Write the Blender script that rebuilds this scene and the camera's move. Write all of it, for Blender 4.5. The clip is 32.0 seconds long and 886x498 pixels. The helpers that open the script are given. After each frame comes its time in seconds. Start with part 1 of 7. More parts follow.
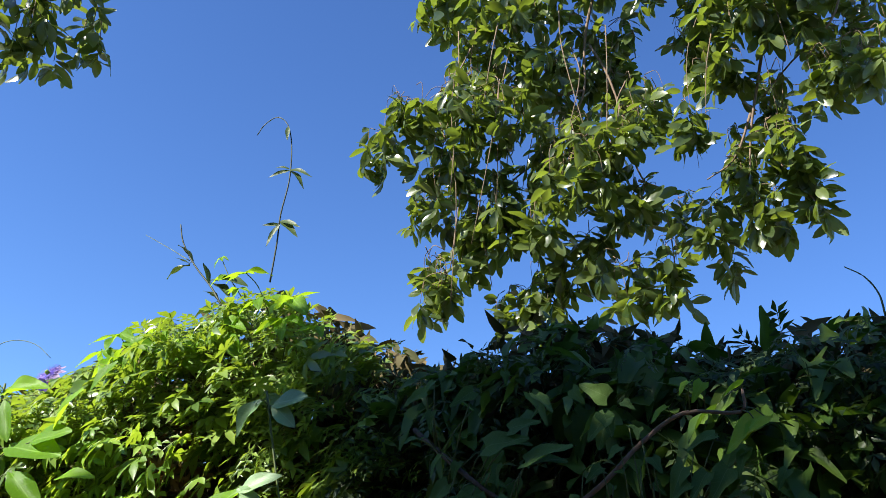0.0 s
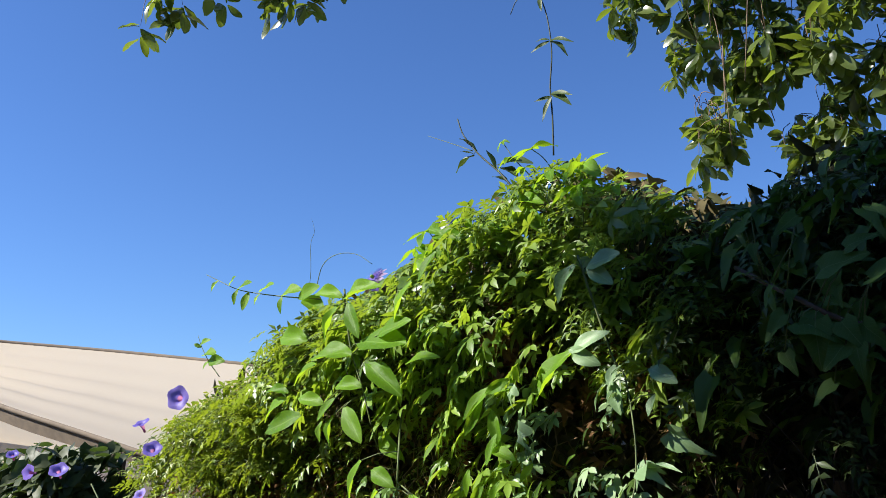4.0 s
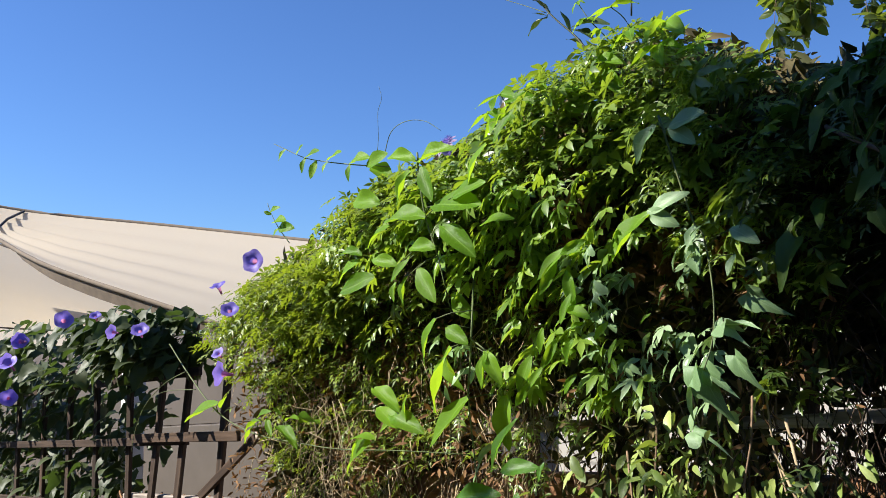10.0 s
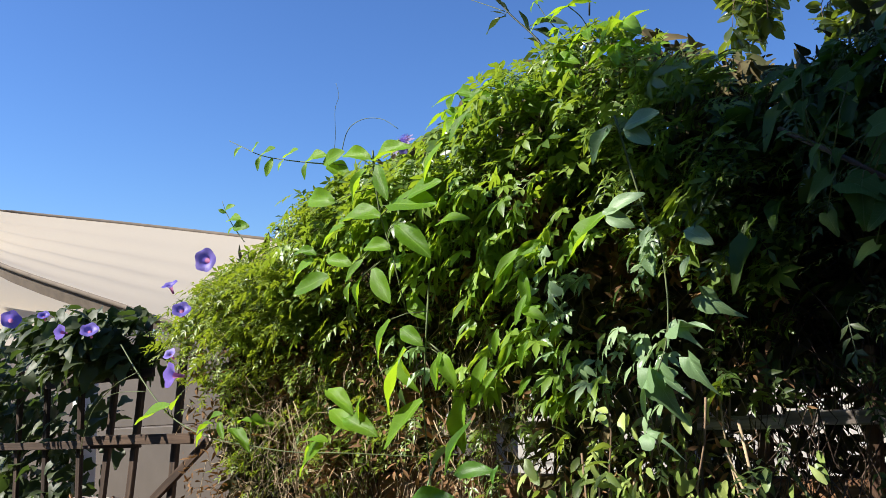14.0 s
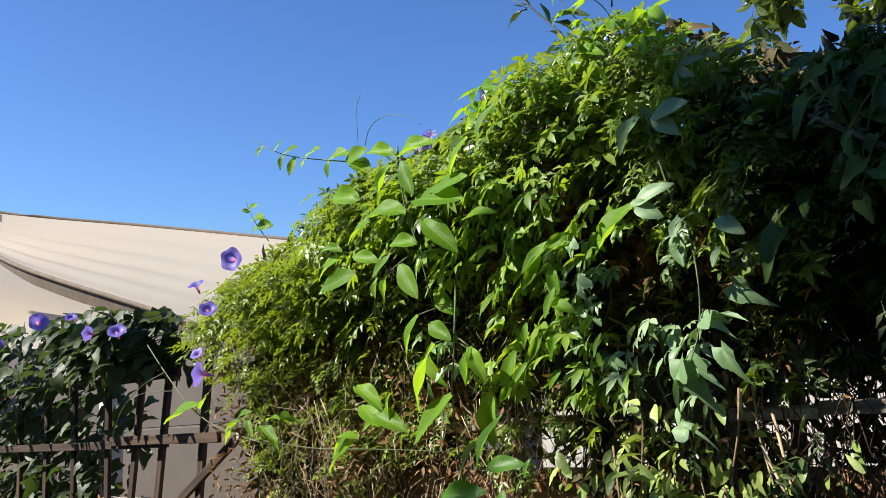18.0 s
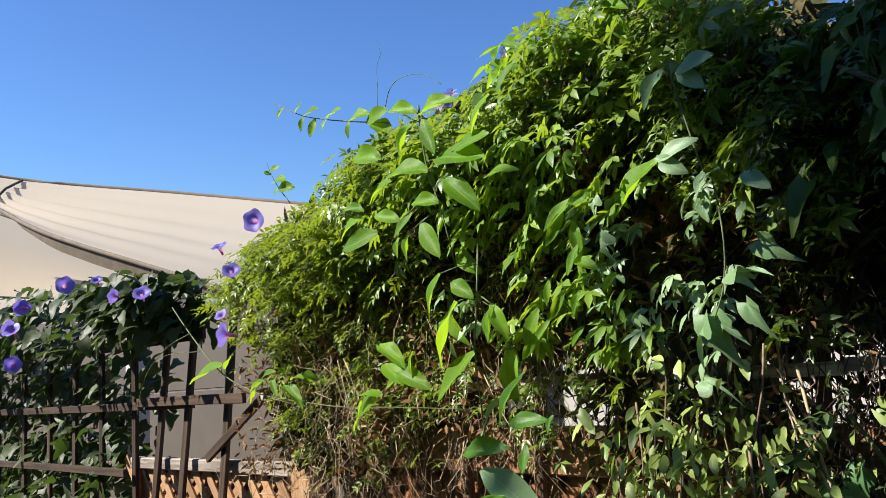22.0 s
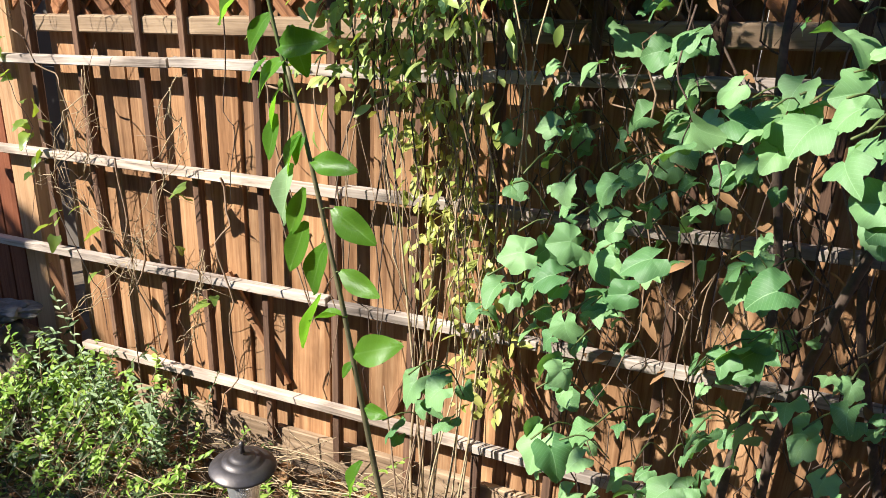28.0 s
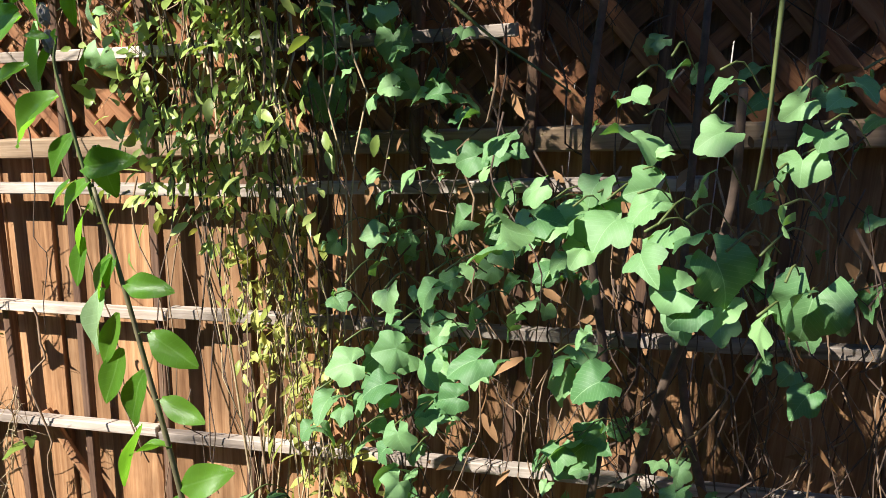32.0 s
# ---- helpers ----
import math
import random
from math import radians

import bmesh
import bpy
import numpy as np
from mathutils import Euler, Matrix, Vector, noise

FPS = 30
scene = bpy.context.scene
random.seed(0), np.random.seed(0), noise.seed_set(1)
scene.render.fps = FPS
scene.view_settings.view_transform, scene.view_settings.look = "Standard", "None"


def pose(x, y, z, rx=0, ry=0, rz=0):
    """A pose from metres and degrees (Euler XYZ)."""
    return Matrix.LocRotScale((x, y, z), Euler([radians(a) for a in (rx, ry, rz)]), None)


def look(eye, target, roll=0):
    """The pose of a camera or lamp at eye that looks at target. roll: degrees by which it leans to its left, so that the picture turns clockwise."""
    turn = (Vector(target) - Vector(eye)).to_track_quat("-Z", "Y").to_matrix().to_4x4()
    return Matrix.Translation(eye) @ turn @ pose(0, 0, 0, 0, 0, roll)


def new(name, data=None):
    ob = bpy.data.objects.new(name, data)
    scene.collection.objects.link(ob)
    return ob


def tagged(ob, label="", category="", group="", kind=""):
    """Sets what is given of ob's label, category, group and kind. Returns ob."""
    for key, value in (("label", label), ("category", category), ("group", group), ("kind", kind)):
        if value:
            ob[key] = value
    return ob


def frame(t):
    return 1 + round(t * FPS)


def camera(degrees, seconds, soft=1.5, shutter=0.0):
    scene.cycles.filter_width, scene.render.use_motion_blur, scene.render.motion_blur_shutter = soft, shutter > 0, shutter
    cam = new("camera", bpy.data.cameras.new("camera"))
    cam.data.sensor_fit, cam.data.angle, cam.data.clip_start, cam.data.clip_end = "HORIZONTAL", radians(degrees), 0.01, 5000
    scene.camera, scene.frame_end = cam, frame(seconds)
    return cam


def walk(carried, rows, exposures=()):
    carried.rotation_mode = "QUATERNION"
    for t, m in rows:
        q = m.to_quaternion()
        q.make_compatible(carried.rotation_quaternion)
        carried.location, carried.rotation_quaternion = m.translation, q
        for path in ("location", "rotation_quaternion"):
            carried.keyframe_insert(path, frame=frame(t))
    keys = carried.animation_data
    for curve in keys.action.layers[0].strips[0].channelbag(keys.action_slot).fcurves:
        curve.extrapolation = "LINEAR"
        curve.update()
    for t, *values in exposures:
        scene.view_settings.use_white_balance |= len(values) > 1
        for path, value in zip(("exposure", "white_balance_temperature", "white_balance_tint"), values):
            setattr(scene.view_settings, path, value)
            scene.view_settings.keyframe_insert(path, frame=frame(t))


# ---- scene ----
cam = camera(54.56, 32.0, soft=0.8)
LEAN = 6.0                             # the garden climbs towards +x; rails, beds and plants follow the slope, boards stand plumb
SLOPE = Matrix.Rotation(radians(-LEAN), 4, "Y")
# seconds, x, y, z and the Euler turn in degrees, along the slope
PATH = [
    (0.0, 1.011, -1.518, 1.963, 113.61, 1.09, 21.63),
    (0.5, 1.004, -1.514, 1.956, 112.28, 1.09, 22.00),
    (1.0, 0.995, -1.504, 1.946, 110.38, 1.12, 22.77),
    (1.5, 0.982, -1.495, 1.938, 109.06, 1.34, 24.29),
    (2.0, 0.965, -1.491, 1.930, 108.05, 2.04, 26.93),
    (2.5, 0.959, -1.504, 1.926, 107.00, 3.02, 31.40),
    (3.0, 0.954, -1.528, 1.927, 106.54, 4.23, 36.81),
    (3.5, 0.960, -1.537, 1.931, 107.06, 5.04, 40.32),
    (4.0, 0.964, -1.543, 1.931, 106.91, 5.45, 41.93),
    (4.5, 0.958, -1.541, 1.925, 106.03, 5.38, 42.40),
    (6.5, 0.948, -1.533, 1.917, 106.00, 4.49, 42.01),
    (7.0, 0.941, -1.530, 1.913, 105.03, 4.28, 42.26),
    (7.5, 0.933, -1.534, 1.907, 103.73, 4.13, 42.77),
    (8.0, 0.925, -1.549, 1.902, 101.89, 4.13, 43.64),
    (8.5, 0.921, -1.556, 1.894, 100.27, 4.15, 44.32),
    (9.0, 0.918, -1.569, 1.896, 99.31, 4.25, 44.45),
    (9.5, 0.921, -1.569, 1.894, 99.10, 4.20, 44.90),
    (10.0, 0.923, -1.571, 1.896, 99.38, 4.26, 45.13),
    (10.5, 0.930, -1.569, 1.902, 99.74, 4.20, 44.94),
    (11.0, 0.930, -1.571, 1.902, 99.57, 4.14, 44.96),
    (11.5, 0.929, -1.562, 1.899, 99.26, 4.30, 44.95),
    (12.0, 0.925, -1.554, 1.901, 98.97, 4.68, 44.69),
    (12.5, 0.919, -1.541, 1.899, 98.82, 4.79, 44.37),
    (13.0, 0.916, -1.529, 1.894, 98.89, 4.73, 43.92),
    (13.5, 0.919, -1.539, 1.898, 99.01, 4.63, 43.19),
    (14.0, 0.919, -1.544, 1.899, 99.17, 4.38, 42.66),
    (14.5, 0.922, -1.549, 1.900, 99.21, 4.30, 42.24),
    (16.5, 0.912, -1.556, 1.895, 99.07, 4.23, 41.49),
    (17.0, 0.907, -1.554, 1.893, 99.08, 4.22, 41.58),
    (17.5, 0.906, -1.548, 1.892, 99.11, 4.57, 42.09),
    (18.0, 0.904, -1.555, 1.895, 99.13, 5.15, 43.96),
    (18.5, 0.897, -1.567, 1.897, 99.11, 5.96, 46.94),
    (19.0, 0.895, -1.575, 1.900, 99.34, 6.44, 49.11),
    (19.5, 0.897, -1.580, 1.903, 99.74, 6.43, 49.60),
    (20.0, 0.900, -1.580, 1.899, 99.77, 6.07, 49.34),
    (20.5, 0.901, -1.580, 1.899, 99.52, 5.98, 49.02),
    (21.0, 0.899, -1.581, 1.901, 99.28, 6.02, 48.70),
    (21.5, 0.895, -1.571, 1.895, 98.55, 5.83, 48.07),
    (22.0, 0.897, -1.555, 1.881, 97.00, 5.26, 45.34),
    (22.5, 0.915, -1.541, 1.865, 95.31, 4.29, 41.04),
    (23.0, 0.930, -1.529, 1.854, 93.70, 3.40, 37.51),
    (23.5, 0.937, -1.515, 1.839, 91.86, 3.22, 35.39),
    (24.0, 0.937, -1.510, 1.819, 89.75, 3.29, 34.64),
    (24.5, 0.929, -1.523, 1.789, 88.12, 3.23, 34.97),
    (25.0, 0.928, -1.540, 1.732, 86.37, 3.30, 35.19),
    (25.5, 0.942, -1.556, 1.655, 83.80, 3.32, 33.94),
    (26.0, 0.962, -1.559, 1.594, 81.47, 3.50, 31.10),
    (26.5, 0.977, -1.554, 1.548, 78.88, 3.40, 28.96),
    (28.5, 0.955, -1.591, 1.436, 66.70, 2.88, 29.13),
    (29.0, 0.957, -1.592, 1.423, 65.47, 3.01, 29.16),
    (29.5, 0.956, -1.590, 1.420, 64.58, 3.22, 29.32),
    (30.0, 0.956, -1.592, 1.424, 66.68, 3.53, 29.39),
    (30.5, 0.959, -1.591, 1.433, 70.32, 3.74, 28.95),
    (31.0, 0.960, -1.586, 1.444, 73.73, 3.76, 26.54),
    (31.5, 0.975, -1.565, 1.451, 76.24, 3.62, 22.50),
    (32.0, 0.990, -1.552, 1.451, 75.51, 3.57, 18.31),
]
EXPOSURES = [(0.0, 1.25), (2.0, 1.34), (3.8, 0.92), (21.8, 0.88), (23.0, 1.0), (24.0, 1.38), (25.2, 1.42), (26.5, 1.32), (32.0, 1.27)]
walk(cam, [(t, SLOPE @ pose(x, y, z, rx, ry, rz)) for t, x, y, z, rx, ry, rz in PATH], EXPOSURES)

# ---------------------------------------------------------------- light
SUN_ELEV, SUN_AZ = 38.14, 221.87        # the sun stands left of and behind the path
sun_dir = Vector((math.cos(radians(SUN_ELEV)) * math.sin(radians(SUN_AZ)),
                  math.cos(radians(SUN_ELEV)) * math.cos(radians(SUN_AZ)),
                  math.sin(radians(SUN_ELEV))))
world = bpy.data.worlds.new("sky")
scene.world = world
world.use_nodes = True
wn = world.node_tree.nodes
sky = wn.new("ShaderNodeTexSky")
sky.sky_type, sky.sun_disc = "NISHITA", False
sky.sun_elevation, sky.sun_rotation = radians(SUN_ELEV), radians(SUN_AZ)
sky.air_density, sky.dust_density, sky.ozone_density = 1.0, 0.3, 3.0
wn["Background"].inputs["Strength"].default_value = 0.068
deep = wn.new("ShaderNodeMix")          # a clear, dry sky: deeper blue
deep.data_type, deep.blend_type = "RGBA", "MULTIPLY"
deep.inputs[0].default_value = 1.0
deep.inputs[7].default_value = (0.60, 0.86, 1.30, 1)
world.node_tree.links.new(sky.outputs[0], deep.inputs[6])
world.node_tree.links.new(deep.outputs[2], wn["Background"].inputs[0])
sun_data = bpy.data.lights.new("sun", "SUN")
sun_data.energy, sun_data.angle, sun_data.color = 5.0, radians(0.53), (1.0, 0.955, 0.88)
sun = new("sun", sun_data)
sun.matrix_world = look((0, 0, 8), Vector((0, 0, 8)) - sun_dir)


# ---------------------------------------------------------------- materials
def nodes_of(name):
    m = bpy.data.materials.new(name)
    m.use_nodes = True
    nt = m.node_tree
    return m, nt, nt.nodes["Principled BSDF"], nt.nodes["Material Output"]


def node(nt, kind, **values):
    n = nt.nodes.new(kind)
    for key, value in values.items():
        n.inputs[key.replace("_", " ")].default_value = value
    return n


def ramp(nt, fac, stops):
    n = nt.nodes.new("ShaderNodeValToRGB")
    el = n.color_ramp.elements
    while len(el) < len(stops):
        el.new(0.5)
    for e, (p, c) in zip(el, stops):
        e.position, e.color = p, (*c, 1)
    nt.links.new(fac, n.inputs[0])
    return n.outputs[0]


def mixed(nt, kind, fac, a, b):
    n = nt.nodes.new("ShaderNodeMix")
    n.data_type, n.blend_type = "RGBA", kind
    for socket, value in ((n.inputs[0], fac), (n.inputs[6], a), (n.inputs[7], b)):
        if hasattr(value, "is_output"):
            nt.links.new(value, socket)
        elif isinstance(value, tuple):
            socket.default_value = (*value, 1)
        else:
            socket.default_value = value
    return n.outputs[2]


def spread_coords(nt, scale):
    """Object coordinates, shifted at random from piece to piece, so that alike pieces get grain of their own."""
    tc, info = nt.nodes.new("ShaderNodeTexCoord"), nt.nodes.new("ShaderNodeObjectInfo")
    shift = nt.nodes.new("ShaderNodeVectorMath")
    shift.operation = "MULTIPLY_ADD"
    nt.links.new(info.outputs["Random"], shift.inputs[0])
    shift.inputs[1].default_value = (7.3, 5.1, 9.7)
    nt.links.new(tc.outputs["Object"], shift.inputs[2])
    m = nt.nodes.new("ShaderNodeMapping")
    m.inputs["Scale"].default_value = scale
    nt.links.new(shift.outputs[0], m.inputs[0])
    return m.outputs[0], info.outputs["Random"]


def maths(nt, kind, a, b=0.0):
    n = nt.nodes.new("ShaderNodeMath")
    n.operation = kind
    for socket, value in zip(n.inputs, (a, b)):
        if hasattr(value, "is_output"):
            nt.links.new(value, socket)
        else:
            socket.default_value = value
    return n.outputs[0]


def bump(nt, bsdf, height, strength, distance):
    b = nt.nodes.new("ShaderNodeBump")
    b.inputs["Strength"].default_value, b.inputs["Distance"].default_value = strength, distance
    nt.links.new(height, b.inputs["Height"])
    nt.links.new(b.outputs[0], bsdf.inputs["Normal"])


def wood(name, dark, mid, light, grain=(60, 60, 2.2), rough=0.72, stain=0.5):
    """Sawn wood with grain along the local z axis, weather stains and a tone of its own for each piece."""
    m, nt, bsdf, _ = nodes_of(name)
    co, rnd = spread_coords(nt, grain)
    n1 = node(nt, "ShaderNodeTexNoise", Scale=1.0, Detail=6.0, Roughness=0.65, Distortion=0.6)
    nt.links.new(co, n1.inputs["Vector"])
    co2, _ = spread_coords(nt, (5, 5, 3))
    n2 = node(nt, "ShaderNodeTexNoise", Scale=1.0, Detail=4.0, Roughness=0.6)
    nt.links.new(co2, n2.inputs["Vector"])
    col = ramp(nt, n1.outputs[0], [(0.28, dark), (0.5, mid), (0.74, light)])
    tone = ramp(nt, rnd, [(0.0, (0.72, 0.70, 0.68)), (0.5, (1.0, 1.0, 1.0)), (1.0, (1.22, 1.15, 1.08))])
    col = mixed(nt, "MULTIPLY", 1.0, col, tone)
    st = ramp(nt, n2.outputs[0], [(0.36, (0.42, 0.40, 0.40)), (0.58, (1.0, 1.0, 1.0))])
    col = mixed(nt, "MULTIPLY", stain, col, st)
    nt.links.new(col, bsdf.inputs["Base Color"])
    bsdf.inputs["Roughness"].default_value = rough
    bsdf.inputs["Specular IOR Level"].default_value = 0.25
    bump(nt, bsdf, n1.outputs[0], 0.5, 0.004)
    return m


def leaf(name, dark, light, through_colour, see_through=0.45, rough=0.42, joined=True, spots=0.25, gloss=0.3):
    """A leaf: waxy above, lets light through; each leaf has its own tone."""
    m, nt, bsdf, out = nodes_of(name)
    if joined:
        rnd = nt.nodes.new("ShaderNodeNewGeometry").outputs["Random Per Island"]
    else:
        rnd = nt.nodes.new("ShaderNodeObjectInfo").outputs["Random"]
    tc = nt.nodes.new("ShaderNodeTexCoord")
    n = node(nt, "ShaderNodeTexNoise", Scale=45.0, Detail=3.0)
    nt.links.new(tc.outputs["Object"], n.inputs["Vector"])
    col = ramp(nt, rnd, [(0.0, dark), (1.0, light)])
    blot = ramp(nt, n.outputs[0], [(0.3, (0.6, 0.62, 0.5)), (0.62, (1.08, 1.08, 1.05))])
    col = mixed(nt, "MULTIPLY", spots, col, blot)
    if not joined:                                       # midrib and side veins, paler than the blade
        xyz = nt.nodes.new("ShaderNodeSeparateXYZ")
        nt.links.new(tc.outputs["Object"], xyz.inputs[0])
        across = maths(nt, "ABSOLUTE", xyz.outputs[0])
        rib = maths(nt, "LESS_THAN", across, 0.011)
        saw = maths(nt, "FRACT", maths(nt, "MULTIPLY", maths(nt, "SUBTRACT", xyz.outputs[1], maths(nt, "MULTIPLY", across, 0.75)), 8.0))
        veins = maths(nt, "MAXIMUM", rib, maths(nt, "MULTIPLY", maths(nt, "LESS_THAN", saw, 0.09), 0.45))
        col = mixed(nt, "MIX", maths(nt, "MULTIPLY", veins, 0.5), col, tuple(min(1.0, 0.05 + 1.15 * c) for c in light))
    nt.links.new(col, bsdf.inputs["Base Color"])
    bsdf.inputs["Roughness"].default_value = rough
    bsdf.inputs["Specular IOR Level"].default_value = gloss
    bump(nt, bsdf, n.outputs[0], 0.25, 0.002)
    tr = nt.nodes.new("ShaderNodeBsdfTranslucent")
    tcol = mixed(nt, "MULTIPLY", 0.55, through_colour, ramp(nt, rnd, [(0.0, (0.7, 0.75, 0.6)), (1.0, (1.2, 1.15, 1.1))]))
    nt.links.new(tcol, tr.inputs[0])
    mix = nt.nodes.new("ShaderNodeMixShader")
    mix.inputs[0].default_value = see_through
    nt.links.new(bsdf.outputs[0], mix.inputs[1])
    nt.links.new(tr.outputs[0], mix.inputs[2])
    nt.links.new(mix.outputs[0], out.inputs[0])
    return m


def plain(name, colour, rough=0.6, metal=0.0, vary=0.25, scale=12.0, bumps=0.15):
    m, nt, bsdf, _ = nodes_of(name)
    tc = nt.nodes.new("ShaderNodeTexCoord")
    n = node(nt, "ShaderNodeTexNoise", Scale=scale, Detail=6.0, Roughness=0.65)
    nt.links.new(tc.outputs["Object"], n.inputs["Vector"])
    lo, hi = tuple(c * (1 - vary) for c in colour), tuple(min(1, c * (1 + vary * 0.6)) for c in colour)
    nt.links.new(ramp(nt, n.outputs[0], [(0.3, lo), (0.7, hi)]), bsdf.inputs["Base Color"])
    bsdf.inputs["Roughness"].default_value, bsdf.inputs["Metallic"].default_value = rough, metal
    bump(nt, bsdf, n.outputs[0], bumps, 0.003)
    return m


M_BOARD = wood("redwood_boards", (0.17, 0.080, 0.036), (0.36, 0.195, 0.095), (0.53, 0.33, 0.18), stain=0.75)
M_GATE = wood("stained_gate_boards", (0.13, 0.038, 0.017), (0.23, 0.075, 0.034), (0.30, 0.11, 0.05), stain=0.5)
M_POST = wood("pale_post_wood", (0.32, 0.17, 0.08), (0.46, 0.27, 0.14), (0.56, 0.36, 0.2), stain=0.35)
M_KICK = wood("weathered_kickboard", (0.19, 0.125, 0.075), (0.38, 0.265, 0.165), (0.54, 0.40, 0.265), stain=0.7)
M_RAIL = wood("brown_rail_wood", (0.14, 0.065, 0.032), (0.28, 0.14, 0.07), (0.42, 0.25, 0.13))
M_GREY = wood("weathered_grey_lath", (0.15, 0.12, 0.095), (0.45, 0.38, 0.32), (0.64, 0.58, 0.51), grain=(45, 45, 3.5), rough=0.85, stain=0.75)
M_LATH = wood("brown_lath", (0.07, 0.04, 0.025), (0.15, 0.085, 0.055), (0.26, 0.16, 0.10), rough=0.85)
# side trellis wood, darkened to stand for the shade on it
M_SHADELATH = wood("shade_toned_side_lath", (0.030, 0.021, 0.015), (0.070, 0.047, 0.033), (0.13, 0.088, 0.06), rough=0.85)
M_LATTICE = wood("lattice_wood", (0.13, 0.055, 0.025), (0.27, 0.12, 0.055), (0.38, 0.2, 0.1))
M_STEM = plain("green_stem", (0.10, 0.13, 0.035), 0.6, vary=0.35, scale=40)
M_STALK_STEM = plain("sapling_stem", (0.14, 0.12, 0.06), 0.6, vary=0.4, scale=50)
M_DKSTEM = plain("dark_green_stem", (0.035, 0.045, 0.018), 0.6, vary=0.3, scale=50)
M_DRY = plain("dry_brown_stem", (0.25, 0.165, 0.10), 0.85, vary=0.5, scale=50)
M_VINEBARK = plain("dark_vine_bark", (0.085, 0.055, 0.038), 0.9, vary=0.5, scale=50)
M_STRAW = plain("straw_twig", (0.42, 0.315, 0.185), 0.85, vary=0.45, scale=50)
M_BRANCH = plain("twig_bark", (0.20, 0.135, 0.08), 0.8, vary=0.4, scale=30, bumps=0.4)
M_BARK = plain("bark", (0.20, 0.13, 0.085), 0.9, vary=0.45, scale=30, bumps=0.5)
M_HEDGE = leaf("vine_leaf", (0.050, 0.105, 0.020), (0.25, 0.35, 0.065), (0.44, 0.60, 0.04), 0.30, rough=0.36, gloss=0.6)
M_FINE = leaf("fine_vine_leaf", (0.065, 0.105, 0.014), (0.29, 0.36, 0.065), (0.46, 0.58, 0.03), 0.30, rough=0.4, gloss=0.4)
# broad leaves of the hedge's right half, shade put into their colour
M_SHADE = leaf("shade_toned_hedge_leaf", (0.045, 0.095, 0.016), (0.125, 0.20, 0.035), (0.16, 0.30, 0.02), 0.25, rough=0.45, gloss=0.3)
# vine leaf darkened for the hedge's shaded side; twig and shrub reuse it
M_HEDGE_DK = leaf("shade_toned_vine_leaf", (0.030, 0.056, 0.017), (0.095, 0.135, 0.044), (0.11, 0.18, 0.02), 0.2, rough=0.42, gloss=0.3)
M_CASCADE = leaf("cascade_leaf", (0.17, 0.26, 0.055), (0.46, 0.54, 0.17), (0.42, 0.52, 0.06), 0.3, gloss=0.45)
# inner leaves: dry brown, and darkened for the shade inside the hedge
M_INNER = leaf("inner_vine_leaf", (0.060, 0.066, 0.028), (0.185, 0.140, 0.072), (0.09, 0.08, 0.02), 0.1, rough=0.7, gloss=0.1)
M_BIG = leaf("broad_leaf", (0.085, 0.190, 0.012), (0.180, 0.335, 0.028), (0.52, 0.78, 0.03), 0.38, rough=0.45, joined=False, gloss=0.18)
M_LIME = leaf("lime_finger_leaf", (0.09, 0.18, 0.022), (0.27, 0.40, 0.060), (0.50, 0.68, 0.04), 0.32, rough=0.4, gloss=0.45)
M_NEAR = leaf("near_leaf", (0.15, 0.30, 0.03), (0.20, 0.36, 0.05), (0.34, 0.56, 0.03), 0.45, joined=False, spots=0.6)
# heart leaf with the shade put into its colour
M_BROAD_DK = leaf("shade_toned_broad_leaf", (0.045, 0.095, 0.022), (0.10, 0.17, 0.04), (0.12, 0.26, 0.02), 0.25, rough=0.6, joined=False, gloss=0.15)
M_POD = plain("withered_leaf_skin", (0.17, 0.125, 0.065), 0.85, vary=0.4, scale=60, bumps=0.4)
# paler underside, with the sheen of sun and sky put into the colour
M_PALE = leaf("sheen_pale_leaf", (0.17, 0.29, 0.12), (0.28, 0.41, 0.21), (0.26, 0.45, 0.08), 0.22, rough=0.4, joined=False)
# small leaves coloured whitish to stand for sunlit glints
M_GLINTLEAF = leaf("glint_toned_leaf", (0.19, 0.30, 0.13), (0.34, 0.45, 0.25), (0.26, 0.42, 0.10), 0.2, rough=0.35, gloss=0.5)
M_STALK = leaf("stalk_leaf", (0.07, 0.19, 0.02), (0.12, 0.27, 0.03), (0.24, 0.55, 0.03), 0.45, rough=0.35, joined=False)
M_GLORY = leaf("morning_glory_leaf", (0.034, 0.050, 0.020), (0.095, 0.118, 0.050), (0.12, 0.20, 0.03), 0.22, rough=0.5, gloss=0.3)
M_TREE = leaf("tree_leaf", (0.016, 0.034, 0.009), (0.125, 0.165, 0.050), (0.33, 0.44, 0.04), 0.31, rough=0.3, gloss=0.6)
M_LOBED = leaf("lobed_leaf", (0.075, 0.185, 0.068), (0.255, 0.435, 0.185), (0.22, 0.48, 0.05), 0.26, rough=0.45, joined=False, gloss=0.3)
M_YELLOW = leaf("yellowing_leaf", (0.24, 0.30, 0.06), (0.52, 0.50, 0.16), (0.5, 0.48, 0.08), 0.3)
M_DEAD = leaf("dead_leaf", (0.14, 0.07, 0.03), (0.34, 0.19, 0.09), (0.25, 0.12, 0.03), 0.2, rough=0.8)
M_SHRUB = leaf("shrub_leaf", (0.14, 0.26, 0.03), (0.36, 0.50, 0.10), (0.32, 0.50, 0.05), 0.28)
M_SPRIG = leaf("grey_green_sprig_leaf", (0.17, 0.26, 0.11), (0.32, 0.42, 0.22), (0.24, 0.40, 0.08), 0.3)
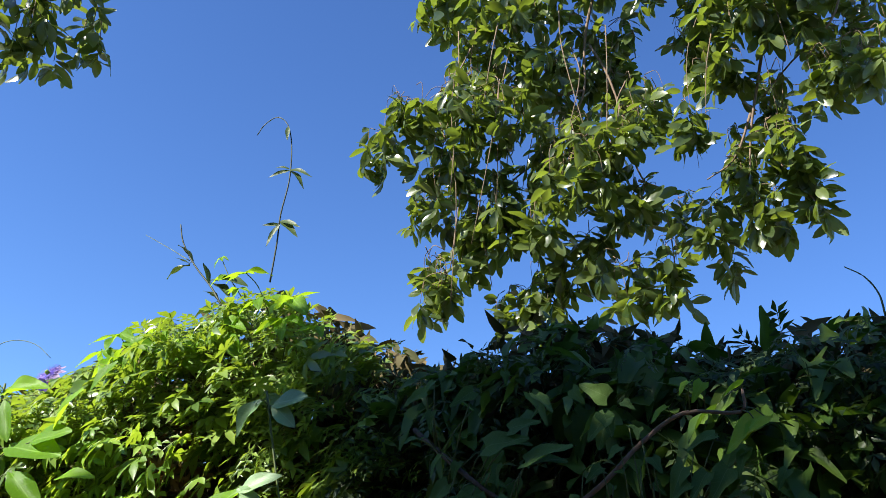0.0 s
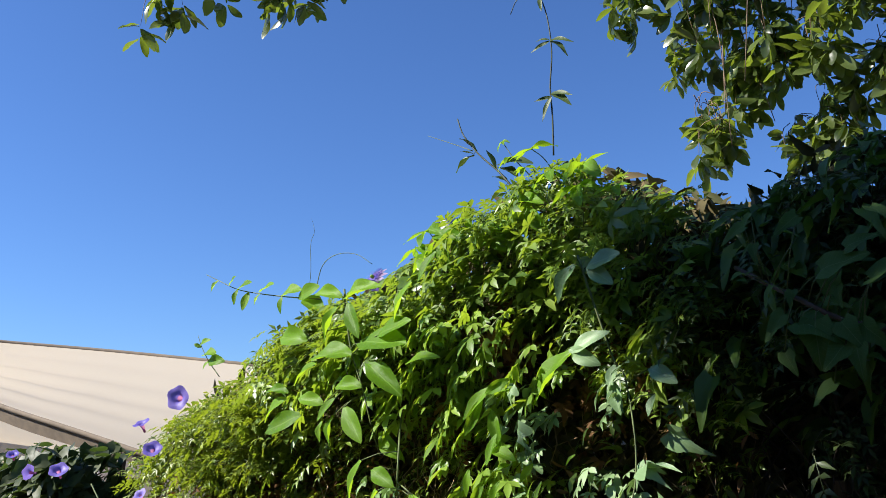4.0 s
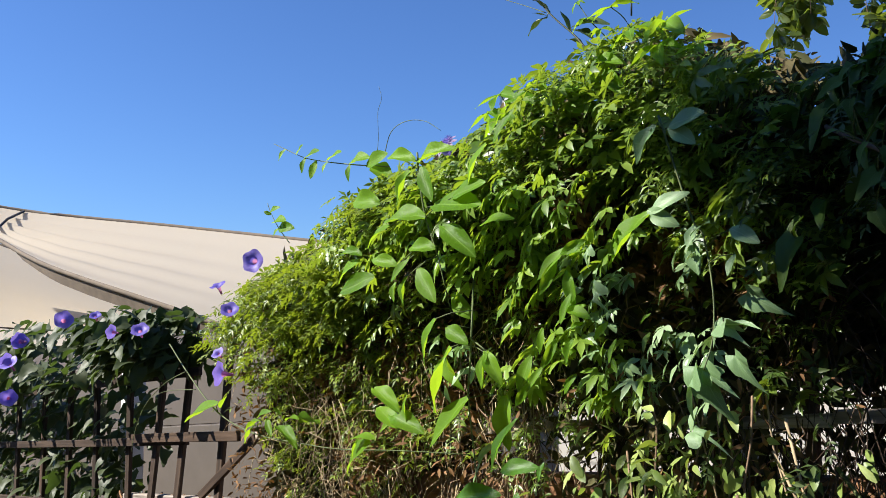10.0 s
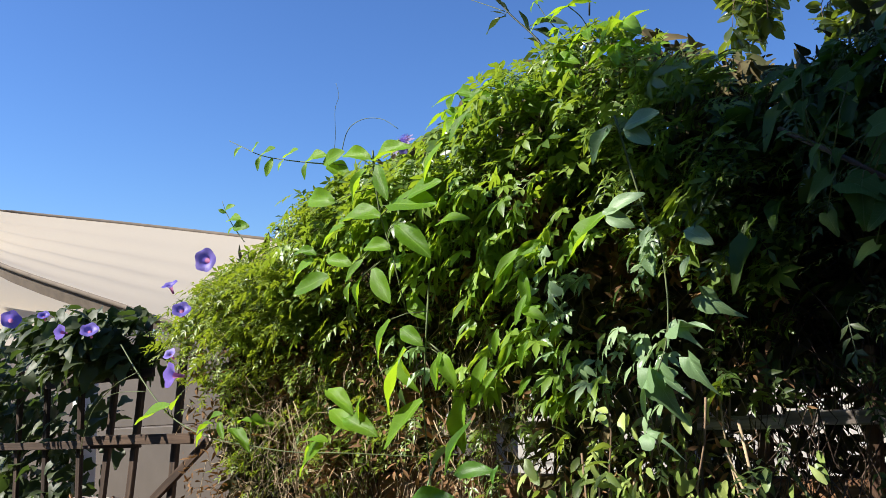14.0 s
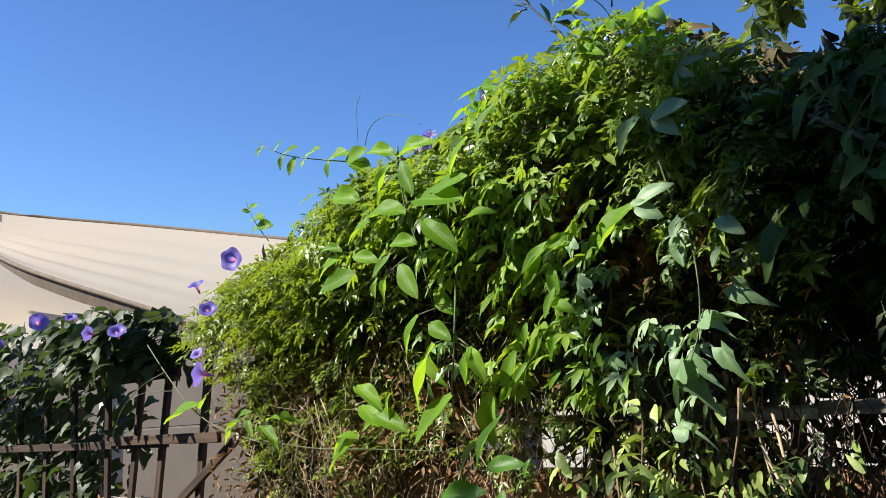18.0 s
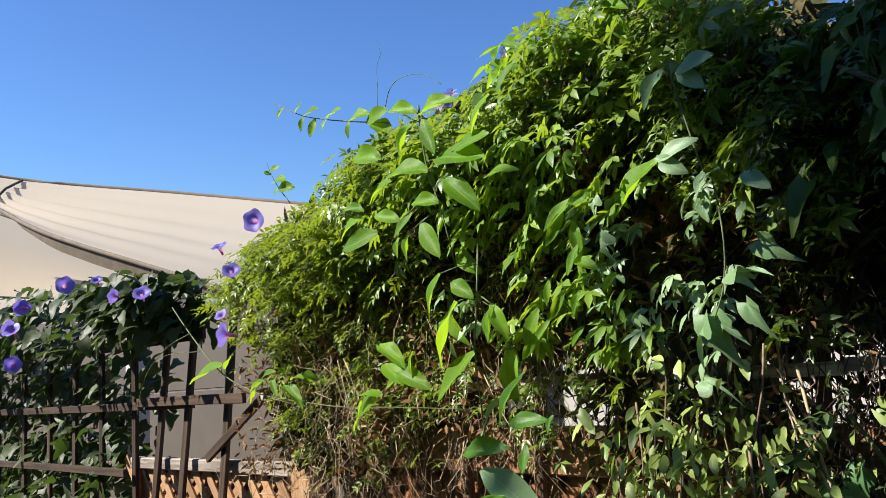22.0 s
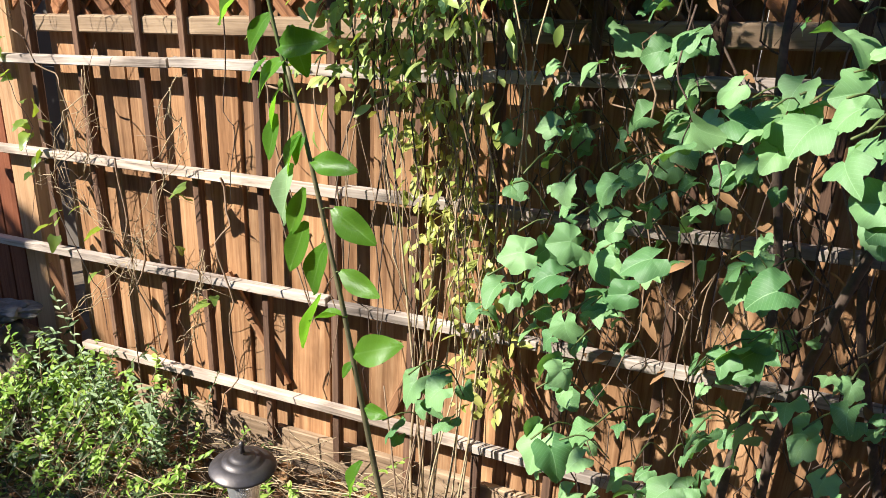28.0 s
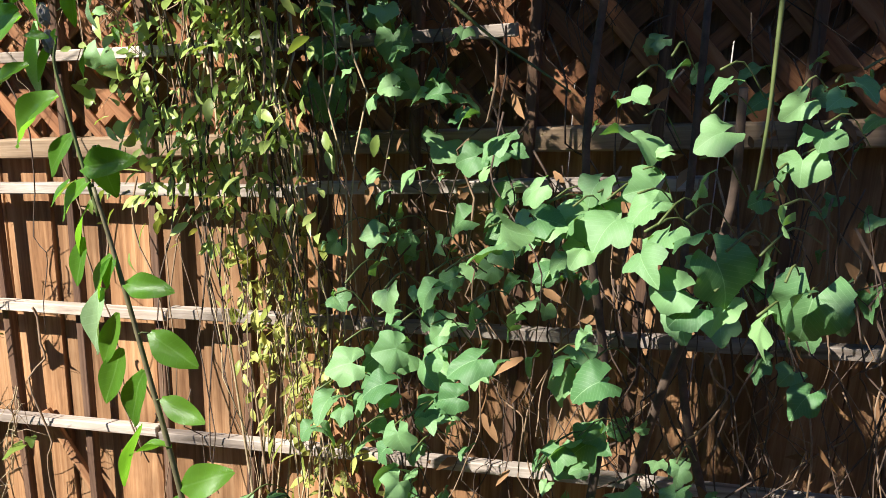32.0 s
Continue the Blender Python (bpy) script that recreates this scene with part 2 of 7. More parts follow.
M_PETAL = leaf("violet_petal", (0.17, 0.13, 0.56), (0.27, 0.21, 0.68), (0.34, 0.24, 0.82), 0.35, joined=False, spots=0.1)
M_LILAC = leaf("lilac_petal", (0.34, 0.24, 0.45), (0.46, 0.34, 0.56), (0.5, 0.35, 0.6), 0.35, joined=False, spots=0.1)
M_HUSK = plain("dry_husk", (0.30, 0.26, 0.21), 0.95, vary=0.45, scale=120, bumps=0.6)
M_HOSE = plain("teal_glaze", (0.07, 0.20, 0.17), 0.35, vary=0.25, scale=14)
M_THROAT = leaf("pink_flower_tube", (0.55, 0.18, 0.45), (0.62, 0.25, 0.5), (0.7, 0.3, 0.5), 0.4, joined=False, spots=0.1)
M_SAIL = leaf("cream_sail_cloth", (0.59, 0.515, 0.41), (0.63, 0.55, 0.44), (0.92, 0.82, 0.66), 0.30, rough=0.9, spots=0.05, gloss=0.05)
M_SIDING = plain("cream_siding", (0.42, 0.395, 0.355), 0.7, vary=0.12, scale=4)
M_ROOF = plain("roof_shingle", (0.09, 0.08, 0.075), 0.9, vary=0.4, scale=20, bumps=0.5)
# wall boards with the sails' shade put into their colour
M_SAILSHADE = plain("sail_shade_boards", (0.105, 0.085, 0.068), 0.75, vary=0.12, scale=4)
M_STUCCO = plain("sky_block_stucco", (0.22, 0.19, 0.16), 0.9, vary=0.15, scale=3)
M_HEM = plain("tan_hem", (0.20, 0.155, 0.11), 0.9)
M_BRONZE = plain("bronze_metal", (0.10, 0.088, 0.085), 0.48, 0.7, vary=0.3, scale=30)
M_DRIFT = plain("weathered_driftwood", (0.15, 0.135, 0.12), 0.85, vary=0.5, scale=18, bumps=0.8)
M_STRAP = plain("dark_strap", (0.035, 0.03, 0.028), 0.8)
M_WHITE = plain("white_paint", (0.8, 0.79, 0.76), 0.55, vary=0.08)
M_SOIL = plain("soil", (0.12, 0.085, 0.055), 0.95, vary=0.6, scale=9, bumps=0.8)


# ---------------------------------------------------------------- shapes
def part(name, data, material, parent=None, label=""):
    """Links a bmesh or a mesh as one object, under a thing or a part where one is given."""
    if isinstance(data, bmesh.types.BMesh):
        me = bpy.data.meshes.new(name)
        data.to_mesh(me)
        data.free()
    else:
        me = data
    if material and not me.materials:
        me.materials.append(material)
    ob = new(name, me)
    if parent:
        ob.parent = parent
    if label:
        ob["label"] = label
    return ob


def thing(name, label, category, group="", kind="", at=(0, 0, 0), plumb=False):
    """An Empty at the thing's base, given along the slope; what is plumb stands upright on it."""
    ob = new(name)
    ob.empty_display_size = 0.1
    ob.matrix_world = Matrix.Translation(SLOPE @ Vector(at)) if plumb else SLOPE @ Matrix.Translation(at)
    return tagged(ob, label, category, group, kind)


def box(bm, size, m=None, bevel=0.0):
    geo = bmesh.ops.create_cube(bm, size=1.0)
    bmesh.ops.scale(bm, vec=size, verts=geo["verts"])
    if bevel:
        edges = list({e for v in geo["verts"] for e in v.link_edges})
        out = bmesh.ops.bevel(bm, geom=edges, offset=bevel, segments=1, affect="EDGES", profile=0.5)
        verts = list({v for f in out["faces"] for v in f.verts} | {v for v in geo["verts"] if v.is_valid})
    else:
        verts = geo["verts"]
    if m is not None:
        bmesh.ops.transform(bm, matrix=m, verts=verts)
    return verts


def beam_mesh(name, length, w, d, bevel=0.003, warp=0.0, rng=None, chips=True):
    """A piece of sawn wood, length along local z, slightly warped and chipped at the ends."""
    bm = bmesh.new()
    box(bm, (w, d, length), bevel=bevel)
    if warp:
        bmesh.ops.bisect_plane(bm, geom=bm.verts[:] + bm.edges[:] + bm.faces[:], plane_co=(0, 0, length * 0.17), plane_no=(0, 0, 1))
        bmesh.ops.bisect_plane(bm, geom=bm.verts[:] + bm.edges[:] + bm.faces[:], plane_co=(0, 0, -length * 0.2), plane_no=(0, 0, 1))
        a, b = rng.uniform(0, 6), rng.uniform(0, 6)
        for v in bm.verts:
            s = v.co.z / length
            v.co.x += warp * math.sin(3.2 * s + a)
            v.co.y += warp * math.sin(2.7 * s + b)
    me = bpy.data.meshes.new(name)
    bm.to_mesh(me)
    bm.free()
    return me


def tube(points, radius, sides=5, taper=0.5):
    """Vertices and faces of a stem through points, thinner towards its end."""
    pts = [Vector(p) for p in points]
    verts, faces = [], []
    for i, p in enumerate(pts):
        t = (pts[min(i + 1, len(pts) - 1)] - pts[max(i - 1, 0)]).normalized()
        a = t.orthogonal().normalized()
        b = t.cross(a)
        r = radius * (1 - (1 - taper) * i / max(1, len(pts) - 1))
        for k in range(sides):
            w = 2 * math.pi * k / sides
            verts.append(tuple(p + r * (math.cos(w) * a + math.sin(w) * b)))
    for i in range(len(pts) - 1):
        for k in range(sides):
            k2 = (k + 1) % sides
            faces.append((i * sides + k, i * sides + k2, (i + 1) * sides + k2, (i + 1) * sides + k))
    faces.append(tuple(range((len(pts) - 1) * sides, len(pts) * sides)))
    faces.append(tuple(reversed(range(sides))))
    return verts, faces


def smooth_path(points, steps=5):
    """Catmull-Rom through the points."""
    p = [Vector(q) for q in points]
    p = [2 * p[0] - p[1]] + p + [2 * p[-1] - p[-2]]
    out = []
    for i in range(1, len(p) - 2):
        for s in range(steps):
            t = s / steps
            out.append(0.5 * (2 * p[i] + (p[i + 1] - p[i - 1]) * t + (2 * p[i - 1] - 5 * p[i] + 4 * p[i + 1] - p[i + 2]) * t * t
                              + (3 * p[i] - p[i - 1] - 3 * p[i + 1] + p[i + 2]) * t ** 3))
    out.append(p[-2])
    return out


def mesh_of(name, verts, faces, smooth=True):
    me = bpy.data.meshes.new(name)
    me.from_pydata([tuple(v) for v in verts], [], faces)
    if smooth:
        me.polygons.foreach_set("use_smooth", [True] * len(me.polygons))
    return me


def stems(name, paths, radius, material, parent=None, sides=4, taper=0.5, label=""):
    verts, faces = [], []
    for path in paths:
        r = radius
        if isinstance(path, tuple):
            path, r = path
        v, f = tube(path, r, sides, taper)
        n = len(verts)
        verts += v
        faces += [tuple(i + n for i in q) for q in f]
    return part(name, mesh_of(name, verts, faces), material, parent, label)


# ---------------------------------------------------------------- leaves
def outline(kind, s):
    """Half the width of a leaf, of length 1, at s from its base."""
    if kind == "ellipse":
        return 0.228 * math.sin(math.pi * min(1, s) ** 0.92) ** 0.74
    if kind == "lance":
        return 0.16 * math.sin(math.pi * s ** 0.7) ** 0.9
    if kind == "obovate":
        return 0.215 * math.sin(math.pi * min(1, s) ** 1.25) ** 0.58
    if kind == "heart":
        return 0.46 * (1 - s) ** 0.55 * min(1, s * 9 + 0.35) * (1 if s < 0.35 else (1 - 0.25 * math.sin((s - 0.35) / 0.65 * math.pi)))
    return 0.25


def leaf_shape(kind, rows=4, fold=0.18, droop=0.25, wave=0.02):
    """Vertices and quads of one leaf: base at the origin, tip along +y, upper side to +z."""
    verts, faces = [], []
    cols = (-1, -0.55, 0, 0.55, 1) if kind != "lance" else (-1, 0, 1)
    for i in range(rows + 1):
        s = i / rows
        w = max(outline(kind, min(max(s, 0.03), 0.985)), 0.004)
        for c in cols:
            x = c * w
            back = -0.10 * abs(c) ** 1.5 if kind == "heart" and i == 0 else 0
            verts.append((x, s + back, fold * abs(x) - droop * s * s + wave * math.sin(9 * s + 3 * c)))
    n = len(cols)
    for i in range(rows):
        for k in range(n - 1):
            faces.append((i * n + k, i * n + k + 1, (i + 1) * n + k + 1, (i + 1) * n + k))
    return verts, faces


def lobed_shape(lobes=5, deep=0.25, rows=3, fold=0.12, droop=0.2, seed=0, sweep=128, length=(0.95, 0.66, 0.50), soft=False):
    """A broad leaf with pointed, uneven lobes, drawn as a fan about its stalk; the middle lobe is the longest."""
    rng = random.Random(seed * 7 + lobes)
    verts, faces = [(0, 0.0, 0)], []
    per = 8
    spokes = lobes * per + 1
    tall = [length[min(2, abs(i - lobes // 2))] * rng.uniform(0.84, 1.14) for i in range(lobes)]
    cut = [deep * rng.uniform(0.5, 1.35) for i in range(lobes + 1)]
    ph, ph2 = rng.uniform(0, 6), rng.uniform(0, 6)
    curl = rng.uniform(0.08, 0.22)
    jag = 0.025 if soft else 0.05
    teeth = [rng.uniform(-jag, jag) for k in range(spokes)]
    for ring in range(1, rows + 1):
        e = ring / rows
        for k in range(spokes):
            u = k / (spokes - 1) * lobes
            a = radians(-sweep + 2 * sweep * k / (spokes - 1)) + 0.05 * math.sin(ph + k)
            i = min(lobes - 1, int(u))
            off = u - i - 0.5
            saw = abs(off) * 2                               # 1 between lobes, 0 at a lobe's point
            near = tall[max(0, min(lobes - 1, i + (1 if off > 0 else -1)))]
            base = tall[i] + (near - tall[i]) * saw * 0.5
            point = math.sin(math.pi / 2 * saw) ** 0.8 if i == lobes // 2 and not soft else 0.5 - 0.5 * math.cos(math.pi * saw)
            r = base * (1 - cut[i + (1 if off > 0 else 0)] * point) * (1 + e * teeth[k])
            q = e ** 0.9 * r
            x, y = q * math.sin(a), q * math.cos(a)
            z = fold * abs(x) - droop * (x * x + y * y) + e * e * (curl * math.sin(2 * a + ph) + 0.06 * math.sin(5 * a + ph2) - 0.09 * (1 - saw) + 0.03)
            z += 0.009 * math.cos(math.pi * saw) * e * (1 - e) * 4   # raised veins
            verts.append((x, y, z))
    for k in range(spokes - 1):
        faces.append((0, 2 + k, 1 + k))
        for ring in range(rows - 1):
            o = 1 + ring * spokes
            faces.append((o + k, o + k + 1, o + spokes + k + 1, o + spokes + k))
    return verts, faces


def finger_shape(angles=(-84, -45, 0, 43, 80), length=(0.55, 0.86, 1.0, 0.84, 0.58), wide=0.15, droop=0.25, seed=0):
    """A palmate leaf: narrow pointed fingers that join at the stalk."""
    rng = random.Random(seed)
    verts, faces = [(0, 0, 0)], []
    for a, l in zip(angles, length):
        a, l = radians(a + rng.uniform(-7, 7)), l * rng.uniform(0.85, 1.1)
        dip, side = droop * rng.uniform(0.5, 1.6), rng.uniform(-0.12, 0.12)
        base = len(verts)
        for u, w in ((0.3, 0.75), (0.62, 1.0), (1.0, 0.04)):
            for c in (-1, 0, 1):
                x, y = c * w * wide * (0.8 + 0.2 * l) + side * u * u, u * l
                verts.append((x * math.cos(a) + y * math.sin(a), y * math.cos(a) - x * math.sin(a), 0.35 * abs(x) - dip * u * u * l))
        faces += [(0, base + 1, base), (0, base + 2, base + 1)]
        for i in (0, 3):
            for c in (0, 1):
                faces.append((base + i + c, base + i + c + 1, base + i + c + 4, base + i + c + 3))
    return verts, faces


def pinnate_shape(pairs=3, wide=0.075, droop=0.3, seed=0):
    """A feathered leaf: pairs of small pointed leaflets along a thin midrib, and one at its end."""
    rng = random.Random(seed)
    verts, faces = [], []
    spine = lambda u: Vector((0.04 * math.sin(3 * u + seed), u, -droop * u * u))
    for i in range(5):
        p = spine(i / 4 * 0.8)
        verts += [tuple(p + Vector((-0.008, 0, 0))), tuple(p + Vector((0.008, 0, 0)))]
    faces += [(2 * i, 2 * i + 1, 2 * i + 3, 2 * i + 2) for i in range(4)]
    spots = [(0.18 + 0.56 * k / max(1, pairs - 1), s * radians(rng.uniform(48, 68))) for k in range(pairs) for s in (-1, 1)] + [(0.78, rng.uniform(-0.2, 0.2))]
    for u, a in spots:
        b, l = spine(u), rng.uniform(0.30, 0.42) * (1.15 if u > 0.77 else 1.0)
        base, dip, lift = len(verts), rng.uniform(0.05, 0.5), rng.uniform(-0.1, 0.25)
        verts.append(tuple(b))
        for v, w in ((0.45, 1.0), (1.0, 0.06)):
            for c in (-1, 0, 1):
                x, y = c * w * wide, v * l
                verts.append((b.x + x * math.cos(a) + y * math.sin(a), b.y + y * math.cos(a) - x * math.sin(a), b.z + 0.4 * abs(x) + lift * y - dip * y * v))
        faces += [(base, base + 2, base + 1), (base, base + 3, base + 2), (base + 1, base + 2, base + 5, base + 4), (base + 2, base + 3, base + 6, base + 5)]
    return verts, faces


def turns(normal, rng, tip=None, wild=0.5):
    """A rotation whose z axis lies near the normal and whose y axis (the leaf's tip) points near tip."""
    n = Vector(normal) + wild * Vector((rng.gauss(0, 1), rng.gauss(0, 1), rng.gauss(0, 1)))
    n.normalize()
    t = Vector(tip or (0, 0, -1)) + wild * Vector((rng.gauss(0, 1), rng.gauss(0, 1), rng.gauss(0, 1)))
    t = t - t.dot(n) * n
    if t.length < 1e-4:
        t = n.orthogonal()
    t.normalize()
    x = t.cross(n)
    return Matrix((x, t, n)).transposed()


def leaf_cloud(name, shapes, placed, material, parent=None, label=""):
    """Many small leaves as one mesh. placed: (place, rotation, size)."""
    groups = {}
    for i, p in enumerate(placed):
        groups.setdefault(i % len(shapes), []).append(p)
    allv, loops, starts, counts, n, ln = [], [], [], [], 0, 0
    for g, items in groups.items():
        v, f = np.array(shapes[g][0], float), shapes[g][1]
        rot = np.array([[list(r) for r in it[1]] for it in items])
        pos, size = np.array([list(it[0]) for it in items]), np.array([it[2] for it in items])
        w = np.einsum("mij,nj->mni", rot, v) * size[:, None, None] + pos[:, None, :]
        allv.append(w.reshape(-1, 3))
        flat = np.concatenate([np.array(q) for q in f])
        cnt = np.array([len(q) for q in f])
        m = len(items)
        loops.append((flat[None, :] + (n + len(v) * np.arange(m))[:, None]).ravel())
        counts.append(np.tile(cnt, m))
        n += len(v) * m
    allv, loops, counts = np.concatenate(allv), np.concatenate(loops), np.concatenate(counts)
    me = bpy.data.meshes.new(name)
    me.vertices.add(len(allv))
    me.vertices.foreach_set("co", allv.ravel())
    me.loops.add(len(loops))
    me.loops.foreach_set("vertex_index", loops.astype(np.int32))
    me.polygons.add(len(counts))
    me.polygons.foreach_set("loop_start", np.concatenate([[0], np.cumsum(counts)[:-1]]).astype(np.int32))
    me.polygons.foreach_set("use_smooth", np.ones(len(counts), bool))
    me.update(calc_edges=True)
    ob = part(name, me, material, parent, label)
    return tagged(ob, kind="stuff")


SHAPE = {
    "ellipse": [leaf_shape("ellipse", 5, 0.25, d, 0.02) for d in (0.1, 0.25, 0.45)],
    "lance": [leaf_shape("lance", 3, 0.3, d) for d in (0.05, 0.3)],
    "broad": [([(x * 1.3, y, z) for x, y, z in v], f) for v, f in (leaf_shape("lance", 3, 0.3, d) for d in (0.05, 0.3))],
    "heart": [leaf_shape("heart", 5, 0.2, d, 0.03) for d in (0.15, 0.35)],
    "obovate": [([(x, y, z) for x, y, z in v], f) for v, f in (leaf_shape("obovate", 5, 0.25, d, 0.02) for d in (0.08, 0.2, 0.32))],
    "ivy": [([(x * 0.62, y, z) for x, y, z in v], f) for v, f in (leaf_shape("heart", 5, 0.35, d, 0.03) for d in (0.15, 0.3, 0.45))],
    "finger": [finger_shape(seed=k) for k in range(5)],
    "pinnate": [pinnate_shape(p, seed=k) for k, p in enumerate((3, 3, 4, 2, 3))],
}

# ---------------------------------------------------------------- places of shoots, leaves, flowers and branches
SHOOT_A = (
    (-0.324, -0.360, 2.373, -0.402, -0.375, 2.411), (-0.316, -0.360, 2.367, -0.224, -0.375, 2.387), (-0.338, -0.360, 2.358, -0.394, -0.375, 2.305),
    (-0.309, -0.360, 2.357, -0.276, -0.375, 2.282), (-0.444, -0.360, 2.307, -0.534, -0.375, 2.337), (-0.308, -0.360, 2.249, -0.419, -0.375, 2.278),
    (-0.285, -0.360, 2.180, -0.355, -0.375, 2.201), (-0.284, -0.360, 2.268, -0.154, -0.375, 2.250), (-0.515, -0.360, 2.204, -0.575, -0.375, 2.229),
    (-0.522, -0.360, 2.193, -0.610, -0.375, 2.176), (-0.478, -0.360, 2.151, -0.583, -0.375, 2.134), (-0.403, -0.360, 2.164, -0.470, -0.375, 2.192),
)
SHOOT_A2 = (
    (-0.367, -0.360, 2.170, -0.411, -0.375, 2.134), (-0.410, -0.360, 2.129, -0.415, -0.375, 2.093), (-0.374, -0.360, 2.136, -0.394, -0.375, 2.085),
    (-0.339, -0.360, 2.148, -0.289, -0.375, 2.077), (-0.126, -0.360, 2.358, -0.202, -0.375, 2.300), (-0.057, -0.360, 2.400, -0.099, -0.375, 2.354),
    (-0.265, -0.360, 2.223, -0.179, -0.375, 2.161), (-0.227, -0.360, 2.273, -0.135, -0.375, 2.285), (-0.158, -0.360, 2.203, -0.086, -0.375, 2.220),
    (-0.416, -0.360, 2.252, -0.494, -0.375, 2.240),
)
STEM_A = ((-0.328, -0.350, 2.393), (-0.327, -0.350, 2.332), (-0.318, -0.350, 2.252), (-0.295, -0.350, 2.183), (-0.278, -0.350, 2.111), (-0.340, -0.270, 2.050))
SHOOT_TOP = (
    (-0.108, -0.180, 2.487, -0.107, -0.195, 2.520), (-0.101, -0.180, 2.485, -0.002, -0.195, 2.481), (-0.139, -0.180, 2.487, -0.209, -0.195, 2.521),
    (-0.204, -0.180, 2.460, -0.253, -0.195, 2.492), (-0.059, -0.180, 2.467, -0.004, -0.195, 2.464), (-0.201, -0.180, 2.487, -0.175, -0.195, 2.424),
    (-0.125, -0.180, 2.475, -0.190, -0.195, 2.506), (-0.062, -0.180, 2.446, 0.003, -0.195, 2.430), (-0.208, -0.180, 2.496, -0.232, -0.195, 2.461),
    (0.017, -0.180, 2.517, 0.078, -0.195, 2.504), (0.029, -0.180, 2.507, -0.004, -0.195, 2.485), (0.040, -0.180, 2.492, 0.076, -0.195, 2.437),
)
STEM_TOP = ((-0.163, -0.100, 2.523), (-0.182, -0.100, 2.464), (-0.236, -0.100, 2.420), (-0.345, -0.040, 2.360))
SHOOT_C = (
    (-0.208, -0.380, 1.879, -0.309, -0.395, 1.802), (-0.242, -0.380, 1.978, -0.313, -0.395, 1.874), (-0.150, -0.380, 1.962, -0.171, -0.395, 1.902),
    (-0.155, -0.380, 1.963, -0.117, -0.395, 1.909), (-0.280, -0.380, 2.037, -0.341, -0.395, 1.968), (-0.357, -0.280, 1.980, -0.331, -0.295, 1.897),
    (-0.183, -0.300, 1.879, -0.191, -0.315, 1.782), (-0.250, -0.380, 2.017, -0.196, -0.395, 1.988), (-0.150, -0.380, 1.956, -0.164, -0.395, 1.916),
    (-0.325, -0.280, 2.096, -0.268, -0.295, 2.041),
)
STEM_C = ((-0.286, -0.250, 2.139), (-0.209, -0.350, 2.034), (-0.223, -0.350, 1.948), (-0.236, -0.350, 1.879), (-0.232, -0.350, 1.777), (-0.231, -0.350, 1.694))
SHOOT_D = (
    (-0.481, -0.380, 1.912, -0.400, -0.395, 1.883), (-0.470, -0.380, 1.872, -0.400, -0.395, 1.836), (-0.432, -0.380, 1.855, -0.339, -0.395, 1.831),
    (-0.487, -0.380, 1.807, -0.542, -0.395, 1.828), (-0.500, -0.380, 1.802, -0.604, -0.395, 1.762), (-0.416, -0.380, 1.843, -0.457, -0.395, 1.828),
    (-0.527, -0.380, 1.817, -0.565, -0.395, 1.783), (-0.377, -0.380, 1.893, -0.390, -0.395, 1.849),
)
SHOOT_E = (
    (-1.177, -0.340, 1.907, -1.335, -0.355, 1.876), (-1.163, -0.340, 1.896, -1.113, -0.355, 1.927), (-0.996, -0.340, 1.847, -1.038, -0.355, 1.812),
    (-0.969, -0.340, 1.856, -1.030, -0.355, 1.849), (-0.944, -0.340, 1.862, -0.909, -0.355, 1.821), (-0.875, -0.340, 1.857, -0.894, -0.355, 1.895),
    (-0.810, -0.340, 1.848, -0.704, -0.355, 1.862), (-0.901, -0.340, 1.840, -0.810, -0.355, 1.813), (-0.863, -0.340, 1.853, -0.805, -0.355, 1.875),
    (-0.987, -0.340, 1.864, -0.937, -0.355, 1.888),
)
STEM_E = ((-1.743, -0.180, 2.116), (-1.398, -0.300, 1.995), (-1.195, -0.330, 1.884), (-1.018, -0.330, 1.824), (-0.823, -0.330, 1.798), (-0.671, -0.330, 1.783), (-0.523, -0.290, 1.775), (-0.360, -0.230, 1.760))
TENDRIL_E = ((-1.414, -0.300, 2.010), (-1.554, -0.300, 1.980), (-1.686, -0.300, 1.917), (-1.755, -0.300, 1.840), (-1.781, -0.300, 1.779))
TENDRIL_E2 = ((-1.367, -0.300, 1.953), (-1.519, -0.300, 1.958), (-1.621, -0.300, 1.949))
WHITE_A = (
    (0.193, -0.280, 2.320, 0.145, -0.295, 2.273), (0.217, -0.280, 2.310, 0.284, -0.295, 2.317), (0.217, -0.280, 2.310, 0.265, -0.295, 2.270),
    (0.160, -0.280, 2.171, 0.066, -0.295, 2.112), (0.162, -0.280, 2.170, 0.224, -0.295, 2.198), (0.158, -0.280, 2.177, 0.204, -0.295, 2.144),
    (0.241, -0.280, 2.134, 0.232, -0.295, 2.101), (0.303, -0.280, 2.117, 0.347, -0.295, 2.092), (0.234, -0.280, 2.106, 0.241, -0.295, 2.057),
    (0.305, -0.280, 2.076, 0.294, -0.295, 2.045),
)
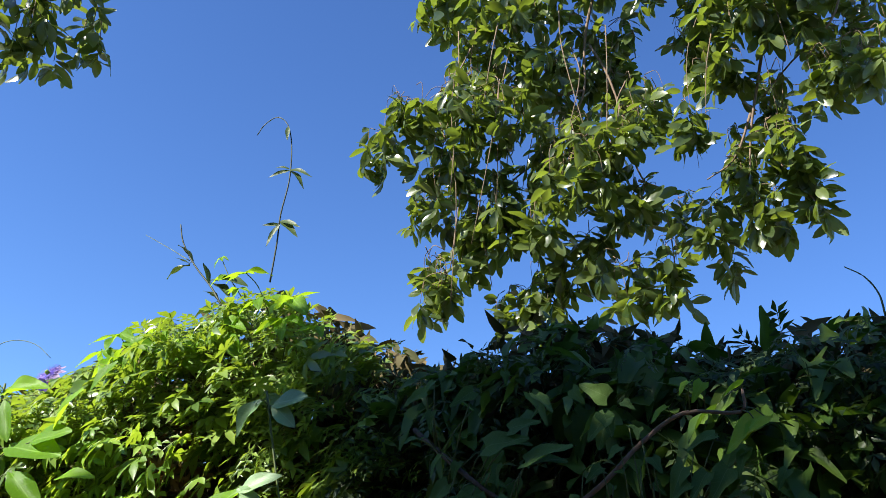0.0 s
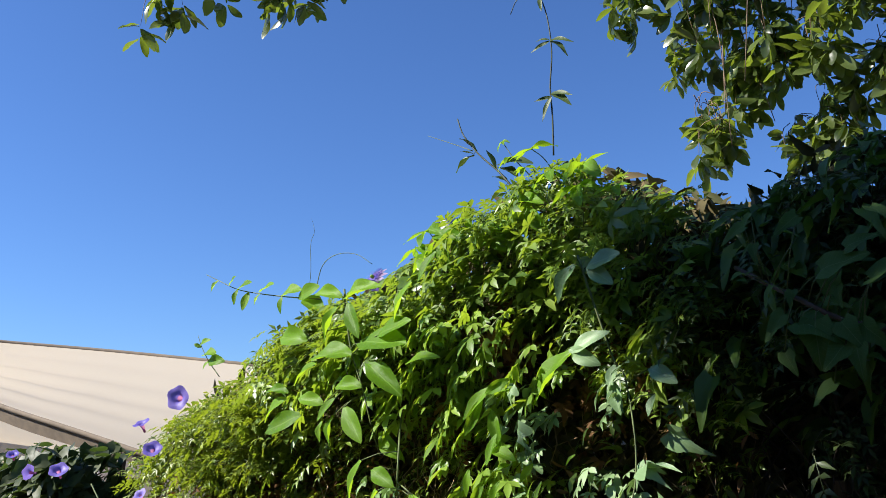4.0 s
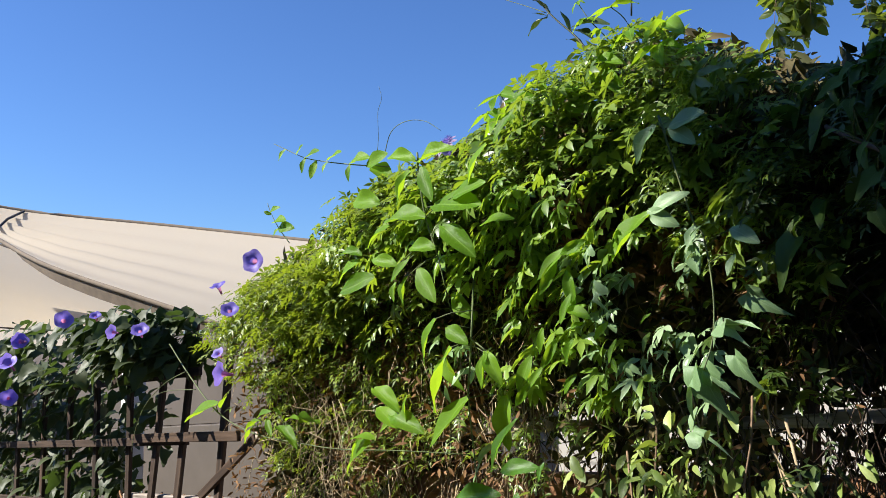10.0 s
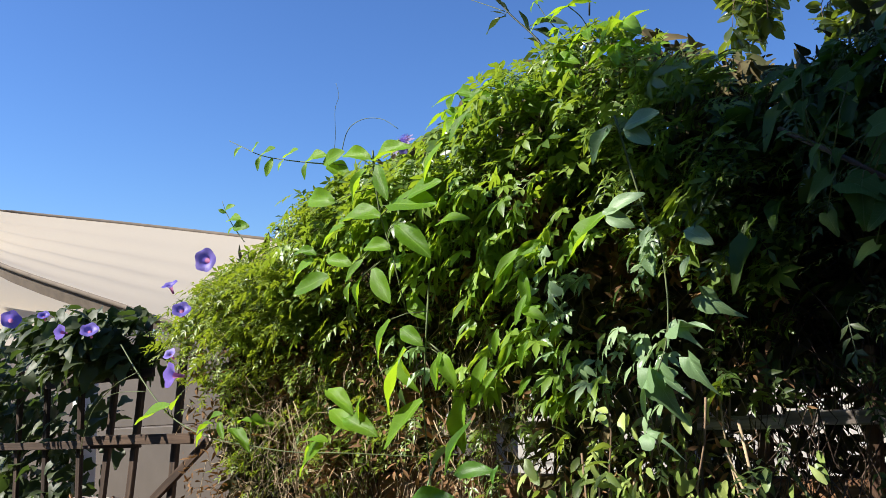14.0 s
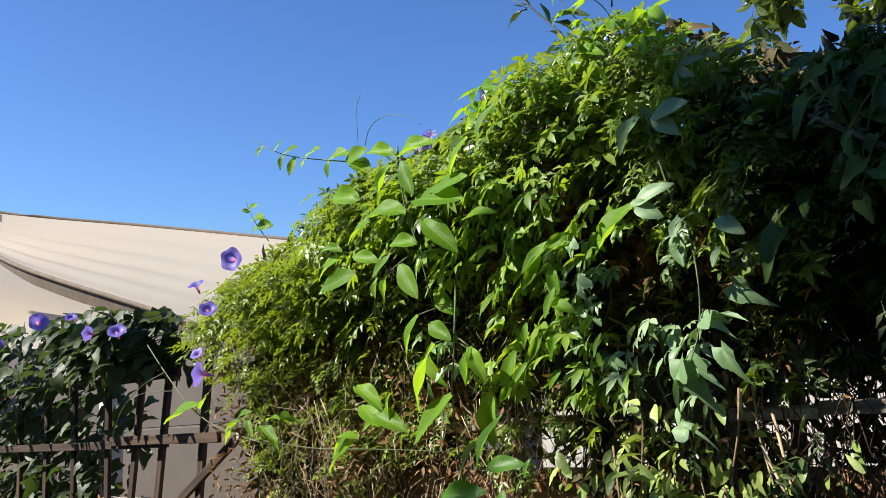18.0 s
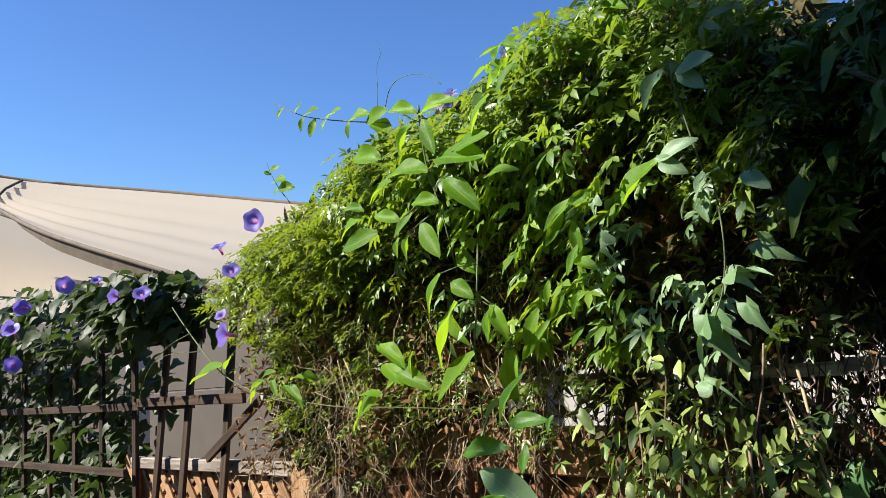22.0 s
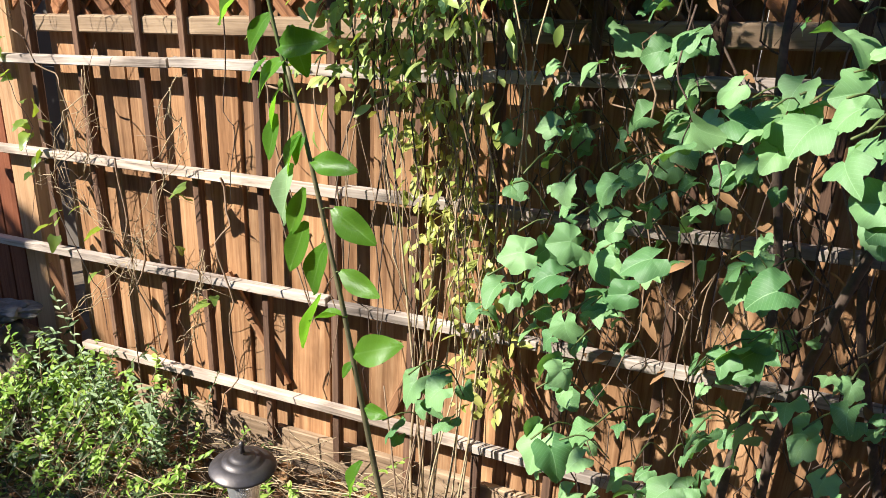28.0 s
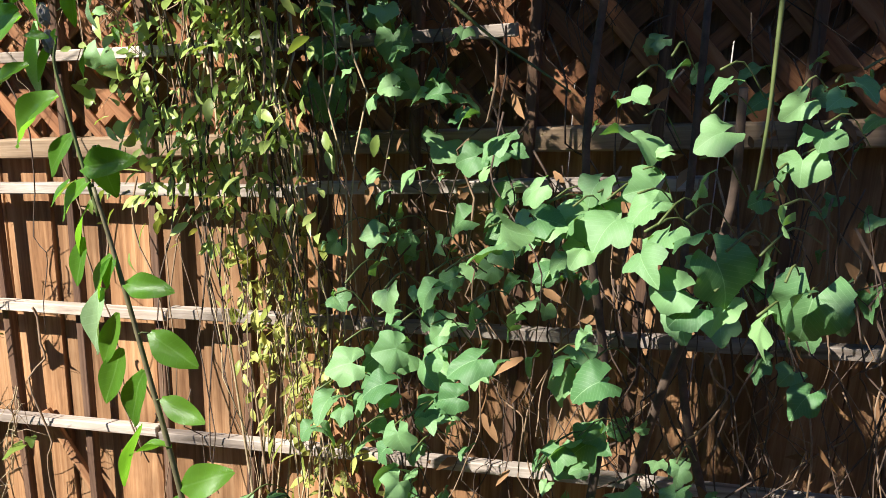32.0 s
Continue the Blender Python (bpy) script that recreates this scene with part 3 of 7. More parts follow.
WHITE_B = (
    (0.286, -0.330, 1.961, 0.357, -0.345, 1.972), (0.296, -0.330, 1.964, 0.330, -0.345, 1.942), (0.296, -0.330, 1.968, 0.273, -0.345, 1.945),
    (0.249, -0.330, 1.903, 0.277, -0.345, 1.823), (0.245, -0.330, 1.903, 0.209, -0.345, 1.829), (0.258, -0.330, 1.898, 0.297, -0.345, 1.866),
    (0.222, -0.330, 1.804, 0.279, -0.345, 1.787), (0.062, -0.330, 2.123, 0.058, -0.345, 2.088), (0.065, -0.330, 2.053, 0.087, -0.345, 2.001),
    (-0.204, -0.330, 1.781, -0.276, -0.345, 1.740), (0.293, -0.230, 2.016, 0.344, -0.245, 1.975), (0.308, -0.330, 1.916, 0.335, -0.345, 1.864),
    (0.231, -0.330, 1.949, 0.223, -0.345, 1.936),
)
STEM_W = ((0.189, -0.260, 2.342), (0.209, -0.260, 2.240), (0.229, -0.260, 2.147), (0.245, -0.260, 2.115), (0.280, -0.320, 2.014), (0.280, -0.340, 1.944), (0.270, -0.360, 1.898))
MID_LANCE = (
    (0.013, -0.330, 2.131, -0.045, -0.345, 2.088), (-0.008, -0.330, 2.114, -0.042, -0.345, 2.057), (0.058, -0.330, 2.139, 0.011, -0.345, 2.121),
    (0.016, -0.330, 2.049, -0.004, -0.345, 2.001), (-0.055, -0.330, 1.996, -0.060, -0.345, 1.956), (-0.025, -0.330, 1.973, -0.051, -0.345, 1.925),
    (-0.087, -0.330, 1.948, -0.115, -0.345, 1.888), (0.000, -0.330, 2.026, 0.058, -0.345, 2.004), (0.087, -0.330, 1.991, 0.065, -0.345, 1.965),
    (0.100, -0.330, 1.961, 0.088, -0.345, 1.924), (-0.063, -0.330, 1.925, -0.095, -0.345, 1.887), (0.012, -0.330, 1.969, -0.006, -0.345, 1.932),
    (-0.194, -0.330, 2.269, -0.243, -0.345, 2.266), (-0.105, -0.330, 2.272, -0.138, -0.345, 2.245),
)
TWIG = ((-0.088, 0.050, 2.591), (-0.110, 0.000, 2.626), (-0.146, 0.000, 2.679), (-0.200, 0.000, 2.744), (-0.240, 0.000, 2.809), (-0.254, 0.000, 2.860))
TWIG2 = ((-0.217, 0.000, 2.759), (-0.280, 0.000, 2.802), (-0.357, 0.000, 2.852))
TWIG_LEAVES = (
    (-0.215, 0.0, 2.746, -0.271, -0.012, 2.735), (-0.215, 0.0, 2.750, -0.245, -0.012, 2.768), (-0.206, 0.0, 2.755, -0.232, -0.012, 2.801),
    (-0.155, 0.0, 2.691, -0.163, -0.012, 2.738), (-0.147, 0.0, 2.690, -0.088, -0.012, 2.660), (-0.146, 0.0, 2.698, -0.060, -0.012, 2.697),
    (-0.125, 0.0, 2.643, -0.180, -0.012, 2.611), (-0.124, 0.0, 2.644, -0.149, -0.012, 2.675), (-0.119, 0.0, 2.635, -0.082, -0.012, 2.584),
    (-0.114, 0.0, 2.636, -0.074, -0.012, 2.616),
)
SPRIG_STEM = ((-0.015, 0.0, 2.50), (-0.028, 0.0, 2.589), (-0.067, 0.0, 2.650), (-0.099, 0.0, 2.696), (-0.127, 0.0, 2.751))
CROWN_TUFTS = (
    (-0.252, 2.537), (-0.142, 2.532), (-0.302, 2.510), (-0.310, 2.437), (-0.236, 2.483), (0.061, 2.620), (-0.016, 2.401), (0.172, 2.547),
    (0.001, 2.553), (0.143, 2.517), (0.211, 2.496), (0.087, 2.568), (-0.130, 2.443), (-0.068, 2.492), (-0.186, 2.422), (-0.097, 2.363),
)
TENDRIL = ((-0.004, 0.020, 2.677), (0.008, 0.020, 2.773), (0.013, 0.020, 2.843), (0.031, 0.020, 2.929), (0.032, 0.020, 3.021), (0.018, 0.020, 3.084), (-0.012, 0.020, 3.114), (-0.047, 0.020, 3.103), (-0.069, 0.020, 3.076))
TENDRIL_LEAVES = (
    (0.029, 0.020, 2.956, 0.089, 0.005, 2.939), (0.029, 0.020, 2.956, 0.083, 0.005, 2.913), (0.029, 0.020, 2.956, -0.016, 0.005, 2.944),
    (0.029, 0.020, 2.960, 0.003, 0.005, 2.970), (0.015, 0.020, 2.826, 0.071, 0.005, 2.800), (0.015, 0.020, 2.826, 0.068, 0.005, 2.778),
    (0.012, 0.020, 2.818, -0.024, 0.005, 2.818), (0.012, 0.020, 2.818, -0.013, 0.005, 2.767), (0.019, 0.020, 3.079, 0.027, 0.005, 3.037),
)
SPRIG_L = ((-0.748, -0.050, 2.504), (-0.888, -0.050, 2.543), (-1.013, -0.050, 2.582), (-1.121, -0.050, 2.621), (-1.219, -0.050, 2.673), (-1.283, -0.050, 2.708))
SPRIG_L_LEAVES = (
    (-1.219, -0.050, 2.673, -1.248, -0.065, 2.648), (-1.121, -0.050, 2.621, -1.130, -0.065, 2.580), (-1.121, -0.050, 2.621, -1.042, -0.065, 2.625),
    (-1.013, -0.050, 2.582, -1.031, -0.065, 2.556), (-1.013, -0.050, 2.587, -0.938, -0.065, 2.595), (-0.911, -0.050, 2.553, -0.829, -0.065, 2.558),
    (-0.912, -0.050, 2.550, -0.921, -0.065, 2.510), (-0.840, -0.050, 2.530, -0.748, -0.065, 2.539), (-1.162, -0.050, 2.644, -1.117, -0.065, 2.659),
    (-1.067, -0.050, 2.599, -1.083, -0.065, 2.550), (-0.816, -0.050, 2.523, -0.736, -0.065, 2.476),
)
SPRIG_L2 = ((-1.152, -0.100, 2.361), (-1.203, -0.100, 2.415), (-1.240, -0.100, 2.467), (-1.257, -0.100, 2.503))
SPRIG_L2_LEAVES = (
    (-1.203, -0.100, 2.415, -1.220, -0.115, 2.400), (-1.203, -0.100, 2.415, -1.129, -0.115, 2.406), (-1.241, -0.100, 2.464, -1.257, -0.115, 2.477),
    (-1.246, -0.100, 2.472, -1.200, -0.115, 2.483), (-1.230, -0.100, 2.438, -1.162, -0.115, 2.439),
)
TENDRIL_L = ((-0.839, -0.020, 2.524), (-0.819, -0.020, 2.601), (-0.813, -0.020, 2.681), (-0.794, -0.020, 2.716), (-0.802, -0.020, 2.756))
TENDRIL_L2 = ((-0.767, -0.050, 2.533), (-0.733, -0.050, 2.595), (-0.673, -0.050, 2.610), (-0.600, -0.050, 2.591), (-0.544, -0.050, 2.550))
TENDRIL_R = ((1.190, -0.100, 2.385), (1.188, -0.100, 2.422), (1.173, -0.100, 2.453), (1.148, -0.100, 2.474))
FLOWERS = (
    (-1.084, -0.270, 2.286, 0.073), (-1.273, -0.270, 2.243, 0.054), (-1.216, -0.270, 2.166, 0.059), (-1.226, -0.300, 1.989, 0.078),
    (-1.769, -0.270, 2.165, 0.067), (-1.979, -0.270, 2.181, 0.058), (-2.398, -0.270, 2.268, 0.080), (-2.113, -0.270, 2.252, 0.048),
    (-2.866, -0.270, 2.233, 0.079), (-2.976, -0.270, 2.146, 0.086), (-2.994, -0.270, 2.006, 0.076), (-3.352, -0.270, 2.224, 0.059),
    (-1.456, -0.170, 2.061, 0.047), (-3.697, -0.270, 2.131, 0.082),
)
FLOWERS2 = (
    (-3.020, -0.270, 2.160, 0.082), (-2.854, -0.270, 2.229, 0.079), (-2.982, -0.270, 2.002, 0.081), (-0.414, -0.170, 2.448, 0.034),
)
STALK = ((0.225, -0.500, 0.185), (0.206, -0.500, 0.276), (0.183, -0.500, 0.391), (0.168, -0.500, 0.502), (0.154, -0.500, 0.621), (0.141, -0.500, 0.734), (0.129, -0.500, 0.841), (0.116, -0.500, 0.933), (0.101, -0.500, 1.041), (0.083, -0.500, 1.161), (0.067, -0.500, 1.249))
STALK_TOP = ((0.069, -0.500, 1.204), (0.055, -0.500, 1.279), (0.039, -0.500, 1.385), (0.034, -0.500, 1.436), (0.045, -0.500, 1.471))
STALK_LEAVES = (
    (0.026, -0.500, 1.261, -0.007, -0.515, 1.225), (0.054, -0.500, 1.221, 0.004, -0.515, 1.153), (0.034, -0.500, 1.170, 0.014, -0.515, 1.098),
    (0.080, -0.500, 1.143, 0.019, -0.515, 1.068), (0.088, -0.500, 1.142, 0.064, -0.515, 1.094), (0.096, -0.500, 1.095, 0.179, -0.515, 1.096),
    (0.055, -0.500, 1.088, 0.012, -0.515, 0.984), (0.075, -0.500, 1.048, 0.042, -0.515, 0.967), (0.129, -0.500, 1.017, 0.206, -0.515, 0.975),
    (0.072, -0.500, 0.988, 0.031, -0.515, 0.899), (0.109, -0.500, 0.953, 0.047, -0.515, 0.850), (0.131, -0.500, 0.905, 0.210, -0.515, 0.880),
    (0.085, -0.500, 0.855, 0.037, -0.515, 0.757),
)
STALK_LEAVES2 = (
    (0.137, -0.500, 0.821, 0.072, -0.515, 0.827), (0.143, -0.500, 0.748, 0.223, -0.515, 0.788), (0.141, -0.500, 0.734, 0.115, -0.515, 0.707),
    (0.138, -0.500, 0.525, 0.095, -0.515, 0.445), (0.157, -0.500, 0.645, 0.203, -0.515, 0.647),
)
STALK_LEAVES3 = (
    (0.030, -0.500, 1.390, -0.078, -0.515, 1.332), (-0.015, -0.500, 1.518, -0.131, -0.515, 1.462), (0.047, -0.500, 1.330, -0.019, -0.515, 1.276),
    (0.052, -0.500, 1.277, 0.138, -0.515, 1.295), (0.065, -0.500, 1.261, -0.013, -0.515, 1.216), (0.041, -0.450, 1.306, 0.068, -0.465, 1.234),
    (0.033, -0.500, 1.472, 0.000, -0.515, 1.483), (-0.014, -0.500, 1.436, -0.085, -0.515, 1.410), (-0.057, -0.500, 1.645, -0.116, -0.515, 1.614),
    (-0.019, -0.450, 1.598, -0.065, -0.465, 1.527), (0.043, -0.500, 1.463, 0.053, -0.515, 1.481),
)
LOBED_A = (
    (0.452, -0.500, 1.078, 0.043), (0.474, -0.500, 1.096, 0.041), (0.533, -0.500, 1.089, 0.044), (0.521, -0.500, 1.051, 0.044),
    (0.601, -0.500, 1.106, 0.061), (0.624, -0.500, 1.116, 0.048), (0.555, -0.500, 1.039, 0.053), (0.599, -0.500, 1.034, 0.062),
    (0.652, -0.500, 1.069, 0.045), (0.662, -0.500, 1.027, 0.090), (0.589, -0.500, 0.983, 0.077), (0.517, -0.500, 0.971, 0.108),
    (0.464, -0.500, 0.994, 0.079), (0.411, -0.500, 0.915, 0.078), (0.458, -0.500, 0.911, 0.068),
)
LOBED_B = (
    (0.622, -0.500, 0.956, 0.069), (0.481, -0.500, 0.870, 0.056), (0.518, -0.500, 0.867, 0.051), (0.553, -0.500, 0.892, 0.055),
    (0.578, -0.500, 0.905, 0.050), (0.453, -0.500, 0.836, 0.057), (0.518, -0.500, 0.829, 0.056), (0.545, -0.500, 0.825, 0.052),
    (0.490, -0.500, 0.744, 0.054), (0.254, -0.500, 0.707, 0.076), (0.316, -0.500, 0.726, 0.068), (0.192, -0.500, 0.594, 0.095),
    (0.306, -0.500, 0.735, 0.057), (0.479, -0.500, 0.636, 0.089), (0.528, -0.500, 0.649, 0.088), (0.575, -0.500, 0.688, 0.058),
)
LOBED_C = (
    (0.694, -0.520, 1.179, 0.059), (0.723, -0.520, 1.201, 0.070), (0.771, -0.520, 1.210, 0.065), (0.803, -0.520, 1.202, 0.072),
    (0.845, -0.520, 1.207, 0.083), (0.887, -0.570, 1.230, 0.068), (0.899, -0.620, 1.198, 0.066), (0.686, -0.420, 1.139, 0.053),
    (0.764, -0.420, 1.129, 0.047), (0.753, -0.420, 0.970, 0.058), (0.749, -0.420, 0.927, 0.068), (0.806, -0.420, 0.961, 0.065),
    (0.750, -0.420, 0.828, 0.068), (0.785, -0.420, 0.840, 0.073), (0.632, -0.220, 0.951, 0.059), (0.414, -0.170, 1.095, 0.072),
    (0.383, -0.170, 1.108, 0.062), (0.307, -0.170, 1.084, 0.063),
)
LOBED_D = (
    (0.649, -0.500, 0.641, 0.095), (0.700, -0.500, 0.666, 0.093), (0.730, -0.500, 0.714, 0.078), (0.735, -0.500, 0.754, 0.066),
    (0.643, -0.500, 0.564, 0.075), (0.690, -0.500, 0.536, 0.075), (0.639, -0.500, 0.446, 0.089), (0.694, -0.500, 0.458, 0.087),
    (0.843, -0.500, 0.523, 0.074), (0.850, -0.500, 0.818, 0.070), (0.796, -0.500, 0.769, 0.066), (0.906, -0.500, 0.706, 0.047),
    (0.927, -0.500, 0.861, 0.056), (0.869, -0.400, 0.712, 0.055),
)
LOBED_E = (
    (0.887, -0.500, 1.304, 0.081), (0.964, -0.500, 1.309, 0.077), (0.880, -0.500, 1.361, 0.052), (0.919, -0.500, 1.386, 0.045),
    (0.973, -0.500, 1.368, 0.045), (1.055, -0.500, 1.336, 0.045), (1.095, -0.500, 1.353, 0.036), (1.123, -0.500, 1.362, 0.045),
    (1.134, -0.500, 1.324, 0.053), (1.086, -0.500, 1.303, 0.045), (1.064, -0.500, 1.265, 0.056), (1.040, -0.500, 1.254, 0.042),
    (0.952, -0.500, 1.262, 0.056), (0.886, -0.500, 1.245, 0.071), (0.831, -0.500, 1.220, 0.061), (0.766, -0.500, 1.205, 0.058),
)
LOBED_F = (
    (0.940, -0.620, 1.142, 0.052), (0.984, -0.620, 1.167, 0.096), (0.973, -0.620, 1.118, 0.107), (1.018, -0.620, 1.174, 0.064),
    (1.044, -0.620, 1.141, 0.078), (1.017, -0.620, 1.104, 0.072), (1.067, -0.620, 1.123, 0.085), (0.913, -0.620, 1.209, 0.057),
    (0.943, -0.620, 1.219, 0.051), (1.036, -0.620, 1.236, 0.038), (1.013, -0.620, 1.249, 0.025),
)
NEAR_LEAVES = (
    (0.960, -0.950, 0.956, 0.078), (0.949, -0.950, 0.923, 0.059), (0.974, -0.950, 0.932, 0.064),
)
VINE_RIGHT = (
    (0.291, -0.100, 1.469, 0.044), (0.282, -0.100, 1.418, 0.038), (0.395, -0.100, 1.467, 0.043), (0.319, -0.100, 1.400, 0.031),
    (0.413, -0.100, 1.424, 0.049), (0.261, -0.100, 1.328, 0.065), (0.429, -0.100, 1.352, 0.052), (0.389, -0.100, 1.353, 0.042),
    (0.486, -0.100, 1.340, 0.049), (0.505, -0.100, 1.352, 0.037), (0.595, -0.100, 1.603, 0.045), (0.581, -0.100, 1.566, 0.039),
    (-0.216, -0.100, 1.417, 0.049), (0.318, -0.100, 1.582, 0.041), (0.341, -0.100, 1.618, 0.041),
)
CANE = ((0.334, -0.070, 1.720), (0.446, -0.120, 1.579), (0.534, -0.120, 1.490), (0.609, -0.120, 1.423), (0.672, -0.120, 1.378), (0.732, -0.120, 1.334))
CANE_R = ((1.036, -0.550, 1.474), (1.030, -0.550, 1.399), (1.025, -0.550, 1.339), (1.017, -0.550, 1.277), (1.012, -0.550, 1.245))
TREE_CLUMPS = (
    (-0.31, 2.10, 5.01, 0.19), (-0.09, 2.10, 4.69, 0.18), (0.11, 2.10, 4.88, 0.25), (-0.26, 2.10, 4.38, 0.18), (-0.45, 2.10, 4.29, 0.16),
    (-0.65, 2.10, 4.18, 0.12), (-0.52, 2.10, 3.97, 0.16), (-0.27, 2.10, 4.01, 0.20), (-0.02, 2.10, 4.25, 0.23), (0.23, 2.10, 4.49, 0.27),
    (0.48, 2.10, 4.70, 0.24), (0.59, 2.10, 4.39, 0.14), (0.71, 2.10, 4.20, 0.13), (0.26, 2.10, 4.03, 0.25), (-0.04, 2.10, 3.84, 0.22),
    (-0.25, 2.10, 3.67, 0.17), (0.09, 2.10, 3.61, 0.19), (0.40, 2.10, 3.78, 0.22), (0.60, 2.10, 3.92, 0.16),
)
TREE_CLUMPS2 = (
    (0.56, 2.10, 3.60, 0.16), (0.34, 2.10, 3.47, 0.16), (0.12, 2.10, 3.34, 0.16), (-0.07, 2.10, 3.32, 0.13), (-0.40, 2.10, 3.51, 0.12),
    (-0.35, 2.10, 3.33, 0.12), (0.50, 2.10, 3.28, 0.13), (0.70, 2.10, 3.31, 0.10), (0.71, 2.10, 3.19, 0.08), (0.97, 2.10, 4.61, 0.18),
    (1.19, 2.10, 4.45, 0.23), (1.43, 2.10, 4.41, 0.23), (1.64, 2.10, 4.29, 0.23), (1.02, 2.10, 4.21, 0.17), (1.26, 2.10, 4.15, 0.19),
    (1.48, 2.10, 4.06, 0.14), (1.60, 2.10, 3.97, 0.12), (1.10, 2.10, 3.89, 0.13), (0.89, 2.10, 3.82, 0.11),
)
TREE_CLUMPS3 = (
    (0.79, 2.10, 3.64, 0.09), (1.04, 2.10, 3.68, 0.14), (1.24, 2.10, 3.77, 0.13), (1.31, 2.10, 3.62, 0.12), (1.36, 2.10, 3.53, 0.08),
    (1.03, 2.10, 3.46, 0.13), (0.91, 2.10, 3.46, 0.09), (1.17, 2.10, 3.46, 0.09), (0.98, 2.10, 3.35, 0.06), (0.34, 2.10, 5.18, 0.35),
    (0.78, 2.10, 5.03, 0.34), (1.17, 2.10, 4.89, 0.37), (1.54, 2.10, 4.77, 0.36), (-0.13, 2.10, 5.35, 0.30),
)
TREE_LEFT = ((-1.48, 0.47, 4.21, 0.15), (-1.46, 0.61, 4.11, 0.12), (-1.32, 0.63, 4.23, 0.13), (-1.56, 0.48, 4.11, 0.10), (-1.56, 0.38, 4.20, 0.15), (-1.39, 0.43, 4.35, 0.21), (-1.66, 0.20, 4.23, 0.23), (-1.55, 0.23, 4.33, 0.21), (-1.81, 0.11, 4.11, 0.15), (-1.89, 0.11, 4.00, 0.10))
BRANCHES = (
    ((0.64, 2.10, 5.43), (0.45, 2.10, 4.85), (0.40, 2.10, 4.61), (0.38, 2.10, 4.38), (0.29, 2.10, 4.17)),
    ((0.43, 2.10, 4.64), (0.50, 2.10, 4.45), (0.56, 2.10, 4.14), (0.59, 2.10, 3.89), (0.69, 2.10, 3.63), (0.70, 2.10, 3.36)),
    ((0.38, 2.10, 4.38), (0.23, 2.10, 4.39), (-0.07, 2.10, 4.43), (-0.20, 2.10, 4.33), (-0.24, 2.10, 4.07)),
    ((0.29, 2.10, 4.17), (0.14, 2.10, 4.05), (-0.04, 2.10, 3.93), (-0.20, 2.10, 3.66)),
    ((1.37, 2.10, 5.15), (1.24, 2.10, 4.47), (1.17, 2.10, 4.20), (1.11, 2.10, 3.98), (1.06, 2.10, 3.70)),
)
BRANCHES_LOW = (
    ((1.12, 2.10, 4.06), (1.02, 2.10, 3.85), (0.89, 2.10, 3.77)),
    ((1.71, 2.10, 5.02), (1.56, 2.10, 4.50), (1.33, 2.10, 4.28), (1.19, 2.10, 4.14)),
    ((1.13, 2.10, 3.97), (1.23, 2.10, 3.72), (1.32, 2.10, 3.56)),
    ((0.59, 2.10, 3.83), (0.76, 2.10, 3.72)),
    ((0.18, 2.10, 5.60), (0.02, 2.10, 4.99), (-0.09, 2.10, 4.69), (-0.19, 2.10, 4.54)),
)
SAIL_A_TOP = ((-7.82, 0.43, 4.08), (-7.31, 1.29, 3.84), (-6.17, 2.25, 3.55), (-4.46, 3.09, 3.12))
SAIL_A_LOW = ((-7.72, 0.42, 4.03), (-6.41, 0.71, 3.41), (-5.29, 0.75, 2.98), (-3.84, 0.95, 2.50), (-2.73, 1.25, 2.08))
SAIL_A_STRAP = ((-7.26, 1.28, 3.83), (-6.95, 1.03, 3.67), (-6.79, 0.92, 3.57), (-6.37, 0.70, 3.40))
SAIL_B_TOP = ((-9.67, 0.22, 4.39), (-9.16, 0.99, 4.09), (-8.63, 1.58, 3.74), (-7.33, 2.87, 2.91))
SAIL_B_LOW = ((-6.53, -0.32, 2.89), (-6.42, 0.27, 2.78), (-6.33, 0.64, 2.66), (-5.78, 2.01, 2.52))
SAIL_C_TOP = ((-10.86, 0.41, 3.26), (-10.68, 1.34, 3.15), (-10.35, 2.46, 3.05), (-9.74, 3.89, 2.92))
SAIL_C_LOW = ((-8.91, 0.08, 2.92), (-8.76, 0.86, 2.81), (-8.54, 1.63, 2.70), (-7.98, 2.98, 2.58))
SAIL_D_TOP = ((-12.35, 0.66, 3.23), (-12.15, 1.71, 3.09), (-11.85, 2.75, 2.94), (-11.09, 4.57, 2.78))
SAIL_D_LOW = ((-9.45, 0.17, 2.41), (-9.75, 1.10, 2.60), (-10.48, 2.14, 2.77), (-10.21, 4.11, 2.68))
PODS = (
    (0.707, -0.330, 2.089, 0.055), (0.742, -0.330, 2.086, 0.064), (0.777, -0.330, 2.074, 0.066), (0.819, -0.330, 2.085, 0.076),
    (0.867, -0.330, 2.086, 0.071),
)
BRANCH_R = ((0.444, -0.200, 2.261), (0.557, -0.300, 2.174), (0.617, -0.300, 2.127), (0.680, -0.300, 2.103), (0.756, -0.300, 2.097), (0.822, -0.300, 2.102), (0.885, -0.300, 2.104), (0.912, -0.250, 2.086), (0.924, -0.180, 2.054))
BRANCH_R2 = ((0.718, -0.300, 2.101), (0.777, -0.300, 2.143), (0.827, -0.300, 2.187), (0.890, -0.300, 2.224), (0.964, -0.300, 2.218), (0.972, -0.300, 2.249))
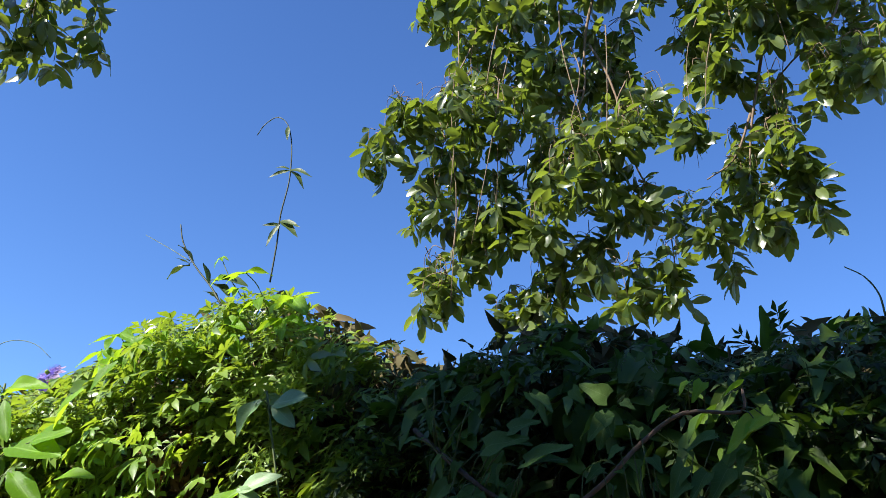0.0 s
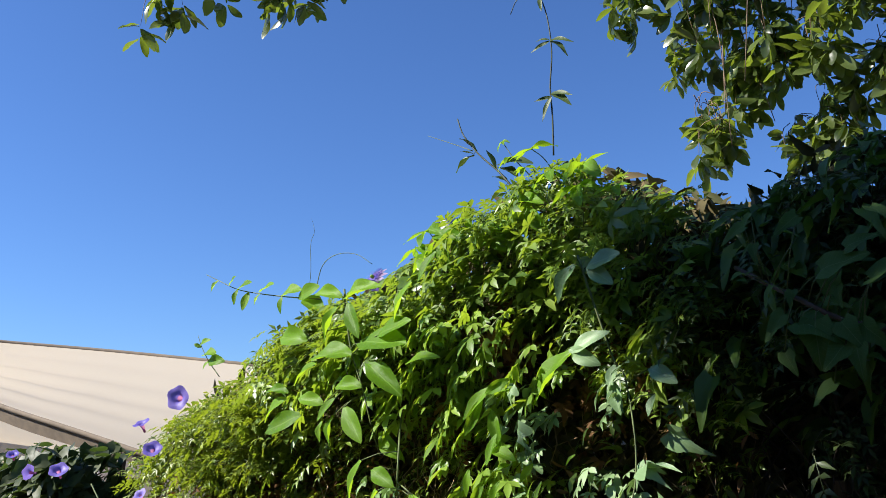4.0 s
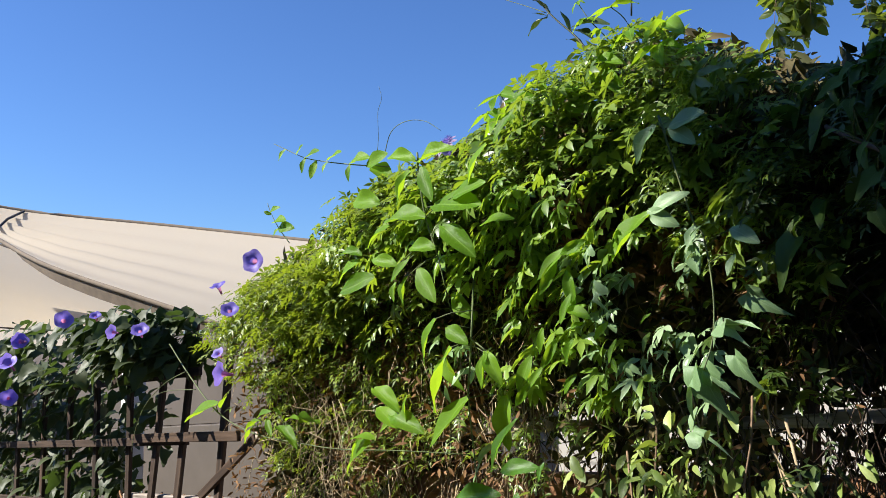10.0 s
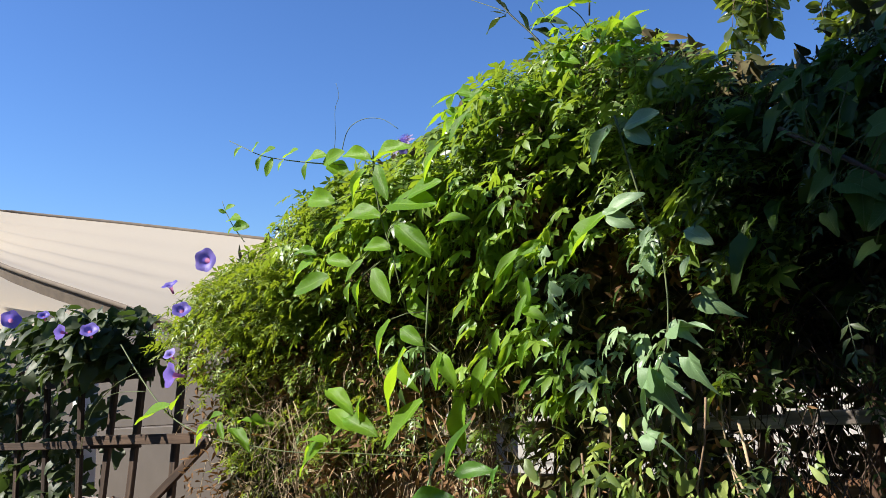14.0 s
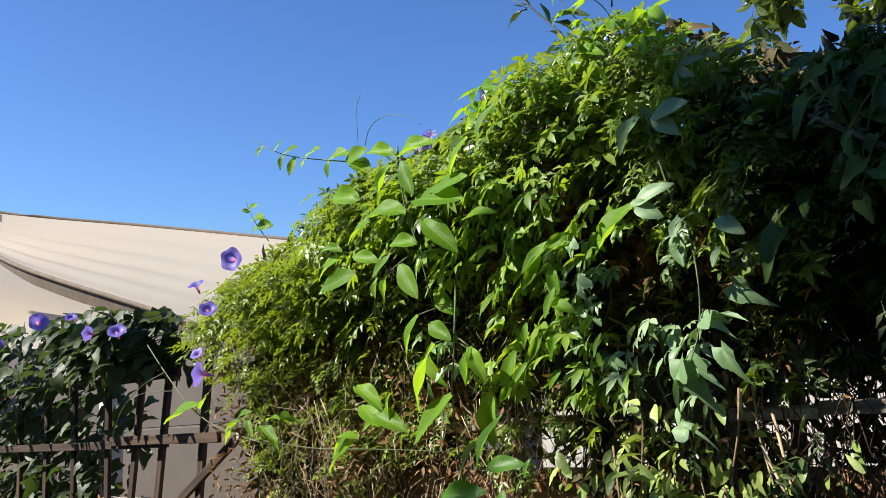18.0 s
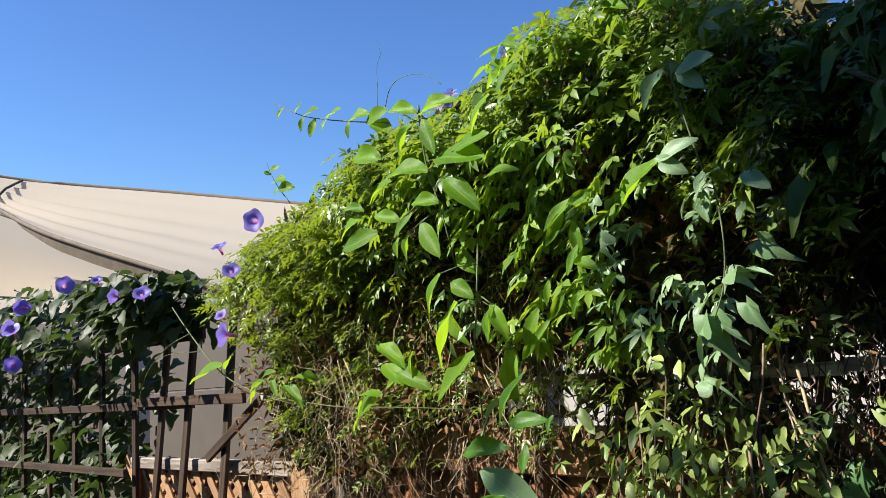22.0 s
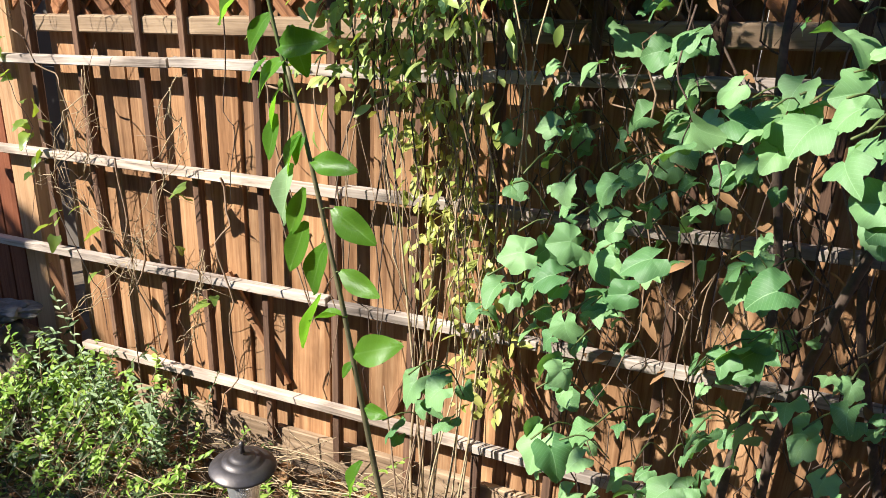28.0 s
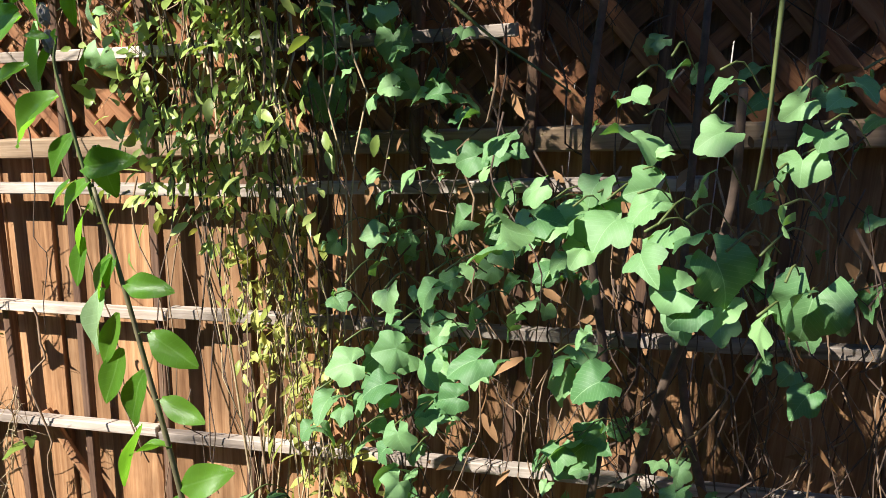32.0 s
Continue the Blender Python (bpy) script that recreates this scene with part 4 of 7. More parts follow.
RIGHT_HEARTS_A = (
    (0.608, -0.320, 2.198, 0.669, -0.335, 2.208), (0.666, -0.320, 2.171, 0.731, -0.335, 2.194), (0.788, -0.320, 2.226, 0.761, -0.335, 2.195),
    (0.783, -0.320, 2.230, 0.797, -0.335, 2.203), (0.585, -0.320, 2.132, 0.579, -0.335, 2.072), (0.615, -0.320, 2.091, 0.587, -0.335, 2.064),
)
RIGHT_HEARTS_B = (
    (0.631, -0.320, 2.090, 0.629, -0.335, 2.047), (0.644, -0.320, 2.115, 0.671, -0.335, 2.074), (0.618, -0.320, 2.123, 0.640, -0.335, 2.087),
    (0.913, -0.320, 2.139, 0.887, -0.335, 2.106), (0.940, -0.320, 2.143, 0.913, -0.335, 2.103), (0.956, -0.320, 2.087, 0.934, -0.335, 2.062),
    (0.809, -0.320, 2.092, 0.787, -0.335, 2.073), (0.774, -0.320, 2.157, 0.755, -0.335, 2.142), (0.888, -0.320, 2.128, 0.867, -0.335, 2.113),
    (0.802, -0.320, 2.182, 0.788, -0.335, 2.168), (0.687, -0.320, 2.267, 0.715, -0.335, 2.242), (0.514, -0.320, 2.290, 0.482, -0.335, 2.277),
    (0.592, -0.320, 2.283, 0.560, -0.335, 2.264), (0.497, -0.320, 2.222, 0.485, -0.335, 2.215), (0.843, -0.320, 2.164, 0.856, -0.335, 2.144),
    (0.965, -0.320, 2.162, 0.950, -0.335, 2.137), (0.723, -0.320, 2.117, 0.750, -0.335, 2.104), (0.562, -0.320, 2.134, 0.616, -0.335, 2.111),
    (0.537, -0.320, 2.193, 0.523, -0.335, 2.164),
)
RIGHT_LIME = (
    (0.994, -0.320, 2.206, 0.941, -0.335, 2.169), (0.872, -0.320, 2.231, 0.849, -0.335, 2.212), (0.923, -0.320, 2.259, 0.909, -0.335, 2.237),
    (0.971, -0.320, 2.250, 0.939, -0.335, 2.239), (0.984, -0.320, 2.198, 0.964, -0.335, 2.178), (0.905, -0.320, 2.262, 0.890, -0.335, 2.250),
)
SAPLING_TOP = (
    (-0.061, -0.450, 1.512, -0.176, -0.465, 1.441), (-0.099, -0.450, 1.636, -0.195, -0.465, 1.578), (0.038, -0.450, 1.595, -0.021, -0.465, 1.584),
    (-0.021, -0.450, 1.588, -0.029, -0.465, 1.513), (-0.098, -0.450, 1.597, -0.137, -0.465, 1.545), (-0.151, -0.450, 1.677, -0.046, -0.465, 1.636),
    (-0.191, -0.450, 1.704, -0.109, -0.465, 1.722), (-0.045, -0.450, 1.720, -0.046, -0.465, 1.687), (0.003, -0.450, 1.474, -0.029, -0.465, 1.424),
    (0.070, -0.450, 1.523, 0.076, -0.465, 1.493), (0.142, -0.450, 1.581, 0.134, -0.465, 1.566),
)
TANGLE_A = ((-0.661, -0.060, 1.110), (-0.696, -0.060, 1.028), (-0.668, -0.060, 0.987), (-0.704, -0.060, 0.899), (-0.767, -0.060, 0.835), (-0.852, -0.060, 0.717), (-0.904, -0.060, 0.595), (-0.988, -0.060, 0.477))
TANGLE_B = ((-0.968, -0.060, 1.101), (-1.021, -0.060, 1.012), (-1.094, -0.060, 0.931), (-1.203, -0.060, 0.828), (-1.228, -0.060, 0.792))
TANGLE_C = ((-1.219, -0.060, 0.785), (-1.119, -0.060, 0.728), (-1.012, -0.060, 0.698), (-0.946, -0.060, 0.656), (-0.839, -0.060, 0.686))
TANGLE_D = ((-0.645, -0.060, 0.655), (-0.670, -0.060, 0.595), (-0.712, -0.060, 0.506), (-0.756, -0.060, 0.427), (-0.801, -0.060, 0.331))
TANGLE_E = ((-1.247, -0.060, 0.358), (-1.139, -0.060, 0.453), (-0.987, -0.060, 0.557), (-0.871, -0.060, 0.649), (-0.808, -0.060, 0.722))
TANGLE_F = ((-1.040, -0.060, 0.857), (-1.019, -0.060, 0.952), (-0.955, -0.060, 1.044))
LOBED_G = (
    (0.318, -0.200, 1.361, 0.045), (0.352, -0.200, 1.499, 0.027), (0.376, -0.200, 1.460, 0.034), (0.423, -0.200, 1.483, 0.043),
    (0.460, -0.200, 1.417, 0.048), (0.433, -0.200, 1.359, 0.044), (0.468, -0.200, 1.340, 0.048), (0.521, -0.200, 1.347, 0.043),
    (0.337, -0.200, 1.416, 0.035), (0.384, -0.200, 1.392, 0.034), (0.607, -0.200, 1.585, 0.046), (0.611, -0.200, 1.559, 0.042),
    (0.177, -0.200, 1.569, 0.031), (0.210, -0.200, 1.633, 0.031), (-0.127, -0.200, 1.521, 0.037), (0.370, -0.200, 1.556, 0.039),
    (0.402, -0.200, 1.333, 0.034), (0.540, -0.200, 1.366, 0.033), (0.138, -0.200, 1.259, 0.032), (0.214, -0.200, 1.316, 0.031),
    (0.116, -0.200, 1.301, 0.030), (0.010, -0.200, 1.274, 0.031),
)
PASSION = (
    (-0.529, -0.060, 2.505, 0.079),
)
SEED_HEADS = (
    (-0.007, -0.460, 1.507, 0.029), (-0.005, -0.460, 1.466, 0.031),
)

# ---------------------------------------------------------------- ground
rng = random.Random(11)


def ground_height(x, y):
    return 0.025 * noise.noise(Vector((x * 1.7, y * 1.7, 0.3))) + 0.012 * noise.noise(Vector((x * 7, y * 7, 2.0)))


verts, faces = [], []
xs = [-300, -60, -20, -9] + [-6 + 0.12 * i for i in range(84)] + [5, 9, 20, 60, 300]
ys = [-300, -60, -20, -8] + [-5 + 0.12 * i for i in range(60)] + [3, 5, 9, 20, 60, 300]
for y in ys:
    for x in xs:
        near = max(0.0, 1 - max(abs(x), abs(y)) / 8)
        rise = math.tan(radians(LEAN)) * max(-9.0, min(6.0, x))
        verts.append((x, y, rise + ground_height(x, y) * near))
for j in range(len(ys) - 1):
    for i in range(len(xs) - 1):
        a = j * len(xs) + i
        faces.append((a, a + 1, a + 1 + len(xs), a + len(xs)))
ground = part("ground", mesh_of("ground", verts, faces), M_SOIL)
tagged(ground, "bare brown garden soil under leaf litter", "ground", kind="structure")

# ---------------------------------------------------------------- fence with its lattice top
FENCE_Y = 0.085
fence = thing("fence", "redwood board fence with a diagonal lattice top", "fence", kind="structure")
x = -1.29
while x < 3.4:
    w = rng.choice((0.135, 0.14, 0.14, 0.145))
    proud = rng.choice((0.0, 0.0, 0.011))
    b = part("board", beam_mesh("board", 1.62, w - 0.004, 0.018, 0.002, 0.0015, rng), M_BOARD, fence)
    b.matrix_local = pose(x + w / 2, FENCE_Y - proud, 0.81 + rng.uniform(-0.008, 0.004), 0, LEAN, 0)
    x += w - 0.001
kick = part("kickboard", beam_mesh("kickboard", 4.7, 0.10, 0.022, 0.003, 0.004, rng), M_KICK, fence)
kick.matrix_local = pose(1.06, FENCE_Y - 0.03, 0.045, 0, 90, 0) @ pose(0, 0, 0, 0, 0, 0)
for name, z, h, d, y, mat in (("rail", 1.235, 0.046, 0.035, FENCE_Y - 0.042, M_KICK), ("cap_rail", 1.650, 0.085, 0.05, FENCE_Y - 0.030, M_RAIL),
                              ("lattice_stop", 1.60, 0.03, 0.02, FENCE_Y - 0.048, M_RAIL)):
    o = part(name, beam_mesh(name, 4.75, h, d, 0.004, 0.003, rng), mat, fence)
    o.matrix_local = pose(1.08, y, z, 0, 90, 0)
post_at = (-1.43, 1.2, 3.3)
for i, px in enumerate(post_at):
    o = part("post", beam_mesh("post", 1.72, 0.105 if i == 0 else 0.09, 0.09, 0.006, 0.002, rng), M_POST, fence)
    o.matrix_local = pose(px - 0.045, FENCE_Y + (0.0 if i == 0 else 0.07), 0.84, 0, LEAN, 0)
# diagonal lattice, two layers
me_lat = beam_mesh("lattice_strip", 0.50, 0.034, 0.008, 0.001)
for layer, turn in ((0, 45), (1, -45)):
    for k in range(46):
        lx = -1.2 + 0.1 * k
        o = part("lattice_strip", me_lat, M_LATTICE, fence)
        o.matrix_local = pose(lx, FENCE_Y - 0.028 - 0.009 * layer, 1.43, 0, turn + LEAN + rng.uniform(-1, 1), 0)

# ---------------------------------------------------------------- gate
gate = thing("garden_gate", "red-stained board gate with lattice top, closed", "gate")
x = -2.62
while x < -1.46:
    b = part("board", beam_mesh("board", 1.5, 0.086, 0.018, 0.003), M_GATE, gate)
    b.matrix_local = pose(x + 0.015, FENCE_Y + 0.055, 0.79, 0, LEAN, 0)
    x += 0.0895
for z, h, mat in ((1.235, 0.07, M_GATE), (1.555, 0.045, M_GREY)):
    o = part("rail", beam_mesh("rail", 1.2, h, 0.036, 0.004, 0.002, rng), mat, gate)
    o.matrix_local = pose(-2.05, FENCE_Y + 0.0, z, 0, 90, 0)
me_lat2 = beam_mesh("lattice_strip", 0.44, 0.036, 0.009, 0.001)
for layer, turn in ((0, -42), (1, 45)):
    for k in range(13):
        o = part("lattice_strip", me_lat2, M_LATTICE if layer else M_POST, gate)
        o.matrix_local = pose(-2.62 + 0.092 * k, FENCE_Y + 0.012 + 0.01 * layer, 1.395, 0, turn + LEAN + rng.uniform(-1.5, 1.5), 0)
for px in (-1.475, -2.65):
    o = part("stile", beam_mesh("stile", 1.56, 0.04, 0.04, 0.004, 0.002, rng), M_RAIL, gate)
    o.matrix_local = pose(px - 0.045, FENCE_Y + 0.005, 0.79, 0, LEAN, 0)

# ---------------------------------------------------------------- lath trellis before the fence
trellis = thing("trellis", "weathered grey lath trellis standing against the fence", "trellis")
SLATS = ((0.236, -1.30, 2.6), (0.557, -1.92, 2.6), (0.862, -1.80, 2.6), (1.150, -1.66, 0.95), (1.440, -1.62, 0.62), (1.800, -1.52, 1.1))
for z, x0, x1 in SLATS:
    n = 3
    cuts = [x0, x0 + (x1 - x0) * 0.36, x0 + (x1 - x0) * 0.7, x1]
    for i in range(n):
        length = cuts[i + 1] - cuts[i] - 0.004
        o = part("slat", beam_mesh("slat", length, 0.024, 0.026, 0.002, 0.004, rng), M_GREY, trellis)
        o.matrix_local = pose((cuts[i] + cuts[i + 1]) / 2, rng.uniform(-0.003, 0.003), z + rng.uniform(-0.005, 0.005), 0, 90 + rng.uniform(-0.25, 0.25), 0)
LATHS = (-1.30, -1.107, -0.864, -0.707, -0.478, -0.246, -0.012, 0.18, 0.369, 0.60, 0.83, 1.07, 1.31, 1.55, 1.8, 2.05, 2.3)
for lx in LATHS:
    top = 1.92
    o = part("lath", beam_mesh("lath", top - 0.05, 0.022, 0.024, 0.002, 0.005, rng), M_LATH, trellis)
    o.matrix_local = pose(lx, 0.029, 0.05 + (top - 0.05) / 2, 0, LEAN + rng.uniform(-0.6, 0.6), 0)
for bx, bz, turn, length in ((-0.93, 0.39, 28, 0.34), (-0.60, 0.40, -28, 0.36), (-0.08, 0.40, 30, 0.36), (0.21, 0.40, -24, 0.36), (0.98, 0.40, 40, 0.3), (-1.43, 0.38, -28, 0.3)):
    o = part("brace", beam_mesh("brace", length, 0.028, 0.014, 0.002, 0.002, rng), M_RAIL, trellis)
    o.matrix_local = pose(bx, 0.052, bz, 0, turn, 0)

# upper grid on the gate side
side_trellis = thing("trellis", "lath trellis over the gate, toned for shade, half covered by vines", "trellis")
for z, x0, x1 in ((1.79, -4.9, -2.02), (2.035, -4.9, -1.9), (1.52, -4.9, -2.6)):
    o = part("slat", beam_mesh("slat", x1 - x0, 0.032, 0.016, 0.002, 0.004, rng), M_SHADELATH, side_trellis)
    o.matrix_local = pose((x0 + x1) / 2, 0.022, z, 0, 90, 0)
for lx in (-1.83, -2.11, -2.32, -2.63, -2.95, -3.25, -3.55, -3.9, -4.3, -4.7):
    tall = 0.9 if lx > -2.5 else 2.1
    o = part("lath", beam_mesh("lath", tall, 0.036, 0.016, 0.002, 0.003, rng), M_SHADELATH, side_trellis)
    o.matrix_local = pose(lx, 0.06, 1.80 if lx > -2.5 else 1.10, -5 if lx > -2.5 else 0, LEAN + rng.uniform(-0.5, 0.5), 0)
o = part("brace", beam_mesh("brace", 0.42, 0.03, 0.016, 0.002, 0.002, rng), M_SHADELATH, side_trellis)
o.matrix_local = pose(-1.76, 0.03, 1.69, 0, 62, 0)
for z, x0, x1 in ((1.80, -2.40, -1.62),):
    o = part("slat", beam_mesh("slat", x1 - x0, 0.034, 0.016, 0.002, 0.002, rng), M_SHADELATH, side_trellis)
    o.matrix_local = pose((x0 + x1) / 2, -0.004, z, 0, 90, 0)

# ---------------------------------------------------------------- neighbour's building behind
house = thing("house", "cream clapboard neighbouring house behind the trellis", "house", at=(0, 0, -0.22), plumb=True)
for k in range(16):
    o = part("clapboard", beam_mesh("clapboard", 5.6, 0.165, 0.02, 0.003), M_SIDING, house)
    o.matrix_local = pose(0.7, 1.5, 0.2 + 0.145 * k, 6, 90, 0)
for x0 in (-2.08, 3.48):
    for k in range(16):
        o = part("clapboard", beam_mesh("clapboard", 1.5, 0.165, 0.02, 0.003), M_SIDING, house)
        o.matrix_local = pose(x0, 2.26, 0.2 + 0.145 * k, 0, 90, 90)
bm = bmesh.new()
box(bm, (5.9, 1.8, 0.06), bevel=0.008)
part("roof", bm, M_ROOF, house, "dark shingled low roof").matrix_local = pose(0.7, 2.27, 2.52, 2, 0, 0)
part("back_wall", beam_mesh("back_wall", 5.5, 2.45, 0.1, 0.005), M_SIDING, house).matrix_local = pose(0.7, 3.0, 1.22, 0, 90, 0)
shade_wall = thing("board_wall", "tall board wall behind the side trellis, toned grey for the sails' shade", "wall")
for k in range(5):
    o = part("wall_board", beam_mesh("wall_board", 9.0, 0.44, 0.025, 0.004), M_SAILSHADE, shade_wall)
    o.matrix_local = pose(-6.65, 1.1, 0.25 + 0.445 * k, 1.5, 90, 0)
# unseen walls added round the garden to block part of the sky's light
sky_block_back = part("sky_block_back", beam_mesh("sky_block_back", 14.0, 5.4, 0.2, 0.01), M_STUCCO)
sky_block_back.matrix_world = pose(-1.0, -5.2, 1.7, 0, 90, 0)
tagged(sky_block_back, "plain tan wall added unseen behind the garden to cut sky light", "wall", kind="structure")
sky_block_side = part("sky_block_side", beam_mesh("sky_block_side", 8.0, 2.2, 0.2, 0.01), M_STUCCO)
sky_block_side.matrix_world = pose(4.2, -1.1, 1.45, 0, 90, 90)
tagged(sky_block_side, "plain tan wall added unseen beside the garden to cut sky light", "wall", kind="structure")
white_post = thing("pergola_post", "white painted wooden pergola post", "post", at=(-3.49, 0.42, 0), plumb=True)
part("shaft", beam_mesh("shaft", 2.3, 0.09, 0.09, 0.006), M_WHITE, white_post).location = (0, 0, 1.15)
part("base_block", beam_mesh("base_block", 0.2, 0.13, 0.13, 0.008), M_WHITE, white_post).location = (0, 0, 0.1)

# ---------------------------------------------------------------- hedge of vines on the trellis
HEDGE_TOP = ((-1.75, 2.12), (-1.55, 2.26), (-1.3, 2.34), (-1.1, 2.39), (-0.92, 2.42), (-0.8, 2.48), (-0.55, 2.51), (-0.3, 2.56), (-0.12, 2.62), (0.03, 2.66), (0.12, 2.62), (0.25, 2.50),
             (0.45, 2.44), (0.6, 2.48), (0.75, 2.47), (0.95, 2.40), (1.1, 2.43), (1.3, 2.42), (3.0, 2.42))
HEDGE_LOW = ((-1.75, 2.14), (-1.55, 2.08), (-1.42, 1.95), (-1.3, 1.72), (-1.2, 1.62), (-0.9, 1.64), (-0.7, 1.72), (-0.4, 1.7), (-0.2, 1.6), (0.25, 1.56), (0.5, 1.6), (0.9, 1.62), (3.0, 1.66))


def along(table, x):
    return float(np.interp(x, [p[0] for p in table], [p[1] for p in table]))


def hedge_points(n, x0, x1, seed, y0=-0.26, y1=0.2, low=None, keep=None, holes=True):
    """Places in the hedge's volume, thicker towards its front and top."""
    r = random.Random(seed)
    out = []
    while len(out) < n:
        x = r.uniform(x0, x1)
        top, bottom = along(HEDGE_TOP, x), along(HEDGE_LOW, x) if low is None else low
        z = r.uniform(bottom, top)
        depth = 0.5 + 0.5 * math.sqrt(max(0, (top - z) / max(0.1, top - bottom)))
        y = (y0 + 0.05 * math.sin(5 * x + 3 * z)) * depth + r.random() ** 1.7 * (y1 - y0 * depth) * 0.8
        bulge = noise.noise(Vector((x * 3.1, z * 3.1, seed * 0.7)))
        if holes and bulge < -0.2 and z < top - 0.1:
            continue
        if keep and not keep(x, y, z, r):
            continue
        out.append(Vector((x, y - 0.05 * bulge, z)))
    return out


def scatter(points, seed, size, normal=(-0.1, -0.25, 0.9), tip=(0.1, -0.7, -0.6), wild=0.5):
    r = random.Random(seed)
    return [(p, turns(normal, r, tip, wild), size * r.uniform(0.6, 1.3)) for p in points]


vine = thing("climbing_vine", "dense climbing vine hedge covering the trellis", "vine")
LIP = ((-1.8, 0.10), (-1.3, 0.16), (-0.7, 0.20), (0.1, 0.19), (0.4, 0.15), (0.9, 0.17), (3.0, 0.17))
SWELL = ((0.0, 0.1), (0.08, 0.7), (0.2, 1.0), (0.34, 0.75), (0.5, 0.3), (0.8, 0.1))


def front(x, z):
    """The hedge's face: it bulges below its top and draws back underneath."""
    return -along(LIP, x) * along(SWELL, along(HEDGE_TOP, x) - z)


def face_points(n, x0, x1, seed, d0, d1, deep=0.06, hollow=0.3):
    """Places on the hedge's face, in tufts, d0 to d1 below its top; thin where it is hollow."""
    r = random.Random(seed)
    out = []
    for k in range(n * 30):
        if len(out) == n:
            break
        x, d = r.uniform(x0, x1), 0.02 + r.uniform(d0, d1)
        z = along(HEDGE_TOP, x) - d
        if z < along(HEDGE_LOW, x):
            continue
        full = 1.0 if d < 0.3 else hollow
        tuft = noise.noise(Vector((x * 6.5, z * 6.5, 3.0 + (0.2 * seed if x > -0.6 else 0.0))))
        if r.random() > full * (1.0 if tuft > -0.05 else 0.25 if x > -0.6 else 0.08):
            continue
        out.append(Vector((x, front(x, z) - 0.05 * tuft + abs(r.gauss(0, deep)), z)))
    return out


def sprays(points, seed, size, gap, length, hang=0.5):
    """Leafy shoots that arch out of the hedge: their stems, and the places of the leaves along them."""
    r = random.Random(seed)
    lines, spots = [], []
    for p in points:
        free = max(0.3, min(1.0, (along(HEDGE_TOP, p.x) - p.z) / 0.25))
        way = Vector((r.gauss(-0.05, 0.55), -0.55 - 0.3 * r.random(), r.uniform(-0.4, 0.6) * free)).normalized()
        line = [p]
        for k in range(max(2, int(length * r.uniform(0.5, 1.3) / 0.02))):
            way = (way + Vector((r.gauss(0, 0.08), 0.05, -0.14 * hang * 2 + r.gauss(0, 0.05)))).normalized()
            line.append(line[-1] + way * 0.02)
        lines.append((line, r.uniform(0.0007, 0.0013)))
        walked, side = 0.0, r.choice((-1, 1))
        for i in range(1, len(line)):
            walked += 0.02
            last_one = i == len(line) - 1
            if walked >= gap or last_one:
                walked, side = 0.0, -side
                d = (line[i] - line[i - 1]).normalized()
                out = d.cross(Vector((0, 0, 1)))
                out = (out.normalized() if out.length > 0.1 else Vector((1, 0, 0))) * side
                tip = d if last_one else out * 0.85 + d * 0.6 + Vector((0, -0.1, -0.3))
                spots.append((line[i], turns(Vector((-0.3, -0.4, 0.8)) + 0.25 * out, r, tip, 0.33), size * r.uniform(0.6, 1.25)))
    return lines, spots


shoot_lines = []
for k, (n, x0, x1, d0, d1, hollow, size, gap, length, shape, mat) in enumerate((
        (760, -1.66, -0.62, 0.0, 0.85, 0.6, 0.052, 0.03, 0.09, "pinnate", M_FINE),
        (340, -0.85, 0.34, 0.0, 0.45, 0.6, 0.052, 0.03, 0.09, "finger", M_HEDGE),
        (500, -0.80, 0.34, 0.0, 0.50, 0.6, 0.060, 0.03, 0.09, "pinnate", M_HEDGE),
        (90, -0.95, 0.10, 0.36, 0.85, 1.0, 0.055, 0.03, 0.14, "pinnate", M_HEDGE),
        (30, -0.50, 0.30, 0.36, 0.85, 1.0, 0.050, 0.04, 0.12, "finger", M_HEDGE),
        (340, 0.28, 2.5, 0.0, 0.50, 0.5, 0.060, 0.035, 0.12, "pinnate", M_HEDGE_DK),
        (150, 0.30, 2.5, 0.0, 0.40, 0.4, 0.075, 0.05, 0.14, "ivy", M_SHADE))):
    lines, spots = sprays(face_points(n, x0, x1, 200 + k, d0, d1, hollow=hollow), 300 + k, size, gap, length)
    shoot_lines += lines
    leaf_cloud("shoot_leaves", SHAPE[shape], spots, mat, vine)
tagged(stems("shoot_stem_tangle", shoot_lines, 0.001, M_STEM, vine, 3), kind="stuff")
chink = lambda x, z: 1.65 < z < 1.87 and (0.19 < x < 0.34 or 0.38 < x < 0.50 or 0.71 < x < 0.88) or 1.64 < z < 1.84 and -0.52 < x < -0.2
# lime finger leaves that hang in a band down the hedge's face, and pale glint-toned ones beside them
LIME_TUFTS = ((-0.40, 2.32), (-0.28, 2.31), (-0.19, 2.27), (-0.21, 2.21), (-0.06, 2.19), (0.05, 2.16), (-0.10, 2.13), (-0.15, 2.11), (-0.04, 2.04), (0.00, 1.99), (-0.09, 1.97), (-0.15, 1.94), (-0.20, 1.90), (0.03, 1.86), (-0.46, 2.24), (-0.31, 2.20), (-0.25, 2.15), (-0.59, 2.20), (-0.12, 2.27), (-0.03, 2.24))
PALE_TUFTS = ((0.02, 2.06), (0.04, 2.03), (-0.01, 2.12), (0.18, 1.97), (0.21, 2.09), (0.08, 2.09), (0.11, 1.91), (-0.32, 1.95), (0.21, 1.92), (0.04, 1.95))
r = random.Random(207)
lime, pale = [], []
